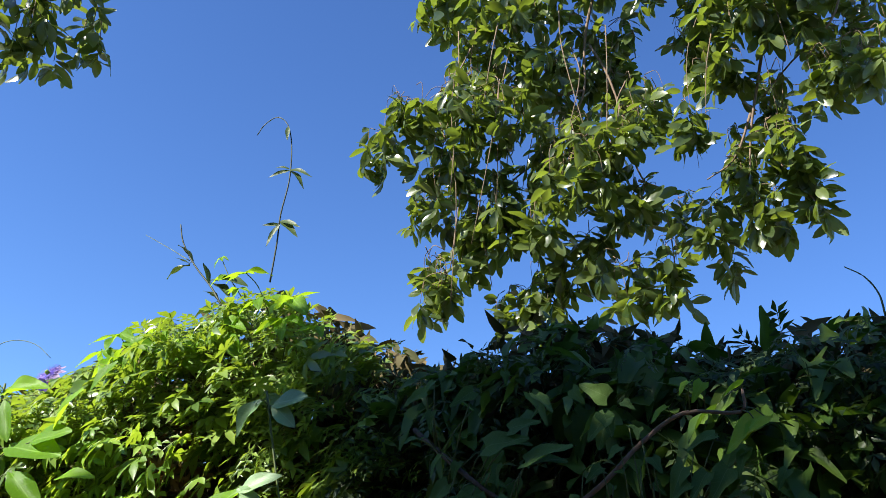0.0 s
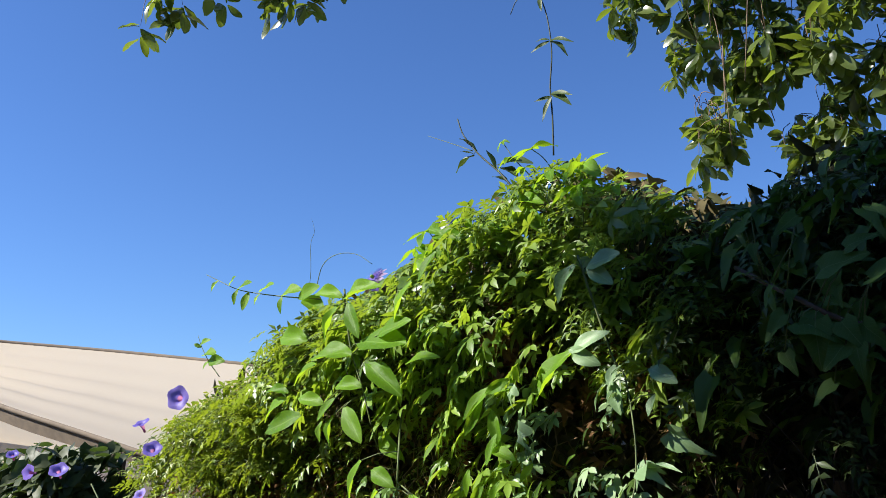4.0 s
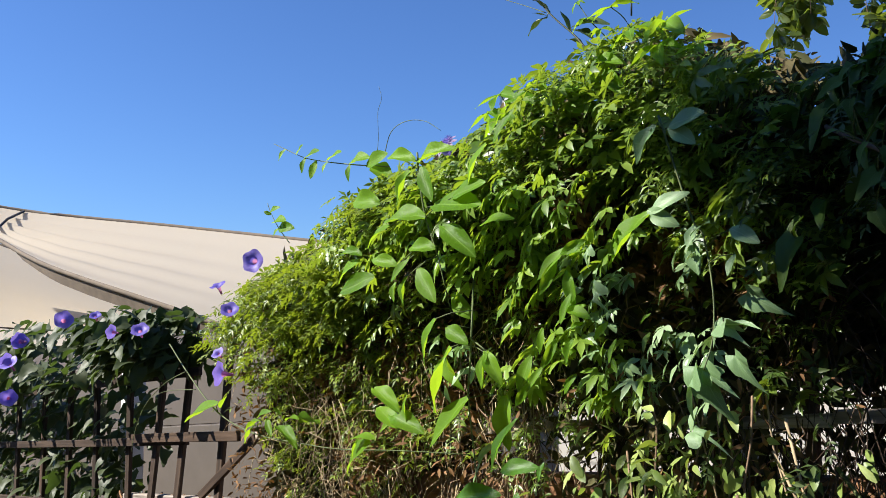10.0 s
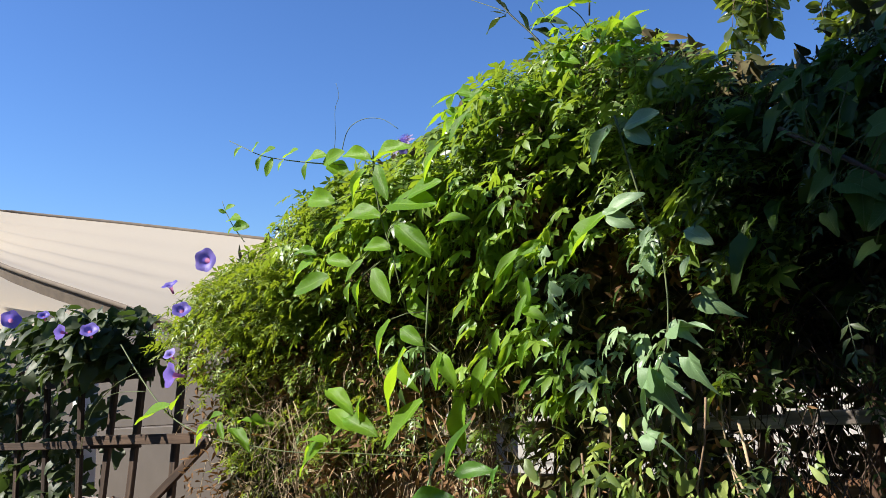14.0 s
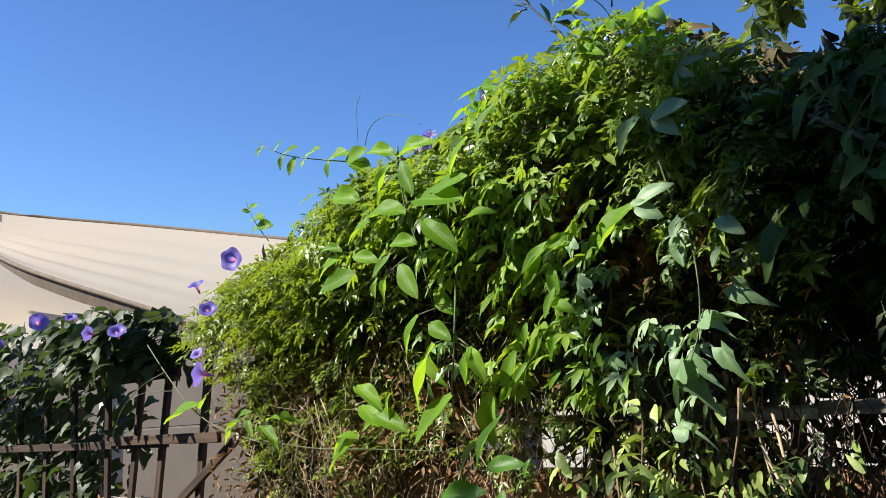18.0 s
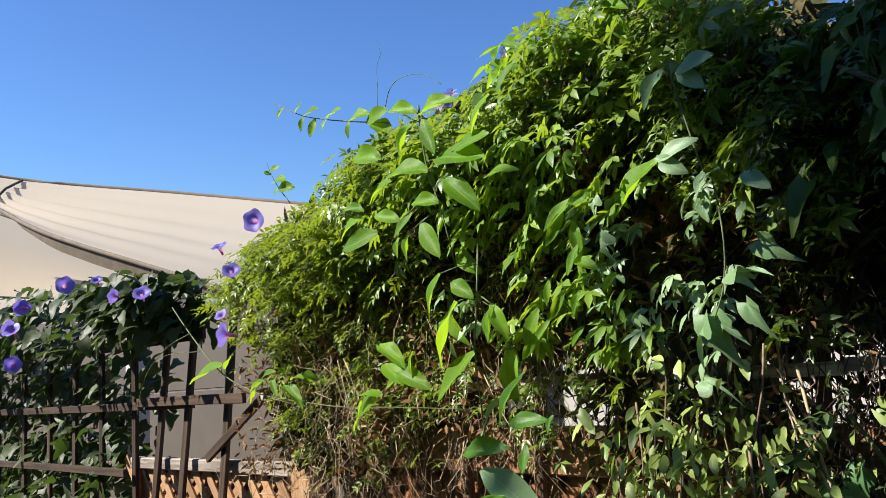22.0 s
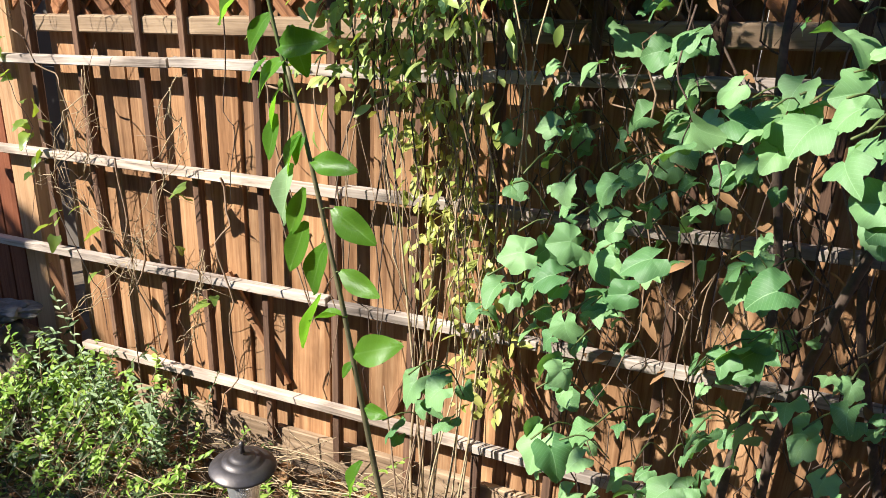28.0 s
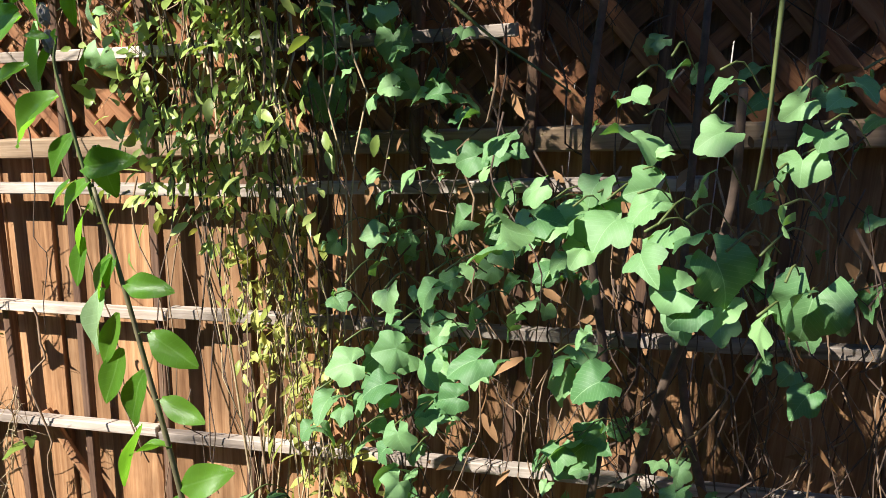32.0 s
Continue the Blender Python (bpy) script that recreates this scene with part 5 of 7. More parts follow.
for x, z in LIME_TUFTS:
    for k in range(r.randint(11, 17)):
        p = Vector((x + r.gauss(0, 0.030), -0.22 - 0.07 * r.random(), z + r.gauss(0, 0.030)))
        lime.append((p, turns((-0.4, -0.55, 0.7), r, (-0.5, -0.3, -0.8), 0.3), r.uniform(0.03, 0.066)))
for x, z in PALE_TUFTS:
    for k in range(11):
        p = Vector((x + r.gauss(0, 0.022), -0.24 - 0.06 * r.random(), z + r.gauss(0, 0.032)))
        pale.append((p, turns((-0.4, -0.55, 0.7), r, (-0.1, -0.3, -0.95), 0.4), r.uniform(0.022, 0.045)))
leaf_cloud("lime_finger_leaves", SHAPE["finger"], lime, M_LIME, vine)
leaf_cloud("pale_leaves", SHAPE["ellipse"] + SHAPE["finger"], pale, M_GLINTLEAF, vine)
leaf_cloud("small_leaves", SHAPE["pinnate"], scatter(face_points(900, -1.66, 0.30, 29, 0.0, 0.34, 0.10), 30, 0.06, (-0.2, -0.4, 0.8), wild=0.5), M_HEDGE, vine)
leaf_cloud("small_leaves", SHAPE["pinnate"], scatter(face_points(1500, -1.66, -0.66, 31, 0.0, 0.7, 0.08), 32, 0.05, (-0.2, -0.4, 0.8), wild=0.5), M_FINE, vine)
leaf_cloud("oval_leaves", SHAPE["ellipse"], scatter(face_points(150, -0.85, 0.25, 23, 0.0, 0.3), 24, 0.06, (-0.2, -0.4, 0.8), wild=0.4), M_HEDGE, vine)
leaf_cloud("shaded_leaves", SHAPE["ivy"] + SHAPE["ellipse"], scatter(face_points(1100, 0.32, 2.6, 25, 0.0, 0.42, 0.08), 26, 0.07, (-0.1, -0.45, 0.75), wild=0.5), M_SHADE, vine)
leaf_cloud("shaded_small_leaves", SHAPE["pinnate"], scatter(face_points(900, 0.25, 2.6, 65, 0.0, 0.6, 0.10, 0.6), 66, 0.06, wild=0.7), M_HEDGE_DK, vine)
under = lambda x, y, z, r: z < along(HEDGE_TOP, x) - 0.09
# shade-toned leaves added under the hedge to darken the lattice below
shade_eaves = lambda x, y, z, r: z < 1.9 and y < -0.05 and not chink(x, z)
leaf_cloud("hanging_dark_leaves", SHAPE["pinnate"], scatter(hedge_points(330, 0.18, 1.6, 175, -0.26, 0.0, keep=shade_eaves), 176, 0.06, wild=0.7), M_HEDGE_DK, vine)
r = random.Random(171)
pts = []
while len(pts) < 560:
    p = Vector((r.gauss(0.10, 0.115), r.uniform(-0.36, -0.10), 1.1 + 0.75 * r.random() ** 1.3))
    if noise.noise(Vector((p.x * 11, p.y * 4, p.z * 11))) > 0.02:
        pts.append(p)
leaf_cloud("cascade_top_leaves", SHAPE["ellipse"] + SHAPE["lance"], scatter(pts, 172, 0.036, (-0.35, -0.5, 0.75), wild=0.5), M_CASCADE, vine)
chinks = lambda x, y, z, r: z > 1.9 or (y < 0.13 and (x < -0.75 or not chink(x, z) and noise.noise(Vector((x * 7, z * 11, 1.5))) < 0.5 or r.random() < 0.10))
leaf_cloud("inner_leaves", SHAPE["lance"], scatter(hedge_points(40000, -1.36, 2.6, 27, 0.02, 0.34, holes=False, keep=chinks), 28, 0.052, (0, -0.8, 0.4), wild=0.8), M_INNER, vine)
veil = lambda x, y, z, r: z < 1.92 and y < 0.16 and (not chink(x, z) or r.random() < 0.3)
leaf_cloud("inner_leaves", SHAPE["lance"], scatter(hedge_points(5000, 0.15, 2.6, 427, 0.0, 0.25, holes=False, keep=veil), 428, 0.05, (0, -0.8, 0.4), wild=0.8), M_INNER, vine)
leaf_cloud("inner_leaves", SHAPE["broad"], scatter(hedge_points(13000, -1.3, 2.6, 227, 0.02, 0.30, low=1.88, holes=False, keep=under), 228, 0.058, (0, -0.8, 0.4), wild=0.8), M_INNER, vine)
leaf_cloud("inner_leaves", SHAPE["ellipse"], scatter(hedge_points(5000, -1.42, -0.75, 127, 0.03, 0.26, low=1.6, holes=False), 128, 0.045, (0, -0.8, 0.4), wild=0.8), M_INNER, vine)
dry = lambda x, y, z, r: r.random() < 1.1 - (z - along(HEDGE_LOW, x)) * 2.2
leaf_cloud("withered_leaves", SHAPE["lance"], scatter(hedge_points(1100, -1.42, -0.85, 67, -0.12, 0.1, low=1.58, keep=dry), 68, 0.024, wild=1.0), M_DEAD, vine)
r = random.Random(68)
tufts = []
for x, d in ((-0.75, 0.50), (-0.98, 0.42), (-0.55, 0.62), (-0.30, 0.45), (-0.12, 0.38), (0.06, 0.52), (0.22, 0.40), (-1.08, 0.62), (-0.86, 0.70)):
    z = along(HEDGE_TOP, x) - d
    tufts += [Vector((x + r.gauss(0, 0.035), front(x, z) + 0.02 + r.gauss(0, 0.025), z + r.gauss(0, 0.045))) for k in range(70)]
leaf_cloud("withered_foliage", SHAPE["finger"], scatter(tufts, 64, 0.034, wild=1.0), M_DEAD, vine)
leaf_cloud("withered_leaves", SHAPE["lance"], scatter(hedge_points(900, -0.9, 0.4, 69, -0.17, 0.08, keep=dry), 70, 0.026, wild=1.0), M_DEAD, vine)
r = random.Random(5)
paths = []
for k in range(1300):
    x = r.uniform(-1.3, 1.8)
    low = along(HEDGE_LOW, x)
    z0 = r.uniform(low - 0.05, along(HEDGE_TOP, x) - 0.05)
    p = [Vector((x, r.uniform(-0.05, 0.13), z0))]
    for s in range(5):
        p.append(p[-1] + Vector((r.gauss(0, 0.04), r.gauss(0, 0.025), -r.uniform(0.01, 0.10))))
    paths.append((p, r.uniform(0.0008, 0.0022)))
tagged(stems("stem_tangle", [p for i, p in enumerate(paths) if i % 4 and p[0][0].x < 0.25], 0.002, M_DRY, vine, 3), kind="stuff")
# right of x 0.25 every stem takes the dark bark, to stand for shade
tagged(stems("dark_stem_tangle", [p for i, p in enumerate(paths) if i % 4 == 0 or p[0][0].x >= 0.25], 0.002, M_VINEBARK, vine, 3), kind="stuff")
paths = []
for k in range(260):                                     # fine stems under the hedge's right half, coloured dark for its shade
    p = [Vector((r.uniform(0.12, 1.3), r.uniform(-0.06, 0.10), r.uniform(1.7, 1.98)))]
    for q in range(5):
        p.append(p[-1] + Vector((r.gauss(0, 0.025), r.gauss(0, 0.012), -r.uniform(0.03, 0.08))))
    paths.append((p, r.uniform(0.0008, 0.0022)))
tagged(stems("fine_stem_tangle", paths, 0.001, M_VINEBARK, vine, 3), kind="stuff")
paths = []
for k in range(190):                                     # dry grey-tan tangle over the gate post
    p = [Vector((r.gauss(-1.05, 0.17), r.uniform(-0.2, 0.02), r.uniform(1.48, 1.95)))]
    for s in range(5):
        p.append(p[-1] + Vector((r.gauss(0, 0.035), r.gauss(0, 0.02), r.gauss(-0.015, 0.03))))
    paths.append((p, r.uniform(0.0007, 0.0016)))
for k in range(210):                                     # and in the hedge's hollow face
    x = r.uniform(-1.15, -0.2)
    z = along(HEDGE_TOP, x) - r.uniform(0.42, 0.85)
    p = [Vector((x, front(x, z) - r.uniform(0.0, 0.05), z))]
    for s in range(5):
        p.append(p[-1] + Vector((r.gauss(0, 0.02), r.gauss(0, 0.012), r.gauss(-0.03, 0.025))))
    paths.append((p, r.uniform(0.0007, 0.0016)))
tagged(stems("dry_tangle", paths, 0.001, M_STRAW, vine, 3), kind="stuff")
# cascade of pale leaves down the middle
pts = []
r = random.Random(71)
while len(pts) < 2500:
    z = r.uniform(0.42, 1.75)
    x = r.gauss(0.15 + 0.04 * math.sin(4 * z), 0.058 + 0.10 * max(0, z - 1.0))
    if r.random() < 0.35 + 0.5 * (z > 1.2) + 0.2 * (z > 0.8):
        pts.append(Vector((x, r.uniform(-0.16, -0.01) - (0.2 * r.random() if z > 1.2 else 0.0), z)))
up, down = [p for p in pts if p.z > 1.15 and r.random() < 0.75], [p for p in pts if p.z <= 1.15]
leaf_cloud("cascade_leaves", SHAPE["ellipse"] + SHAPE["lance"], scatter(up[::2], 72, 0.034, (-0.35, -0.5, 0.75), wild=0.45), M_CASCADE, vine)
leaf_cloud("yellowed_cascade_leaves", SHAPE["lance"] + SHAPE["ellipse"], scatter(down[::2], 73, 0.038, (-0.35, -0.5, 0.7), wild=0.6), M_YELLOW, vine)
paths = []
for k in range(57):
    x = r.gauss(0.16, 0.075)
    p = [Vector((x, r.uniform(-0.26, -0.02), r.uniform(1.3, 1.9)))]
    for s in range(9):
        p.append(p[-1] + Vector((r.gauss(0, 0.018), r.gauss(0, 0.01), -r.uniform(0.06, 0.14))))
    paths.append((p, r.uniform(0.0012, 0.003)))
tagged(stems("cascade_stem_tangle", paths[::3], 0.002, M_STRAW, vine, 3), kind="stuff")
tagged(stems("brown_cascade_stem_tangle", paths[1::3], 0.002, M_DRY, vine, 3), kind="stuff")
tagged(stems("dark_cascade_stem_tangle", paths[2::3], 0.002, M_VINEBARK, vine, 3), kind="stuff")

# far morning glory over the side trellis
GLORY_TOP = ((-8.0, 2.1), (-5.6, 2.16), (-4.6, 2.2), (-4.0, 2.24), (-3.4, 2.33), (-3.0, 2.34), (-2.6, 2.28), (-2.05, 2.28), (-1.9, 2.2))
pts = []
r = random.Random(31)
while len(pts) < 5200:
    x = r.uniform(-8.0, -1.95)
    top = along(GLORY_TOP, x)
    low = 1.2 if x < -2.45 else 2.05
    z = r.uniform(low, top)
    if -2.75 < x < -2.3 and r.random() < (top - z) * 1.6:
        continue
    pts.append(Vector((x, r.uniform(-0.22, 0.12) if z > 2.02 + 0.1 * noise.noise(Vector((x * 3, z * 3, 1))) else r.uniform(0.05, 0.3), z)))
glory = thing("morning_glory", "morning glory vine with violet-blue flowers over the side trellis", "vine")
leaf_cloud("leaves", SHAPE["heart"], scatter(pts, 32, 0.075, (0.0, -0.45, 0.85), wild=0.5), M_GLORY, glory)

# ---------------------------------------------------------------- path lamp
lamp = thing("path_lamp", "bronze solar path lamp with a clear glass shade", "lamp", at=(-0.168, -0.546, 0.010), plumb=True)
lamp.matrix_world = lamp.matrix_world @ Matrix.Diagonal((0.93, 0.93, 1, 1))
prof = ((0.0, 0.488), (0.009, 0.488), (0.016, 0.4868), (0.024, 0.4855), (0.0270, 0.4815), (0.030, 0.4818), (0.041, 0.478), (0.0435, 0.4735), (0.046, 0.4737), (0.058, 0.468),
        (0.069, 0.461), (0.0715, 0.4575), (0.069, 0.455), (0.0, 0.458))


def lathe(name, profile, sides=32):
    vs, fs = [], []
    for rr, z in profile:
        for k in range(sides):
            a = 2 * math.pi * k / sides
            vs.append((rr * math.cos(a), rr * math.sin(a), z))
    for i in range(len(profile) - 1):
        for k in range(sides):
            k2 = (k + 1) % sides
            fs.append((i * sides + k, i * sides + k2, (i + 1) * sides + k2, (i + 1) * sides + k))
    return mesh_of(name, vs, fs)


part("cap", lathe("cap", prof), M_BRONZE, lamp)
part("post", lathe("post", ((0.0, 0.362), (0.021, 0.362), (0.023, 0.354), (0.0145, 0.335), (0.0125, 0.0), (0, 0))), M_BRONZE, lamp)
part("socket", lathe("socket", ((0.0, 0.392), (0.011, 0.392), (0.013, 0.37), (0.018, 0.362), (0.0, 0.362)), 16), M_STRAP, lamp)
part("finial", lathe("finial", ((0.0, 0.518), (0.005, 0.516), (0.007, 0.510), (0.004, 0.503), (0.007, 0.494), (0.0, 0.491)), 14), M_BRONZE, lamp)
M_GLASS, nt, bs, _ = nodes_of("clear_glass")
bs.inputs["Transmission Weight"].default_value, bs.inputs["Roughness"].default_value, bs.inputs["IOR"].default_value = 0.78, 0.22, 1.4
glass = part("glass_shade", lathe("glass_shade", ((0.036, 0.452), (0.0355, 0.41), (0.032, 0.38), (0.022, 0.362), (0.020, 0.365), (0.029, 0.382), (0.033, 0.411), (0.0335, 0.452)), 28), M_GLASS, lamp, "clear moulded glass shade")
glass.visible_shadow = False

# ---------------------------------------------------------------- shade sails
def sail(label, top, low, ripples=0.0, strap=None):
    """Sail cloth between an upper and a lower edge, with hems along both."""
    up, dn = smooth_path(top, 8), smooth_path(low, 8)
    n = min(len(up), len(dn))
    up = [up[round(i * (len(up) - 1) / (n - 1))] for i in range(n)]
    dn = [dn[round(i * (len(dn) - 1) / (n - 1))] for i in range(n)]
    rows = 40
    vs, fs = [], []
    for i in range(n):
        for j in range(rows + 1):
            v = j / rows
            fade = max(0.0, 1 - 1.05 * i / (n - 1))
            sag = 0.10 * math.sin(math.pi * v) * (up[i] - dn[i]).length
            vs.append(up[i].lerp(dn[i], v) + Vector((0, 0.25 * sag, -0.35 * sag + ripples * fade * math.sin(v * 34) * math.sin(math.pi * v))))
    for i in range(n - 1):
        for j in range(rows):
            k = i * (rows + 1) + j
            fs.append((k, k + 1, k + rows + 2, k + rows + 1))
    t = thing("shade_sail", label, "shade sail", "shade sails")
    part("cloth", mesh_of("cloth", vs, fs), M_SAIL, t)
    for edge, wide in ((up, 0.02 if strap else 0.014), (dn, 0.017 if strap else 0.007)):
        stems("hem", [edge], wide, M_HEM, t, 6, 1.0, label="tan webbing hem")
    if strap:                                            # the lower edge is folded under, widest past the middle
        vs, fs = [], []
        for i, p in enumerate(dn):
            u = max(0.0, (i / (n - 1) - 0.35) / 0.65)
            for j in range(4):
                vs.append(p + Vector((-0.05, 0.03, -0.095)) * (j / 3) * math.sin(math.pi * u ** 0.8))
        for i in range(n - 1):
            for j in range(3):
                k = i * 4 + j
                fs.append((k, k + 1, k + 5, k + 4))
        part("fold", mesh_of("fold", vs, fs), M_HEM, t, "folded lower edge of the cloth")
        stems("strap", [[Vector(p) + Vector((0.006, -0.006, -0.006)) for p in strap]], 0.012, M_STRAP, t, 5, 1.0, label="dark seam strap")
    return t


sail("cream triangular shade sail with tan hems and a dark strap", SAIL_A_TOP, SAIL_A_LOW, 0.04, SAIL_A_STRAP)
sail("cream shade sail hanging low behind another sail", SAIL_B_TOP, SAIL_B_LOW, 0.01)
sail("narrow cream shade sail stretched taut", SAIL_C_TOP, SAIL_C_LOW)
last = sail("cream shade sail sloping down to the house", SAIL_D_TOP, SAIL_D_LOW)
stems("guy_rope", [[SAIL_D_TOP[3], (-11.8, 5.4, 1.4), (-12.5, 6.2, 0.0)]], 0.008, M_STRAP, last, 5, 1.0)

# ---------------------------------------------------------------- vent pipe over the hedge
vent = thing("vent_pipe", "galvanised roof vent pipe with a white ribbed cap", "vent", at=(-1.44, 1.0, 0), plumb=True)
M_TIN = plain("galvanised_metal", (0.55, 0.55, 0.56), 0.35, 0.85, vary=0.2)
ribs = [(0.0, 3.06)] + [(0.066 + 0.007 * (k % 2), 3.052 - 0.014 * k) for k in range(8)] + [(0.06, 2.95), (0.06, 2.94)]
part("cap", lathe("cap", ribs, 24), M_WHITE, vent, "white ribbed cap")
part("pipe", lathe("pipe", ((0.0, 2.945), (0.055, 2.94), (0.055, 2.86), (0.062, 2.855), (0.062, 2.84), (0.055, 2.835), (0.055, 0.0)), 20), M_TIN, vent)

# ---------------------------------------------------------------- single leaves
def unit_leaf(name, shape, material):
    me = mesh_of(name, *shape)
    me.materials.append(material)
    return me


LEAF_ME = {}
for kind, shapes in (("ellipse", [leaf_shape("ellipse", 10, f, d, w) for f, d, w in ((0.3, 0.08, 0.015), (0.45, 0.2, 0.03), (0.25, 0.35, 0.02), (0.6, 0.28, 0.035))]),
                     ("lance", [leaf_shape("lance", 6, 0.35, d, 0.02) for d in (0.1, 0.3)]),
                     ("heart", [leaf_shape("heart", 6, 0.22, d, 0.03) for d in (0.15, 0.35)]),
                     ("lobed", [lobed_shape(5, dd, 5, 0.34, 0.52, s, sweep=150, length=(0.95, 0.80, 0.64), soft=s % 3 != 1) for s, dd in enumerate((0.17, 0.10, 0.24, 0.13, 0.28, 0.15, 0.20, 0.09))]),
                     ("trident", [lobed_shape(3, 0.42, 4, 0.25, 0.4, s, sweep=105, length=(1.0, 0.78, 0.6)) for s in range(3)])):
    for mat in (M_BIG, M_NEAR, M_BROAD_DK, M_PALE, M_STALK, M_LOBED, M_HEDGE_DK):
        LEAF_ME[kind, mat.name] = [unit_leaf("leaf", sh, mat) for sh in shapes]


def leaf_between(parent, base, tip, kind, mat, r, facing=(0.3, -0.8, 0.45), wild=0.3, wide=1.0):
    """One leaf from base to tip; its upper side turned towards facing."""
    b, t = Vector(base), Vector(tip)
    y = (t - b)
    length = y.length * 1.06
    y.normalize()
    n = Vector(facing).normalized() + wild * Vector((r.gauss(0, 1), r.gauss(0, 1), r.gauss(0, 1)))
    n = (n - n.dot(y) * y).normalized()
    m = Matrix((y.cross(n), y, n)).transposed().to_4x4()
    ob = part("leaf", r.choice(LEAF_ME[kind, mat.name]), None, parent)
    ob.matrix_local = Matrix.Translation(b) @ m @ Matrix.Diagonal((length * wide, length, length, 1))
    return ob


def shoot(label, leaves, stem, kind, mat, seed, radius=0.0022, wide=1.0, facing=(0.3, -0.8, 0.45), stem_mat=None, name="vine_shoot", wild=0.3, extra=0):
    t = thing(name, label, "vine shoot")
    r = random.Random(seed)
    if stem:
        stems("stem", [smooth_path(stem, 4)], radius, stem_mat or M_STEM, t, 6)
        line = smooth_path(stem, 8)
    leaves = [tuple(l) for l in leaves]
    for l in leaves[:] if extra else ():                 # smaller leaves behind the large ones
        for k in range(extra):
            b, e = Vector(l[:3]), Vector(l[3:])
            d = (e - b) * r.uniform(0.5, 0.95)
            b = b + Vector((r.gauss(0, 0.03), r.uniform(0.0, 0.05), r.gauss(0, 0.03)))
            leaves.append((*b, *(b + Matrix.Rotation(r.gauss(0, 0.9), 3, "Y") @ d)))
    for l in leaves:
        leaf_between(t, l[:3], l[3:], kind, mat, r, facing, wild, wide * r.uniform(0.85, 1.2))
        if stem:
            b = Vector(l[:3])
            near = min(line, key=lambda q: (q - b).length)
            if 0.01 < (near - b).length < 0.12:
                stems("leaf_stalk", [[near, (near + b) / 2 + Vector((0, -0.004, 0.004)), b]], 0.0012, M_STEM, t, 4, 0.8)
    return t


shoot("leafy vine shoot with large bright green oval leaves", SHOOT_A + SHOOT_A2, STEM_A, "ellipse", M_BIG, 1, wide=0.88, facing=(0.0, -0.75, 0.6), wild=0.16)
shoot("sunlit vine shoot with bright broad leaves on the hedge top", SHOOT_TOP, STEM_TOP, "ellipse", M_BIG, 2, wide=0.85, facing=(0.0, -0.7, 0.65), wild=0.2)
shoot("hanging vine shoot with large glossy green leaves", SHOOT_C + WHITE_A[3:4], STEM_C, "ellipse", M_BIG, 3, wide=0.95, facing=(-0.2, -0.75, 0.6), wild=0.25)
shoot("young vine shoot with yellow-green leaves", SHOOT_D, (), "ellipse", M_BIG, 4, wide=0.95, facing=(-0.1, -0.65, 0.7))
shoot("long vine runner with lime-green leaves reaching out of the hedge", SHOOT_E, STEM_E, "ellipse", M_BIG, 5, wide=0.75, facing=(0, -0.4, 0.9))
shoot("climbing stem with pale leaves, sun and sky sheen in their colour", WHITE_A[:3] + WHITE_A[4:], STEM_W, "ellipse", M_PALE, 6, wide=1.0, facing=(-0.1, -0.75, 0.6), wild=0.2)
shoot("climbing stem with drooping lobed leaves, pale with painted-in sheen", WHITE_B, (), "trident", M_PALE, 7, wide=0.40, facing=(-0.4, -0.6, 0.7), wild=0.3)
shoot("vine shoot with narrow bright leaves", MID_LANCE, (), "ellipse", M_BIG, 8, wide=0.7, extra=1)
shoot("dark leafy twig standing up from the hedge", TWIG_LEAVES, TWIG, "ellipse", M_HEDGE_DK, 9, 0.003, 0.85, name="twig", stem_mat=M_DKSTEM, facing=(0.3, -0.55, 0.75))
crown = thing("vine_shoot", "lime-green palmate leaves on long stalks crowning the hedge", "vine shoot")
stems("stem", [smooth_path(SPRIG_STEM, 5)], 0.0018, M_STEM, crown, 5)
r = random.Random(19)
for x, z in CROWN_TUFTS + ((-0.110, 2.705), (-0.075, 2.665), (-0.127, 2.751)):
    on_stem = z > 2.64
    c = Vector((x, 0.0 if on_stem else -0.12 - 0.05 * r.random(), z))
    if not on_stem:
        foot = c + Vector((r.gauss(0, 0.02), 0.07, -r.uniform(0.06, 0.10)))
        stems("leaf_stalk", [smooth_path([foot, foot.lerp(c, 0.6) + Vector((r.gauss(0, 0.01), 0.01, 0.01)), c], 4)], 0.0012, M_STEM, crown, 4, 0.8)
    turn, size = r.uniform(0, 6.28), r.uniform(0.038, 0.060) * (0.6 if on_stem else 1.0)
    for k in range(r.choice((4, 5, 5))):
        w = turn + k * 1.15 + r.gauss(0, 0.15)
        tip = c + size * r.uniform(0.75, 1.15) * Vector((math.cos(w), 0.75 * math.sin(w) - 0.25, 0.45 * math.sin(w) - 0.2 + r.gauss(0, 0.15)))
        leaf_between(crown, c, tip, "ellipse", M_BIG, r, (-0.2, -0.35, 0.9), 0.25, r.uniform(0.75, 1.0))
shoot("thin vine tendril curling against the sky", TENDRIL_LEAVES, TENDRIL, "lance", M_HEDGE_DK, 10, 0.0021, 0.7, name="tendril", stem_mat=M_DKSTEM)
shoot("fine vine sprig sticking out of the hedge top", SPRIG_L_LEAVES, SPRIG_L, "ellipse", M_BIG, 11, 0.002, name="vine_sprig")
shoot("small upright vine sprig", SPRIG_L2_LEAVES, SPRIG_L2, "ellipse", M_BIG, 12, 0.0015, name="vine_sprig")
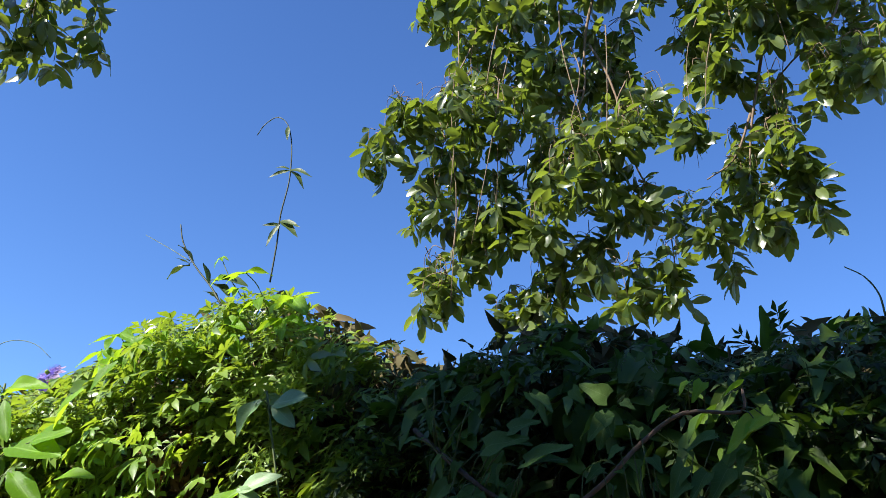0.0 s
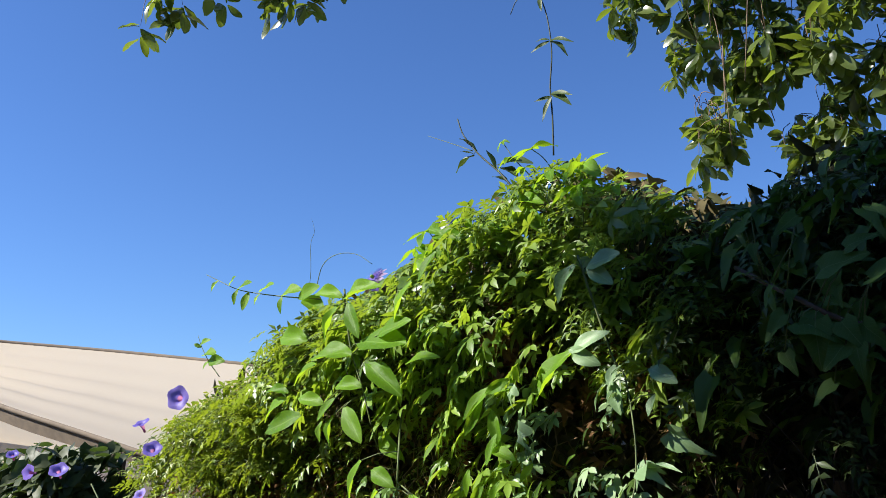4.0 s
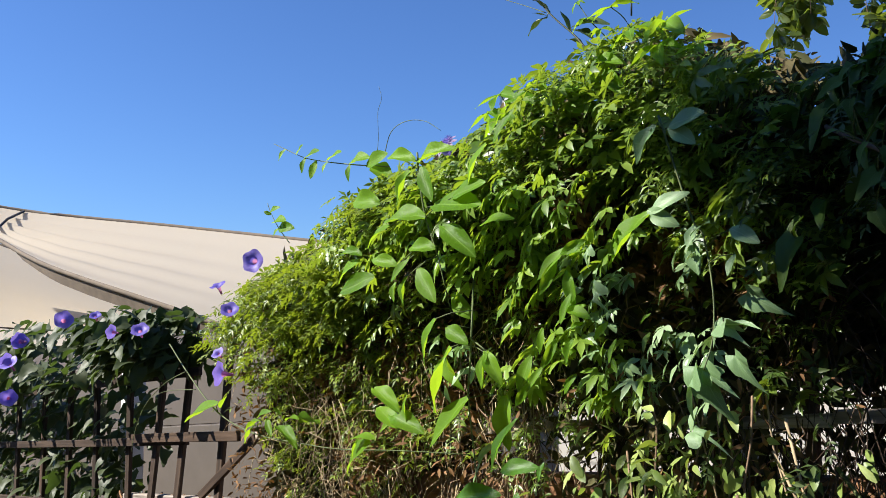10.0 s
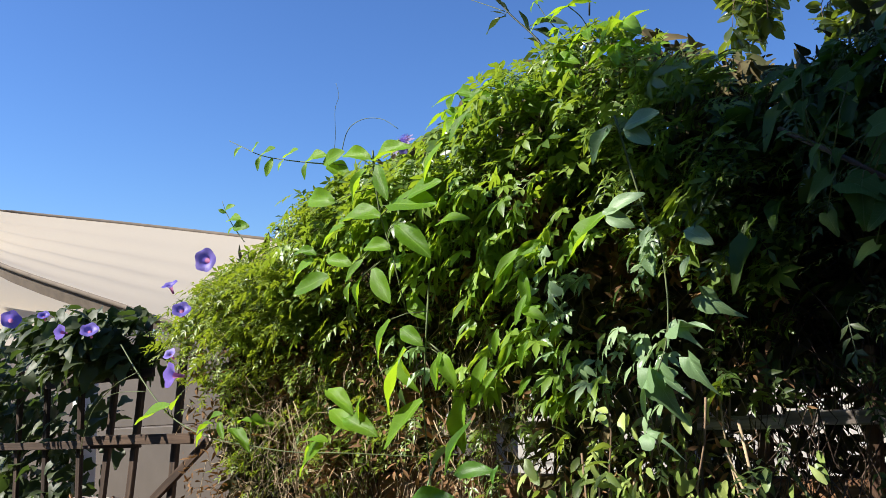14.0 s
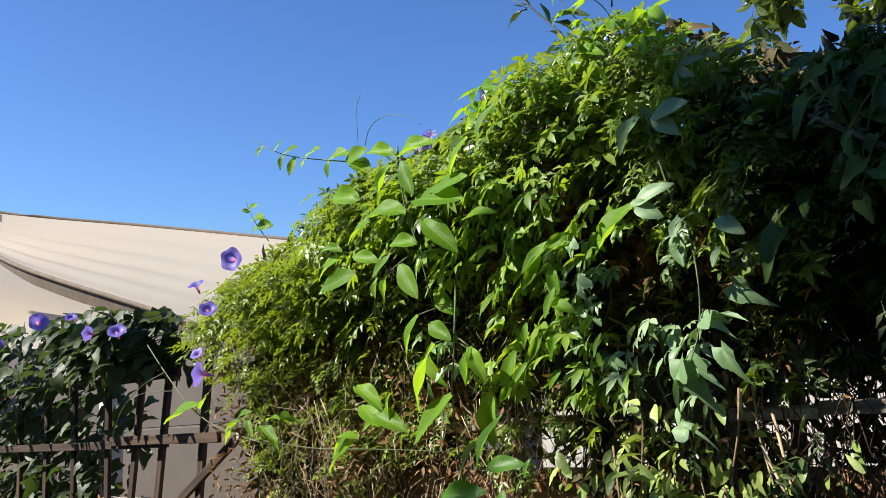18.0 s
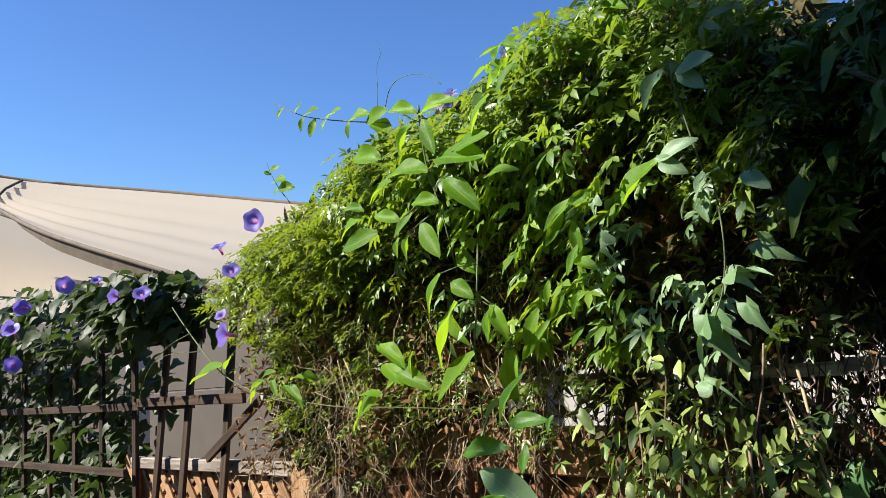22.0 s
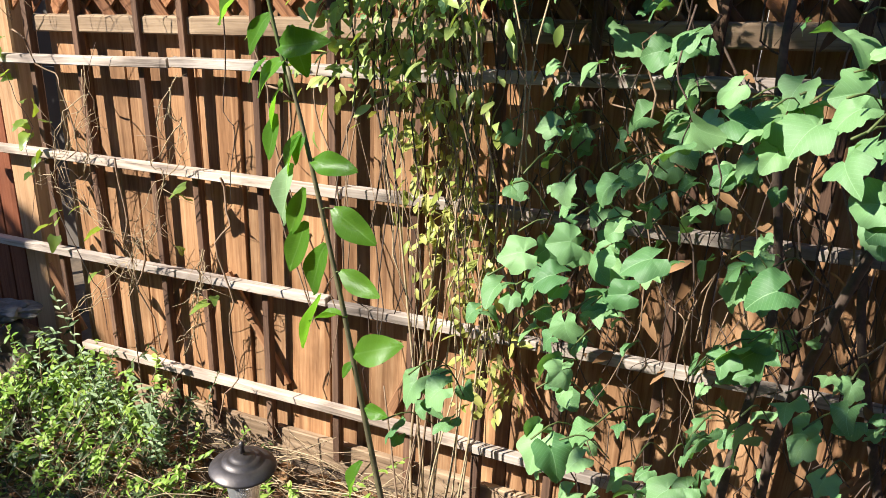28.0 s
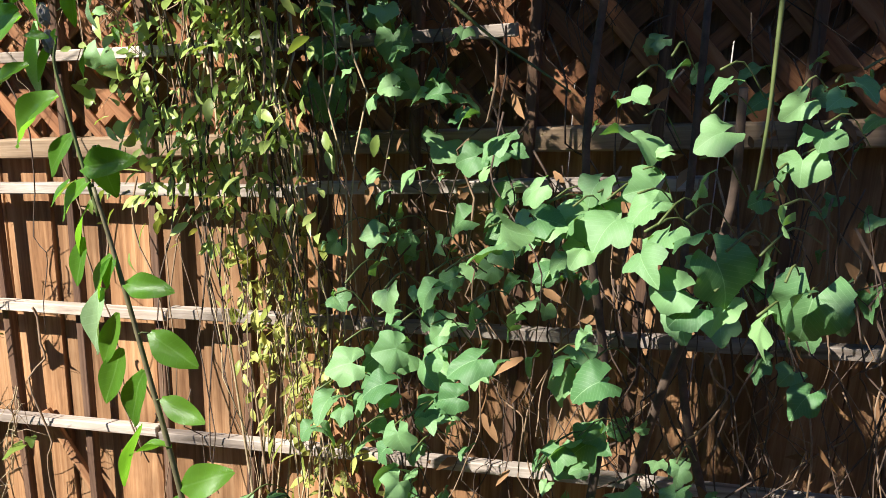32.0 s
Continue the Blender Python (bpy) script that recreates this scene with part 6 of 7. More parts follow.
for line, rad in ((TWIG2, 0.0012), (TENDRIL_L, 0.0009), (TENDRIL_L2, 0.0013), (TENDRIL_R, 0.0018), (TENDRIL_E, 0.0016), (TENDRIL_E2, 0.0014)):
    t = thing("tendril", "bare thin green vine tendril", "tendril", "vine tendrils")
    stems("stem", [smooth_path(line, 5)], rad, M_STEM, t, 5)

# hearts in shade get the darkened leaf, sunlit ones the lime M_BIG
shoot("climber with broad heart-shaped leaves coloured dark for the shade", RIGHT_HEARTS_A + RIGHT_HEARTS_B, BRANCH_R, "heart", M_BROAD_DK, 21, 0.0045, 0.85, (-0.1, -0.7, 0.6), M_VINEBARK, extra=2)
shoot("lime-green heart-shaped leaves on a thin twig", RIGHT_LIME, BRANCH_R2, "heart", M_BIG, 22, 0.004, 0.85, (-0.2, -0.6, 0.7), M_BARK)
r = random.Random(23)
for x, y, z, size in PODS:
    pod = thing("withered_leaf_cluster", "withered tan leaves hanging rolled up from a vine branch", "dead leaves", "withered leaf clusters", at=(x, y, z))
    for k in range(4):
        p = [Vector((r.gauss(0, 0.003), r.gauss(0, 0.003), 0))]
        for s in range(7):
            p.append(p[-1] + Vector((r.gauss(0, 0.0025), r.gauss(0, 0.002), -size / 7 * r.uniform(0.7, 1.1))))
        line = smooth_path(p, 2)
        vs, fs = [], []
        for i, q in enumerate(line):                      # a rolled blade, widest in its middle
            u = i / (len(line) - 1)
            w, turn = 0.0075 * math.sin(math.pi * min(0.97, u + 0.06)) ** 0.7 + 0.0006, k * 1.6 + 1.3 * u
            for c in (-1, -0.4, 0.4, 1):
                a = turn + c * 1.1
                vs.append(q + Vector((w * math.cos(a), w * math.sin(a), 0.003 * math.sin(9 * u + c))))
        for i in range(len(line) - 1):
            for c in range(3):
                fs.append((i * 4 + c, i * 4 + c + 1, i * 4 + c + 5, i * 4 + c + 4))
        part("leaf", mesh_of("leaf", vs, fs), M_POD, pod)
    stems("leaf_stalk", [[(0, 0, 0), (0.002, 0.0, 0.012), (0.0, 0.02, 0.024)]], 0.0012, M_DRY, pod, 4)

# ---------------------------------------------------------------- morning glory flowers
def flower_mesh(name, r0=0.0, r1=0.5, z0=0.0, z1=0.5):
    vs, fs, sides = [], [], 30
    prof = ((0.06, -0.55), (0.08, -0.3), (0.12, -0.1), (0.22, 0.02), (0.36, 0.08), (0.5, 0.085))
    for i, (rr, z) in enumerate(prof):
        for k in range(sides):
            a = 2 * math.pi * k / sides
            s = 1 + (0.06 * math.cos(5 * a) if i >= 4 else 0)
            vs.append((rr * s * math.cos(a), rr * s * math.sin(a), z + (0.03 * math.sin(5 * a + 1) if i == 5 else 0)))
    for i in range(len(prof) - 1):
        for k in range(sides):
            k2 = (k + 1) % sides
            fs.append((i * sides + k, i * sides + k2, (i + 1) * sides + k2, (i + 1) * sides + k))
    return vs, fs


vs, fs = flower_mesh("petal")
ME_PETAL, ME_TUBE = mesh_of("petal", vs, [f for f in fs if min(f) >= 60]), mesh_of("tube", vs, [f for f in fs if min(f) < 60])
ME_PETAL.materials.append(M_PETAL)
ME_TUBE.materials.append(M_THROAT)
r = random.Random(77)
for x, y, z, size in FLOWERS + FLOWERS2:
    f = part("flower", ME_PETAL, None, glory)
    way = Vector((r.gauss(0.1, 0.75), -0.6, 0.35 + r.gauss(0, 0.4)))
    f.matrix_local = Matrix.Translation(Vector((x, y, z)).lerp(Vector((0.92, -1.57, 1.90)), 0.07)) @ way.to_track_quat("Z", "Y").to_matrix().to_4x4() @ Matrix.Scale(size * 0.82, 4)
    part("tube", ME_TUBE, None, f)

# passion flower on the hedge top
r = random.Random(55)
for x, y, z, size in PASSION:
    flower = thing("passion_flower", "purple passion flower open on the hedge top", "flower", at=(x, y, z))
    for k in range(10):
        o = part("petal", mesh_of("petal", *leaf_shape("ellipse", 5, 0.2, 0.15, 0.02)), M_LILAC, flower)
        o.matrix_local = Matrix.Rotation(radians(55), 4, "X") @ Matrix.Rotation(2 * math.pi * k / 10, 4, "Z") @ Matrix.Diagonal((size * 0.5, size * 0.5, size * 0.5, 1))
    rays = []
    for k in range(48):
        a = 2 * math.pi * k / 48
        d = Vector((math.cos(a), math.sin(a), 0))
        q = [Matrix.Rotation(radians(55), 3, "X") @ (d * size * u + Vector((0, 0, size * 0.06 + r.uniform(-0.001, 0.001)))) for u in (0.06, 0.25, 0.4)]
        rays.append(q)
    tagged(stems("corona_filaments", rays, 0.0007, M_PETAL, flower, 3, 0.6, label="violet corona of fine filaments"), kind="stuff")
    part("style", lathe("style", ((0.0, 0.014), (0.004, 0.013), (0.005, 0.008), (0.003, 0.0), (0.0, 0.0)), 10), M_SHRUB, flower).rotation_euler = (radians(55), 0, 0)
# dried seed heads beside the sapling's top
for x, y, z, size in SEED_HEADS:
    head = thing("seed_head", "dried grey fuzzy seed head on a thin stalk", "seed head", "seed heads", at=(x, y, z))
    bm = bmesh.new()
    bmesh.ops.create_icosphere(bm, subdivisions=3, radius=1.0)
    for v in bm.verts:
        v.co = Vector((v.co.x * 0.32, v.co.y * 0.32, v.co.z * 0.6)) * size * (1 + 0.45 * noise.noise(v.co * 5 + Vector((x * 9, 0, 0))))
    part("husk", bm, M_HUSK, head)
    stems("stalk", [[(0, 0, -size * 0.5), (0.004, 0.0, -size * 1.2), (-0.01, 0.02, -size * 2.2)]], 0.0015, M_DRY, head, 4)
# pot at the climber's foot
pot = thing("plant_pot", "round teal glazed plant pot under the climber's leaves", "pot", at=(0.93, -0.24, 0.0), plumb=True)
part("body", lathe("body", ((0.0, 0.0), (0.095, 0.0), (0.105, 0.02), (0.130, 0.262), (0.131, 0.27)), 40), M_HOSE, pot)
part("rim", lathe("rim", ((0.131, 0.268), (0.142, 0.270), (0.145, 0.285), (0.142, 0.300), (0.134, 0.303), (0.127, 0.298), (0.124, 0.24)), 40), M_HOSE, pot)
part("potting_soil", lathe("potting_soil", ((0.0, 0.252), (0.06, 0.256), (0.126, 0.247)), 30), M_SOIL, pot, "dark potting soil")

# ---------------------------------------------------------------- tall stalk before the fence
upright, hanging = [], []
for l in STALK_LEAVES + STALK_LEAVES2 + STALK_LEAVES3:
    (hanging if l[3] < l[0] + 0.01 else upright).append(l)
stalk = shoot("tall upright shoot with glossy oval leaves before the fence", upright, STALK, "ellipse", M_STALK, 13, 0.0065, 1.08, name="sapling", facing=(0.1, -0.75, 0.6), stem_mat=M_STALK_STEM)
for l in list(SAPLING_TOP):
    b, e = Vector(l[:3]), Vector(l[3:])
    b2 = b + Vector((r.gauss(0.02, 0.03), r.uniform(0.01, 0.05), r.gauss(0.01, 0.03)))
    hanging += [(*b, *b.lerp(e, 1.2)), (*b2, *(b2 + Matrix.Rotation(r.gauss(0, 0.7), 3, "Y") @ (e - b) * 0.85))]
for l in hanging:
    leaf_between(stalk, l[:3], l[3:], "ellipse", M_PALE if r.random() < 0.15 else M_STALK, r, (-0.25, -0.8, 0.5), 0.35, r.uniform(0.75, 1.0))
stems("stem", [smooth_path(STALK_TOP, 5)], 0.0035, M_STEM, stalk, 6)

# ---------------------------------------------------------------- broad-leaved climber low on the fence
climber = thing("broad_leaf_climber", "climber with broad matte lobed green leaves on brown stems", "plant")
r = random.Random(14)
LOBED = [(x, y, z, min(size, 0.075)) for x, y, z, size in LOBED_A + LOBED_B + LOBED_C + LOBED_D + LOBED_E + LOBED_F + LOBED_G]
for x, y, z, size in LOBED[:]:                           # smaller leaves round each large one
    for k in range(r.choice((1, 2, 2)) if y > -0.55 and x < 0.9 else r.choice((0, 0, 1))):
        LOBED.append((x + r.gauss(0.008, 0.034), y + r.uniform(0.0, 0.14), z + r.gauss(-0.012, 0.032), size * r.uniform(0.35, 0.9)))
for k in range(300):                                     # in their shade, close to the fence
    x, z = r.uniform(0.36, 1.75), r.uniform(0.12, 1.45)
    if noise.noise(Vector((x * 3.2, z * 3.2, 8.0))) > -0.08:
        LOBED.append((x, r.uniform(-0.2, -0.05), z, r.uniform(0.03, 0.075)))
for x, y, z, size in LOBED:
    d = Vector((r.gauss(-0.45, 0.55), r.gauss(-0.55, 0.3), r.gauss(-0.32, 0.28))).normalized()
    c = Vector((x, y + r.gauss(0, 0.03), z))
    size *= r.uniform(0.48, 0.70)
    leaf_between(climber, c - d * size * 0.42, c + d * size * 0.58, "lobed", M_LOBED, r, (-0.3, -0.3, 0.9), 0.5, r.uniform(0.8, 1.2))
for x, y, z, size in VINE_RIGHT:
    d = Vector((r.gauss(-0.15, 0.45), r.gauss(-0.25, 0.2), -1)).normalized()
    c = Vector((x, y, z))
    leaf_between(climber, c - d * size * 0.42, c + d * size * 0.58, "lobed", M_LOBED, r, (-0.2, -0.7, 0.6), 0.3)
for x, y, z, size in NEAR_LEAVES:
    c = Vector((x + 0.016, y, z - 0.024))
    size *= 0.55
    d = Vector((-0.5, -0.3, -0.6)).normalized()
    for k in range(3):
        o = c + Vector((r.gauss(0.02, 0.025), r.uniform(-0.01, 0.05), r.gauss(-0.02, 0.025)))
        leaf_between(climber, o - d * size * 0.25, o + d * size * 0.4, "lobed", M_NEAR, r, (-0.3, -0.5, 0.8), 0.25, 1.15)
paths = []
for group in (LOBED_A + LOBED_B, LOBED_C + LOBED_D, LOBED_E + LOBED_F):
    hub = sorted(group, key=lambda q: q[2])
    for x, y, z, size in hub:
        p = Vector((x, y, z + size * 0.35))
        q = p + Vector((r.uniform(0.02, 0.07), r.uniform(0.03, 0.12), -r.uniform(0.01, 0.06)))
        paths.append((smooth_path([p, p.lerp(q, 0.5) + Vector((0, 0, 0.025)), q], 3), 0.0017))
tagged(stems("leaf_stalk_tangle", paths, 0.002, M_STEM, climber, 4), kind="stuff")
for line in (((0.70, -0.12, 0.0), (0.72, -0.15, 0.4), (0.78, -0.13, 0.8), (0.76, -0.15, 1.25), (0.85, -0.1, 1.8)),
             ((0.77, -0.11, 0.0), (0.80, -0.16, 0.5), (0.88, -0.28, 0.85), (0.98, -0.32, 1.15), (1.0, -0.35, 1.35)),
             ((1.08, -0.08, 0.0), (0.97, -0.09, 0.5), (0.91, -0.12, 0.9), (0.95, -0.12, 1.5))):
    stems("stem", [smooth_path(line, 6)], 0.010, M_VINEBARK, climber, 7, 0.6, label="dark woody stem")
t = thing("cane", "long bare green cane leaning across the fence", "cane", "canes")
stems("stem", [smooth_path(CANE, 5)], 0.004, M_STEM, t, 6)
t = thing("cane", "upright bare green cane with short thorns", "cane", "canes")
stems("stem", [smooth_path(CANE_R, 5)], 0.003, M_STEM, t, 6)

# dry stems standing and hanging along the fence
bramble = thing("dry_vine_stems", "tangle of dry brown vine stems against the fence", "vine")
paths = []
for k in range(190):
    x = r.uniform(0.3, 1.5) if k % 3 else r.uniform(-1.3, 0.3)
    if k % 3 == 0 and r.random() < 0.72:
        continue
    z0 = r.uniform(0.7, 1.45)
    p = [Vector((x, r.uniform(-0.14, -0.02), z0))]
    for s in range(r.randint(6, 12)):
        nxt = p[-1] + Vector((r.gauss(0, 0.028), r.gauss(0, 0.014), -r.uniform(0.02, 0.12)))
        if nxt.z < 0.02:
            break
        nxt.y = min(nxt.y, 0.03)
        p.append(nxt)
    if len(p) > 2:
        paths.append((smooth_path(p, 2), r.uniform(0.001, 0.0032)))
tagged(stems("stem_tangle", paths[::3], 0.002, M_DRY, bramble, 4), kind="stuff")
tagged(stems("dark_stem_tangle", paths[1::3] + paths[2::3], 0.002, M_VINEBARK, bramble, 4), kind="stuff")
pts = [Vector((r.uniform(0.3, 1.4), r.uniform(-0.12, 0.0), r.uniform(0.3, 1.35))) for k in range(260)]
leaf_cloud("withered_leaves", SHAPE["lance"], scatter(pts, 81, 0.05, wild=1.0), M_DEAD, bramble)
# tan canes that rise together from the cascade's foot
rc = random.Random(77)
for k in range(15):
    foot = Vector((rc.gauss(0.04, 0.04), rc.uniform(-0.22, -0.08), 0.0))
    head = Vector((rc.gauss(0.10, 0.09), rc.uniform(-0.14, -0.03), rc.uniform(0.40, 0.95)))
    bow = Vector((rc.gauss(0, 0.03), rc.uniform(-0.06, 0.0), rc.gauss(0, 0.04)))
    stems("cane", [smooth_path([foot, foot.lerp(head, 0.35) + bow, foot.lerp(head, 0.7) + 0.5 * bow, head], 5)], rc.uniform(0.0022, 0.0042), M_STRAW if k % 3 else M_DRY, bramble, 5, 0.6)
# dry vine runners over the slats
paths = []
for line in (TANGLE_A, TANGLE_B, TANGLE_C, TANGLE_D, TANGLE_E, TANGLE_F):
    for k in range(4):
        p = [Vector(q) + Vector((r.gauss(0, 0.016), r.uniform(-0.03, 0.03), r.gauss(0, 0.016))) for q in line]
        p = [q + Vector((0.006 * math.sin(5 * i + k), 0, 0.006 * math.cos(4 * i + k))) for i, q in enumerate(smooth_path(p, 4))]
        paths.append((p, r.uniform(0.0008, 0.002)))
        for s in range(5):                               # short side twigs
            q = r.choice(p)
            e = q + Vector((r.gauss(0, 0.05), r.uniform(-0.02, 0.02), r.gauss(0, 0.05)))
            paths.append(([q, q.lerp(e, 0.5) + Vector((r.gauss(0, 0.008), 0, r.gauss(0, 0.008))), e], 0.001))
tagged(stems("dry_runner_tangle", paths[::2], 0.002, M_STRAW, bramble, 4), kind="stuff")
tagged(stems("brown_runner_tangle", paths[1::2], 0.002, M_DRY, bramble, 4), kind="stuff")
# small leaves climbing the left boards
pts = [Vector((-1.32 + r.gauss(0, 0.04), -0.03, r.uniform(0.6, 1.5))) for k in range(22)] + [Vector((r.uniform(-1.3, -0.6), -0.03, r.uniform(0.5, 1.0))) for k in range(9)]
leaf_cloud("creeping_leaves", SHAPE["heart"], scatter(pts, 82, 0.045), M_HEDGE, bramble)

# ---------------------------------------------------------------- ground cover
shrub = thing("low_shrub", "low sprawling shrub with small light green leaves and dry twigs", "shrub")
bright, dull, paths, bare = [], [], [], []
for k in range(760):
    b = Vector((r.uniform(-2.1, -0.1), r.uniform(-1.0, -0.06), 0.01))
    if b.x > -0.75 and b.y > -0.22 or b.x > -0.35 and b.y < -0.6 or b.x > -0.8 and b.y < -0.5 and r.random() < 0.45:
        continue
    h = r.uniform(0.10, 0.34) * (1.0 if b.x < -0.7 else 0.6)
    lean = Vector((r.gauss(0.03, 0.13), r.gauss(-0.02, 0.11), h))
    p = smooth_path([b, b + lean * 0.55 + Vector((0, 0, 0.03)), b + lean], 4)
    paths.append((p, r.uniform(0.0010, 0.0022)))
    leafy = noise.noise(Vector((b.x * 4, b.y * 4, 0.7))) + r.gauss(0.1, 0.2)
    where = bright if leafy > 0 else dull
    side = 1
    for i in range(3, len(p)):
        for s in range(5 if leafy > -0.1 else 3):
            d = (p[i] - p[i - 1]).normalized()
            side = -side
            out = Matrix.Rotation(r.uniform(0, 6.28), 3, d) @ d.orthogonal().normalized()
            where.append((p[i - 1].lerp(p[i], s / 5), turns(Vector((0, -0.35, 0.9)), r, out + 0.7 * d, 0.35), r.uniform(0.011, 0.023) * (1.4 if b.x < -0.85 and b.y > -0.5 else 1.0)))
for k in range(230):
    b = Vector((r.uniform(-1.6, 0.1), r.uniform(-0.8, -0.1), r.uniform(0.03, 0.16)))
    w, l = r.gauss(0.15, 0.5), r.uniform(0.1, 0.42)
    e = b + Vector((l * math.cos(w), 0.5 * l * math.sin(w), r.gauss(0.01, 0.06)))
    bare.append((smooth_path([b, b.lerp(e, 0.5) + Vector((0, 0, r.uniform(0, 0.03))), e], 2), r.uniform(0.0009, 0.0022)))
leaf_cloud("leaves", SHAPE["ellipse"], bright, M_SHRUB, shrub)
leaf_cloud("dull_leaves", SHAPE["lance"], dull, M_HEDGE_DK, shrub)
tagged(stems("twig_tangle", paths, 0.002, M_DRY, shrub, 4), kind="stuff")
tagged(stems("dry_twig_tangle", bare, 0.002, M_STRAW, shrub, 4), kind="stuff")
for root, top in (((-0.95, -0.22, 0.1), (-1.12, -0.2, 0.46)), ((-0.8, -0.26, 0.1), (-0.88, -0.22, 0.38)), ((-0.7, -0.28, 0.08), (-0.66, -0.25, 0.30))):
    a, b = Vector(root), Vector(top)
    for k in range(4):
        e = b + Vector((r.gauss(0, 0.07), r.gauss(0, 0.04), r.gauss(0, 0.04)))
        line = smooth_path([a, a.lerp(e, 0.5) + Vector((r.gauss(0, 0.02), 0, 0.02)), e], 8)
        stems("sprig_stem", [line], 0.0016, M_STEM, shrub, 4)
        spots = []
        for i in range(4, len(line)):
            for s in (-1, 1):
                out = Vector((s, r.gauss(0, 0.5), 0.25))
                spots.append((line[i], turns((0, -0.5, 0.8), r, out + Vector((0, -0.2, 0.5)), 0.3), r.uniform(0.018, 0.032)))
        leaf_cloud("sprig_leaves", SHAPE["lance"], spots, M_SPRIG, shrub, label="small grey-green leaves")

litter = thing("leaf_litter", "fallen brown leaves and dry twigs on the soil", "leaf litter", kind="stuff")
pts = [Vector((r.uniform(-1.4, 1.4), -abs(r.gauss(0, 0.4)) - 0.02, r.uniform(0.01, 0.03))) for k in range(1900)]
leaf_cloud("fallen_leaves", SHAPE["ellipse"], scatter(pts, 86, 0.052, (0, 0, 1), (1, 0, 0), 0.45), M_DEAD, litter)
paths = []
for k in range(1000):
    b = Vector((r.gauss(0.05, 0.5), -abs(r.gauss(0.05, 0.3)) - 0.03, r.uniform(0.01, 0.06)))
    w = r.uniform(0, 2 * math.pi)
    l = r.uniform(0.06, 0.36)
    e = b + Vector((l * math.cos(w), 0.4 * l * math.sin(w), r.uniform(-0.005, 0.10)))
    e.y = min(e.y, 0.03)
    paths.append(([b, b.lerp(e, 0.5) + Vector((r.gauss(0, 0.03), r.gauss(0, 0.02), r.gauss(0.012, 0.015))), e], r.uniform(0.0006, 0.0018)))
tagged(stems("fallen_twigs", paths[::2], 0.002, M_DRY, litter, 4), kind="stuff")
tagged(stems("fallen_straw", paths[1::4], 0.002, M_STRAW, litter, 4), kind="stuff")

# ---------------------------------------------------------------- driftwood
drift = thing("driftwood", "weathered grey driftwood log on a dark stump", "driftwood")
bm = bmesh.new()
bmesh.ops.create_icosphere(bm, subdivisions=4, radius=1.0)
for v in bm.verts:
    n = noise.noise(v.co * 2.2) * 0.35 + noise.noise(v.co * 6) * 0.12
    v.co = Vector((v.co.x * 0.13, v.co.y * 0.05, v.co.z * 0.032)) * (1 + n)
log = part("log", bm, M_DRIFT, drift)
log.matrix_local = pose(-1.55, -0.08, 0.34, 5, -4, 8)
bm = bmesh.new()
bmesh.ops.create_icosphere(bm, subdivisions=4, radius=1.0)
for v in bm.verts:
    n = noise.noise(v.co * 1.8 + Vector((3, 0, 0))) * 0.4 + noise.noise(v.co * 7) * 0.1
    v.co = Vector((v.co.x * 0.15, v.co.y * 0.08, v.co.z * 0.17)) * (1 + n)
part("stump", bm, M_VINEBARK, drift).matrix_local = pose(-1.52, -0.1, 0.13)

# ---------------------------------------------------------------- tree behind the fence
tree = thing("tree", "broad tree with drooping branches of oval glossy leaves", "tree")
r = random.Random(41)
placed, twigs = [], []


def whorl(at, size, count, r):
    """Leaves that droop all round the end of a twig."""
    turn = r.uniform(0, 6.28)
    lean = Matrix.Rotation(r.gauss(0, 0.7), 3, "X") @ Matrix.Rotation(r.gauss(0, 0.7), 3, "Y")
    axis = lean @ Vector((0, 0, 1))
    for k in range(count):
        a = turn + 2 * math.pi * k / count + r.uniform(-0.35, 0.35)
        side = lean @ Vector((math.cos(a), math.sin(a), 0))
        fall = r.uniform(0.1, 1.3)
        tip = (side - fall * axis - Vector((0, 0, 0.3))).normalized()
        n = side * fall + axis
        placed.append((at + side * 0.008 - Vector((0, 0, 0.01 * k)), turns(n, r, tip, 0.16), size * r.uniform(0.65, 1.2)))


def clump(x, y, z, rad, r, size, per=9):
    c = Vector((x, y, z))
    for k in range(int(per * (rad / 0.2) ** 1.7) + 2):
        v = Vector((r.gauss(0, 1), 0.9 * r.gauss(0, 1), r.gauss(0, 1))).normalized() * rad * r.random() ** 0.4
        end = c + v
        whorl(end, size, r.randint(5, 8), r)
        b = c + v * 0.3 + Vector((r.gauss(0, 0.03), r.gauss(0, 0.03), 0.08 + 0.08 * r.random()))
        mid = b.lerp(end, 0.5) + Vector((0.25 * v.x, 0.25 * v.y, 0.05))
        twigs.append((smooth_path([b, mid, end], 3), r.uniform(0.0015, 0.003)))
        if r.random() < 0.5:
            whorl(mid, size * 0.85, r.randint(2, 4), r)


for x, y, z, rad in TREE_CLUMPS + TREE_CLUMPS2 + TREE_CLUMPS3:
    clump(x - 0.02, y + r.uniform(-0.25, 0.25), z + (0.07 if x > 0.8 else 0.02), rad * (0.85 if x > 0.8 else 0.95), r, 0.104, 20)
leaf_cloud("crown", SHAPE["obovate"], placed, M_TREE, tree)
placed = []
for x, y, z, rad in TREE_LEFT:
    clump(x, y, z, rad, r, 0.10, 7)
leaf_cloud("side_bough", SHAPE["obovate"], placed, M_TREE, tree)
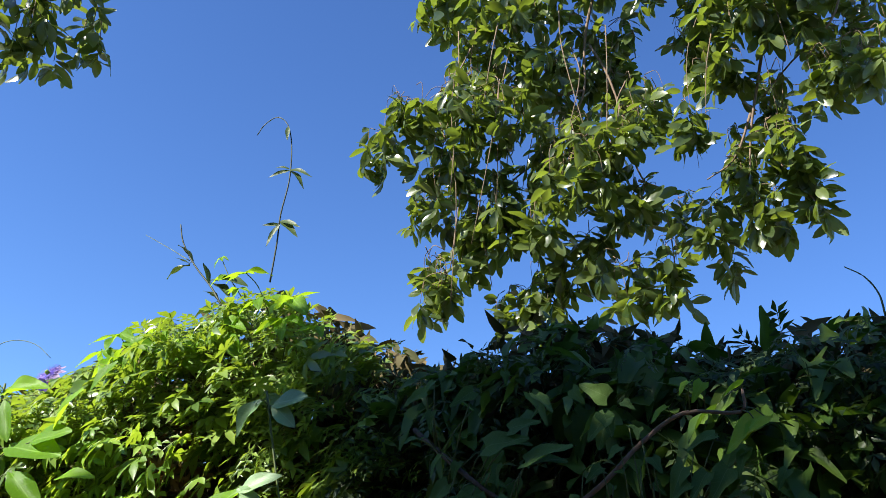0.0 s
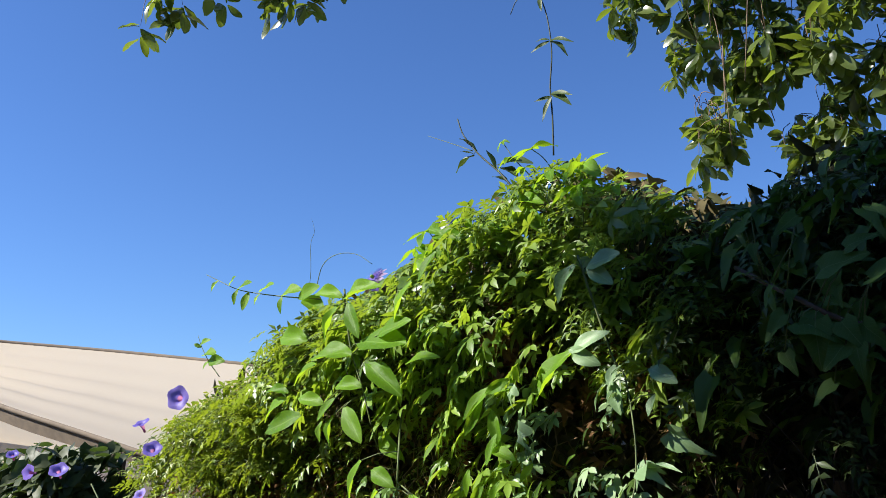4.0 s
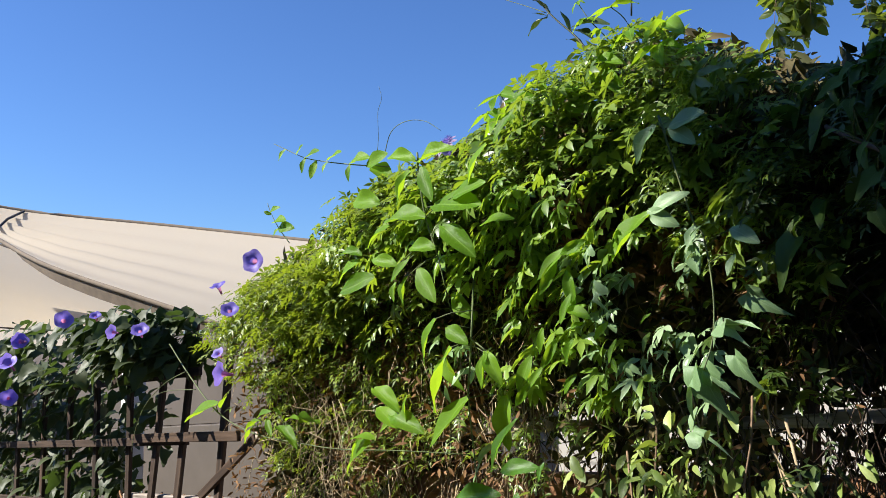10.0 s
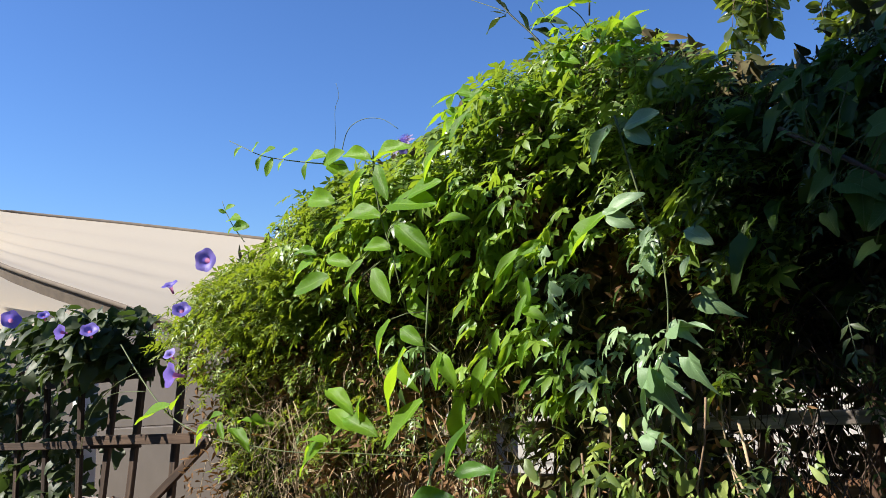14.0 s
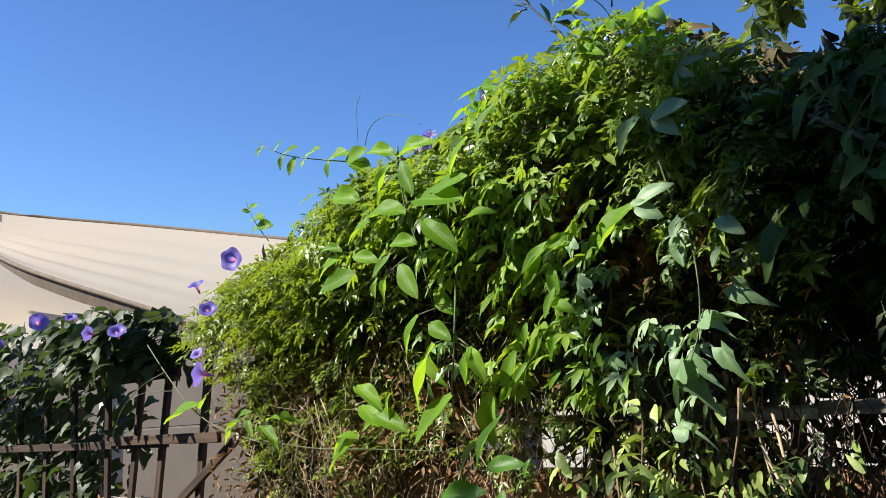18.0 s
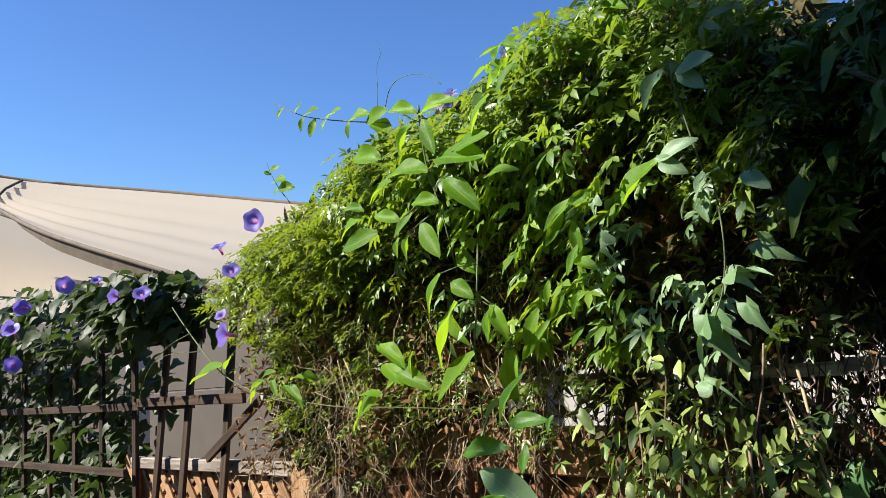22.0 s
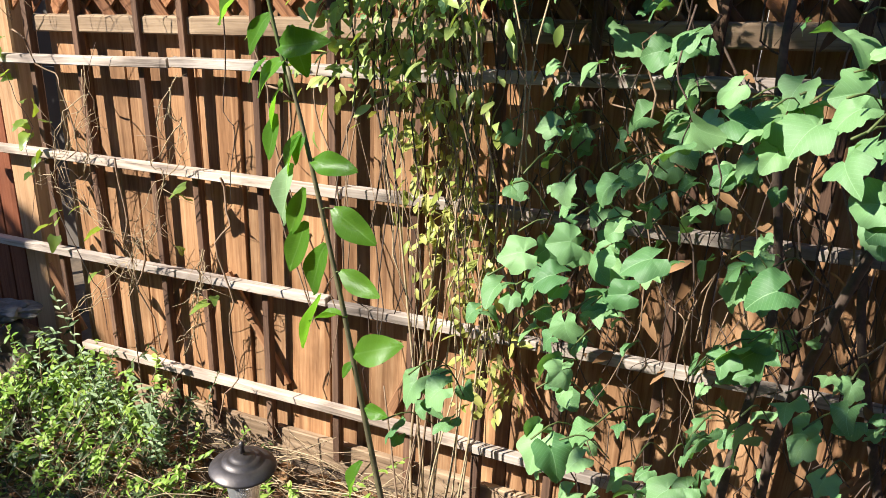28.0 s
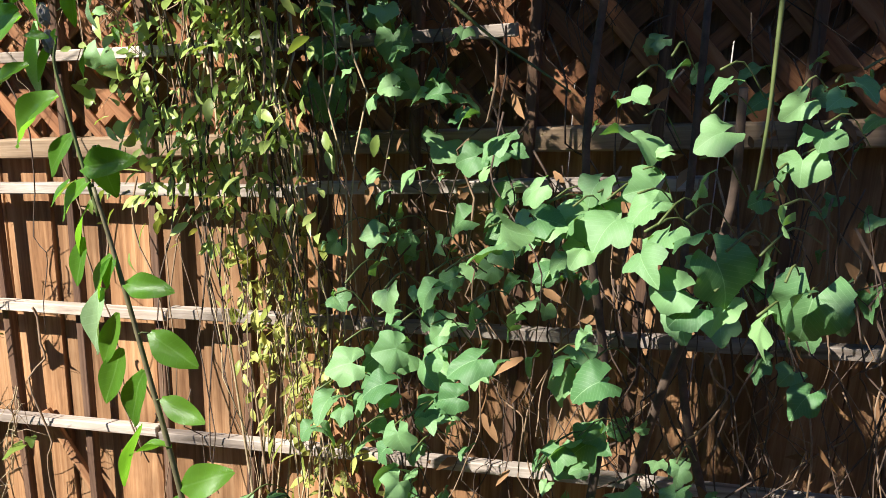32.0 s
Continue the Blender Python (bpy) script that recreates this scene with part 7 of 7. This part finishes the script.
for k in range(26):                                      # long bare twigs that hang through the crown
    x = r.uniform(-0.35, 0.62) if k < 20 else r.uniform(1.0, 1.5)
    b = Vector((x, 2.1 + r.uniform(-0.3, 0.2), r.uniform(4.2, 4.9)))
    e = b + Vector((r.gauss(-0.05, 0.12), r.gauss(0, 0.08), -r.uniform(0.4, 0.95)))
    twigs.append((smooth_path([b, b.lerp(e, 0.4) + Vector((r.gauss(0, 0.05), -0.03, 0)), e], 5), r.uniform(0.0025, 0.0045)))
tagged(stems("twig_tangle", twigs, 0.003, M_BRANCH, tree, 4), kind="stuff")
for b in BRANCHES + BRANCHES_LOW:
    stems("branch", [smooth_path(b, 5)], 0.010 if len(b) == 5 and b[0][2] > 5 else 0.007, M_BRANCH, tree, 7, 0.4)
# the trunk's far end only carries the added shade leaves
stems("trunk", [smooth_path([(2.9, 3.4, -0.1), (2.7, 3.2, 2.2), (2.2, 2.7, 4.4), (1.2, 2.1, 6.2), (0.2, 0.6, 7.0), (-0.8, -1.6, 6.6), (-1.2, -2.8, 5.9)], 6)], 0.14, M_BARK, tree, 10, 0.3)
stems("limb", [smooth_path([(0.2, 0.6, 7.0), (-2.0, 0.8, 6.4), (-2.6, 1.0, 5.4), (-2.2, 0.9, 4.9)], 6)], 0.04, M_BARK, tree, 8, 0.4)
# unseen leaves added along the sun's rays, to shade fence and hedge in patches
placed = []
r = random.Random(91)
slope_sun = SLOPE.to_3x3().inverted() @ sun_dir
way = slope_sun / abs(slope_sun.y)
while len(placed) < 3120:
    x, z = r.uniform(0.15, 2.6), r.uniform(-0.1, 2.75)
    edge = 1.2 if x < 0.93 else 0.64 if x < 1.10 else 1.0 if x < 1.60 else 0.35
    low_shade = 1.22 < x < 1.52 and 0.0 < z < 0.34
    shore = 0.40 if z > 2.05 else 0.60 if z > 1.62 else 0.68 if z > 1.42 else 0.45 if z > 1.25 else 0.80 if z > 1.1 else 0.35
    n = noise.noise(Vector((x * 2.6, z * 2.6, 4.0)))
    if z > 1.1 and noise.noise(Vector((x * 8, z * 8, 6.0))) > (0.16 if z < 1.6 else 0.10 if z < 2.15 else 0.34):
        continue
    shade_share = 0.95 if z > edge + 0.1 * n or low_shade else 0.13 if z > 0.75 and n > 0.0 and x < 0.93 else 0.015
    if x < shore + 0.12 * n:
        shade_share *= 0.015
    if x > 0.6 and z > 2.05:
        shade_share *= 0.6
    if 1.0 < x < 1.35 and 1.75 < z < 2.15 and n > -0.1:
        shade_share *= 0.05
    if r.random() > shade_share * (1.0 if n > -0.25 else 0.35):
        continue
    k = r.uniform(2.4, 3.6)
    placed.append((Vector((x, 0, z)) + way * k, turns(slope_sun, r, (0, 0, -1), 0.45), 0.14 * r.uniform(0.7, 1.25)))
# more unseen leaves, aimed to shade the ground and the gate's foot
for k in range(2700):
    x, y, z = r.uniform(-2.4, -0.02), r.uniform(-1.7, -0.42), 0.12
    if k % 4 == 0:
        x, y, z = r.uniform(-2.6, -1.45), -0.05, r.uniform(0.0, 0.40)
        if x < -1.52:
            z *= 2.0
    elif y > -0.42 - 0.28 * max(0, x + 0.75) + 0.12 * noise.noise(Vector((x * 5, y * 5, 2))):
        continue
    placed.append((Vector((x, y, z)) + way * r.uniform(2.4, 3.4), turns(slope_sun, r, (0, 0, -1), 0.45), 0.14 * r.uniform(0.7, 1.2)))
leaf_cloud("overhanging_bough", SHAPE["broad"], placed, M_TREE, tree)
# branches that tie the added leaves to the trunk
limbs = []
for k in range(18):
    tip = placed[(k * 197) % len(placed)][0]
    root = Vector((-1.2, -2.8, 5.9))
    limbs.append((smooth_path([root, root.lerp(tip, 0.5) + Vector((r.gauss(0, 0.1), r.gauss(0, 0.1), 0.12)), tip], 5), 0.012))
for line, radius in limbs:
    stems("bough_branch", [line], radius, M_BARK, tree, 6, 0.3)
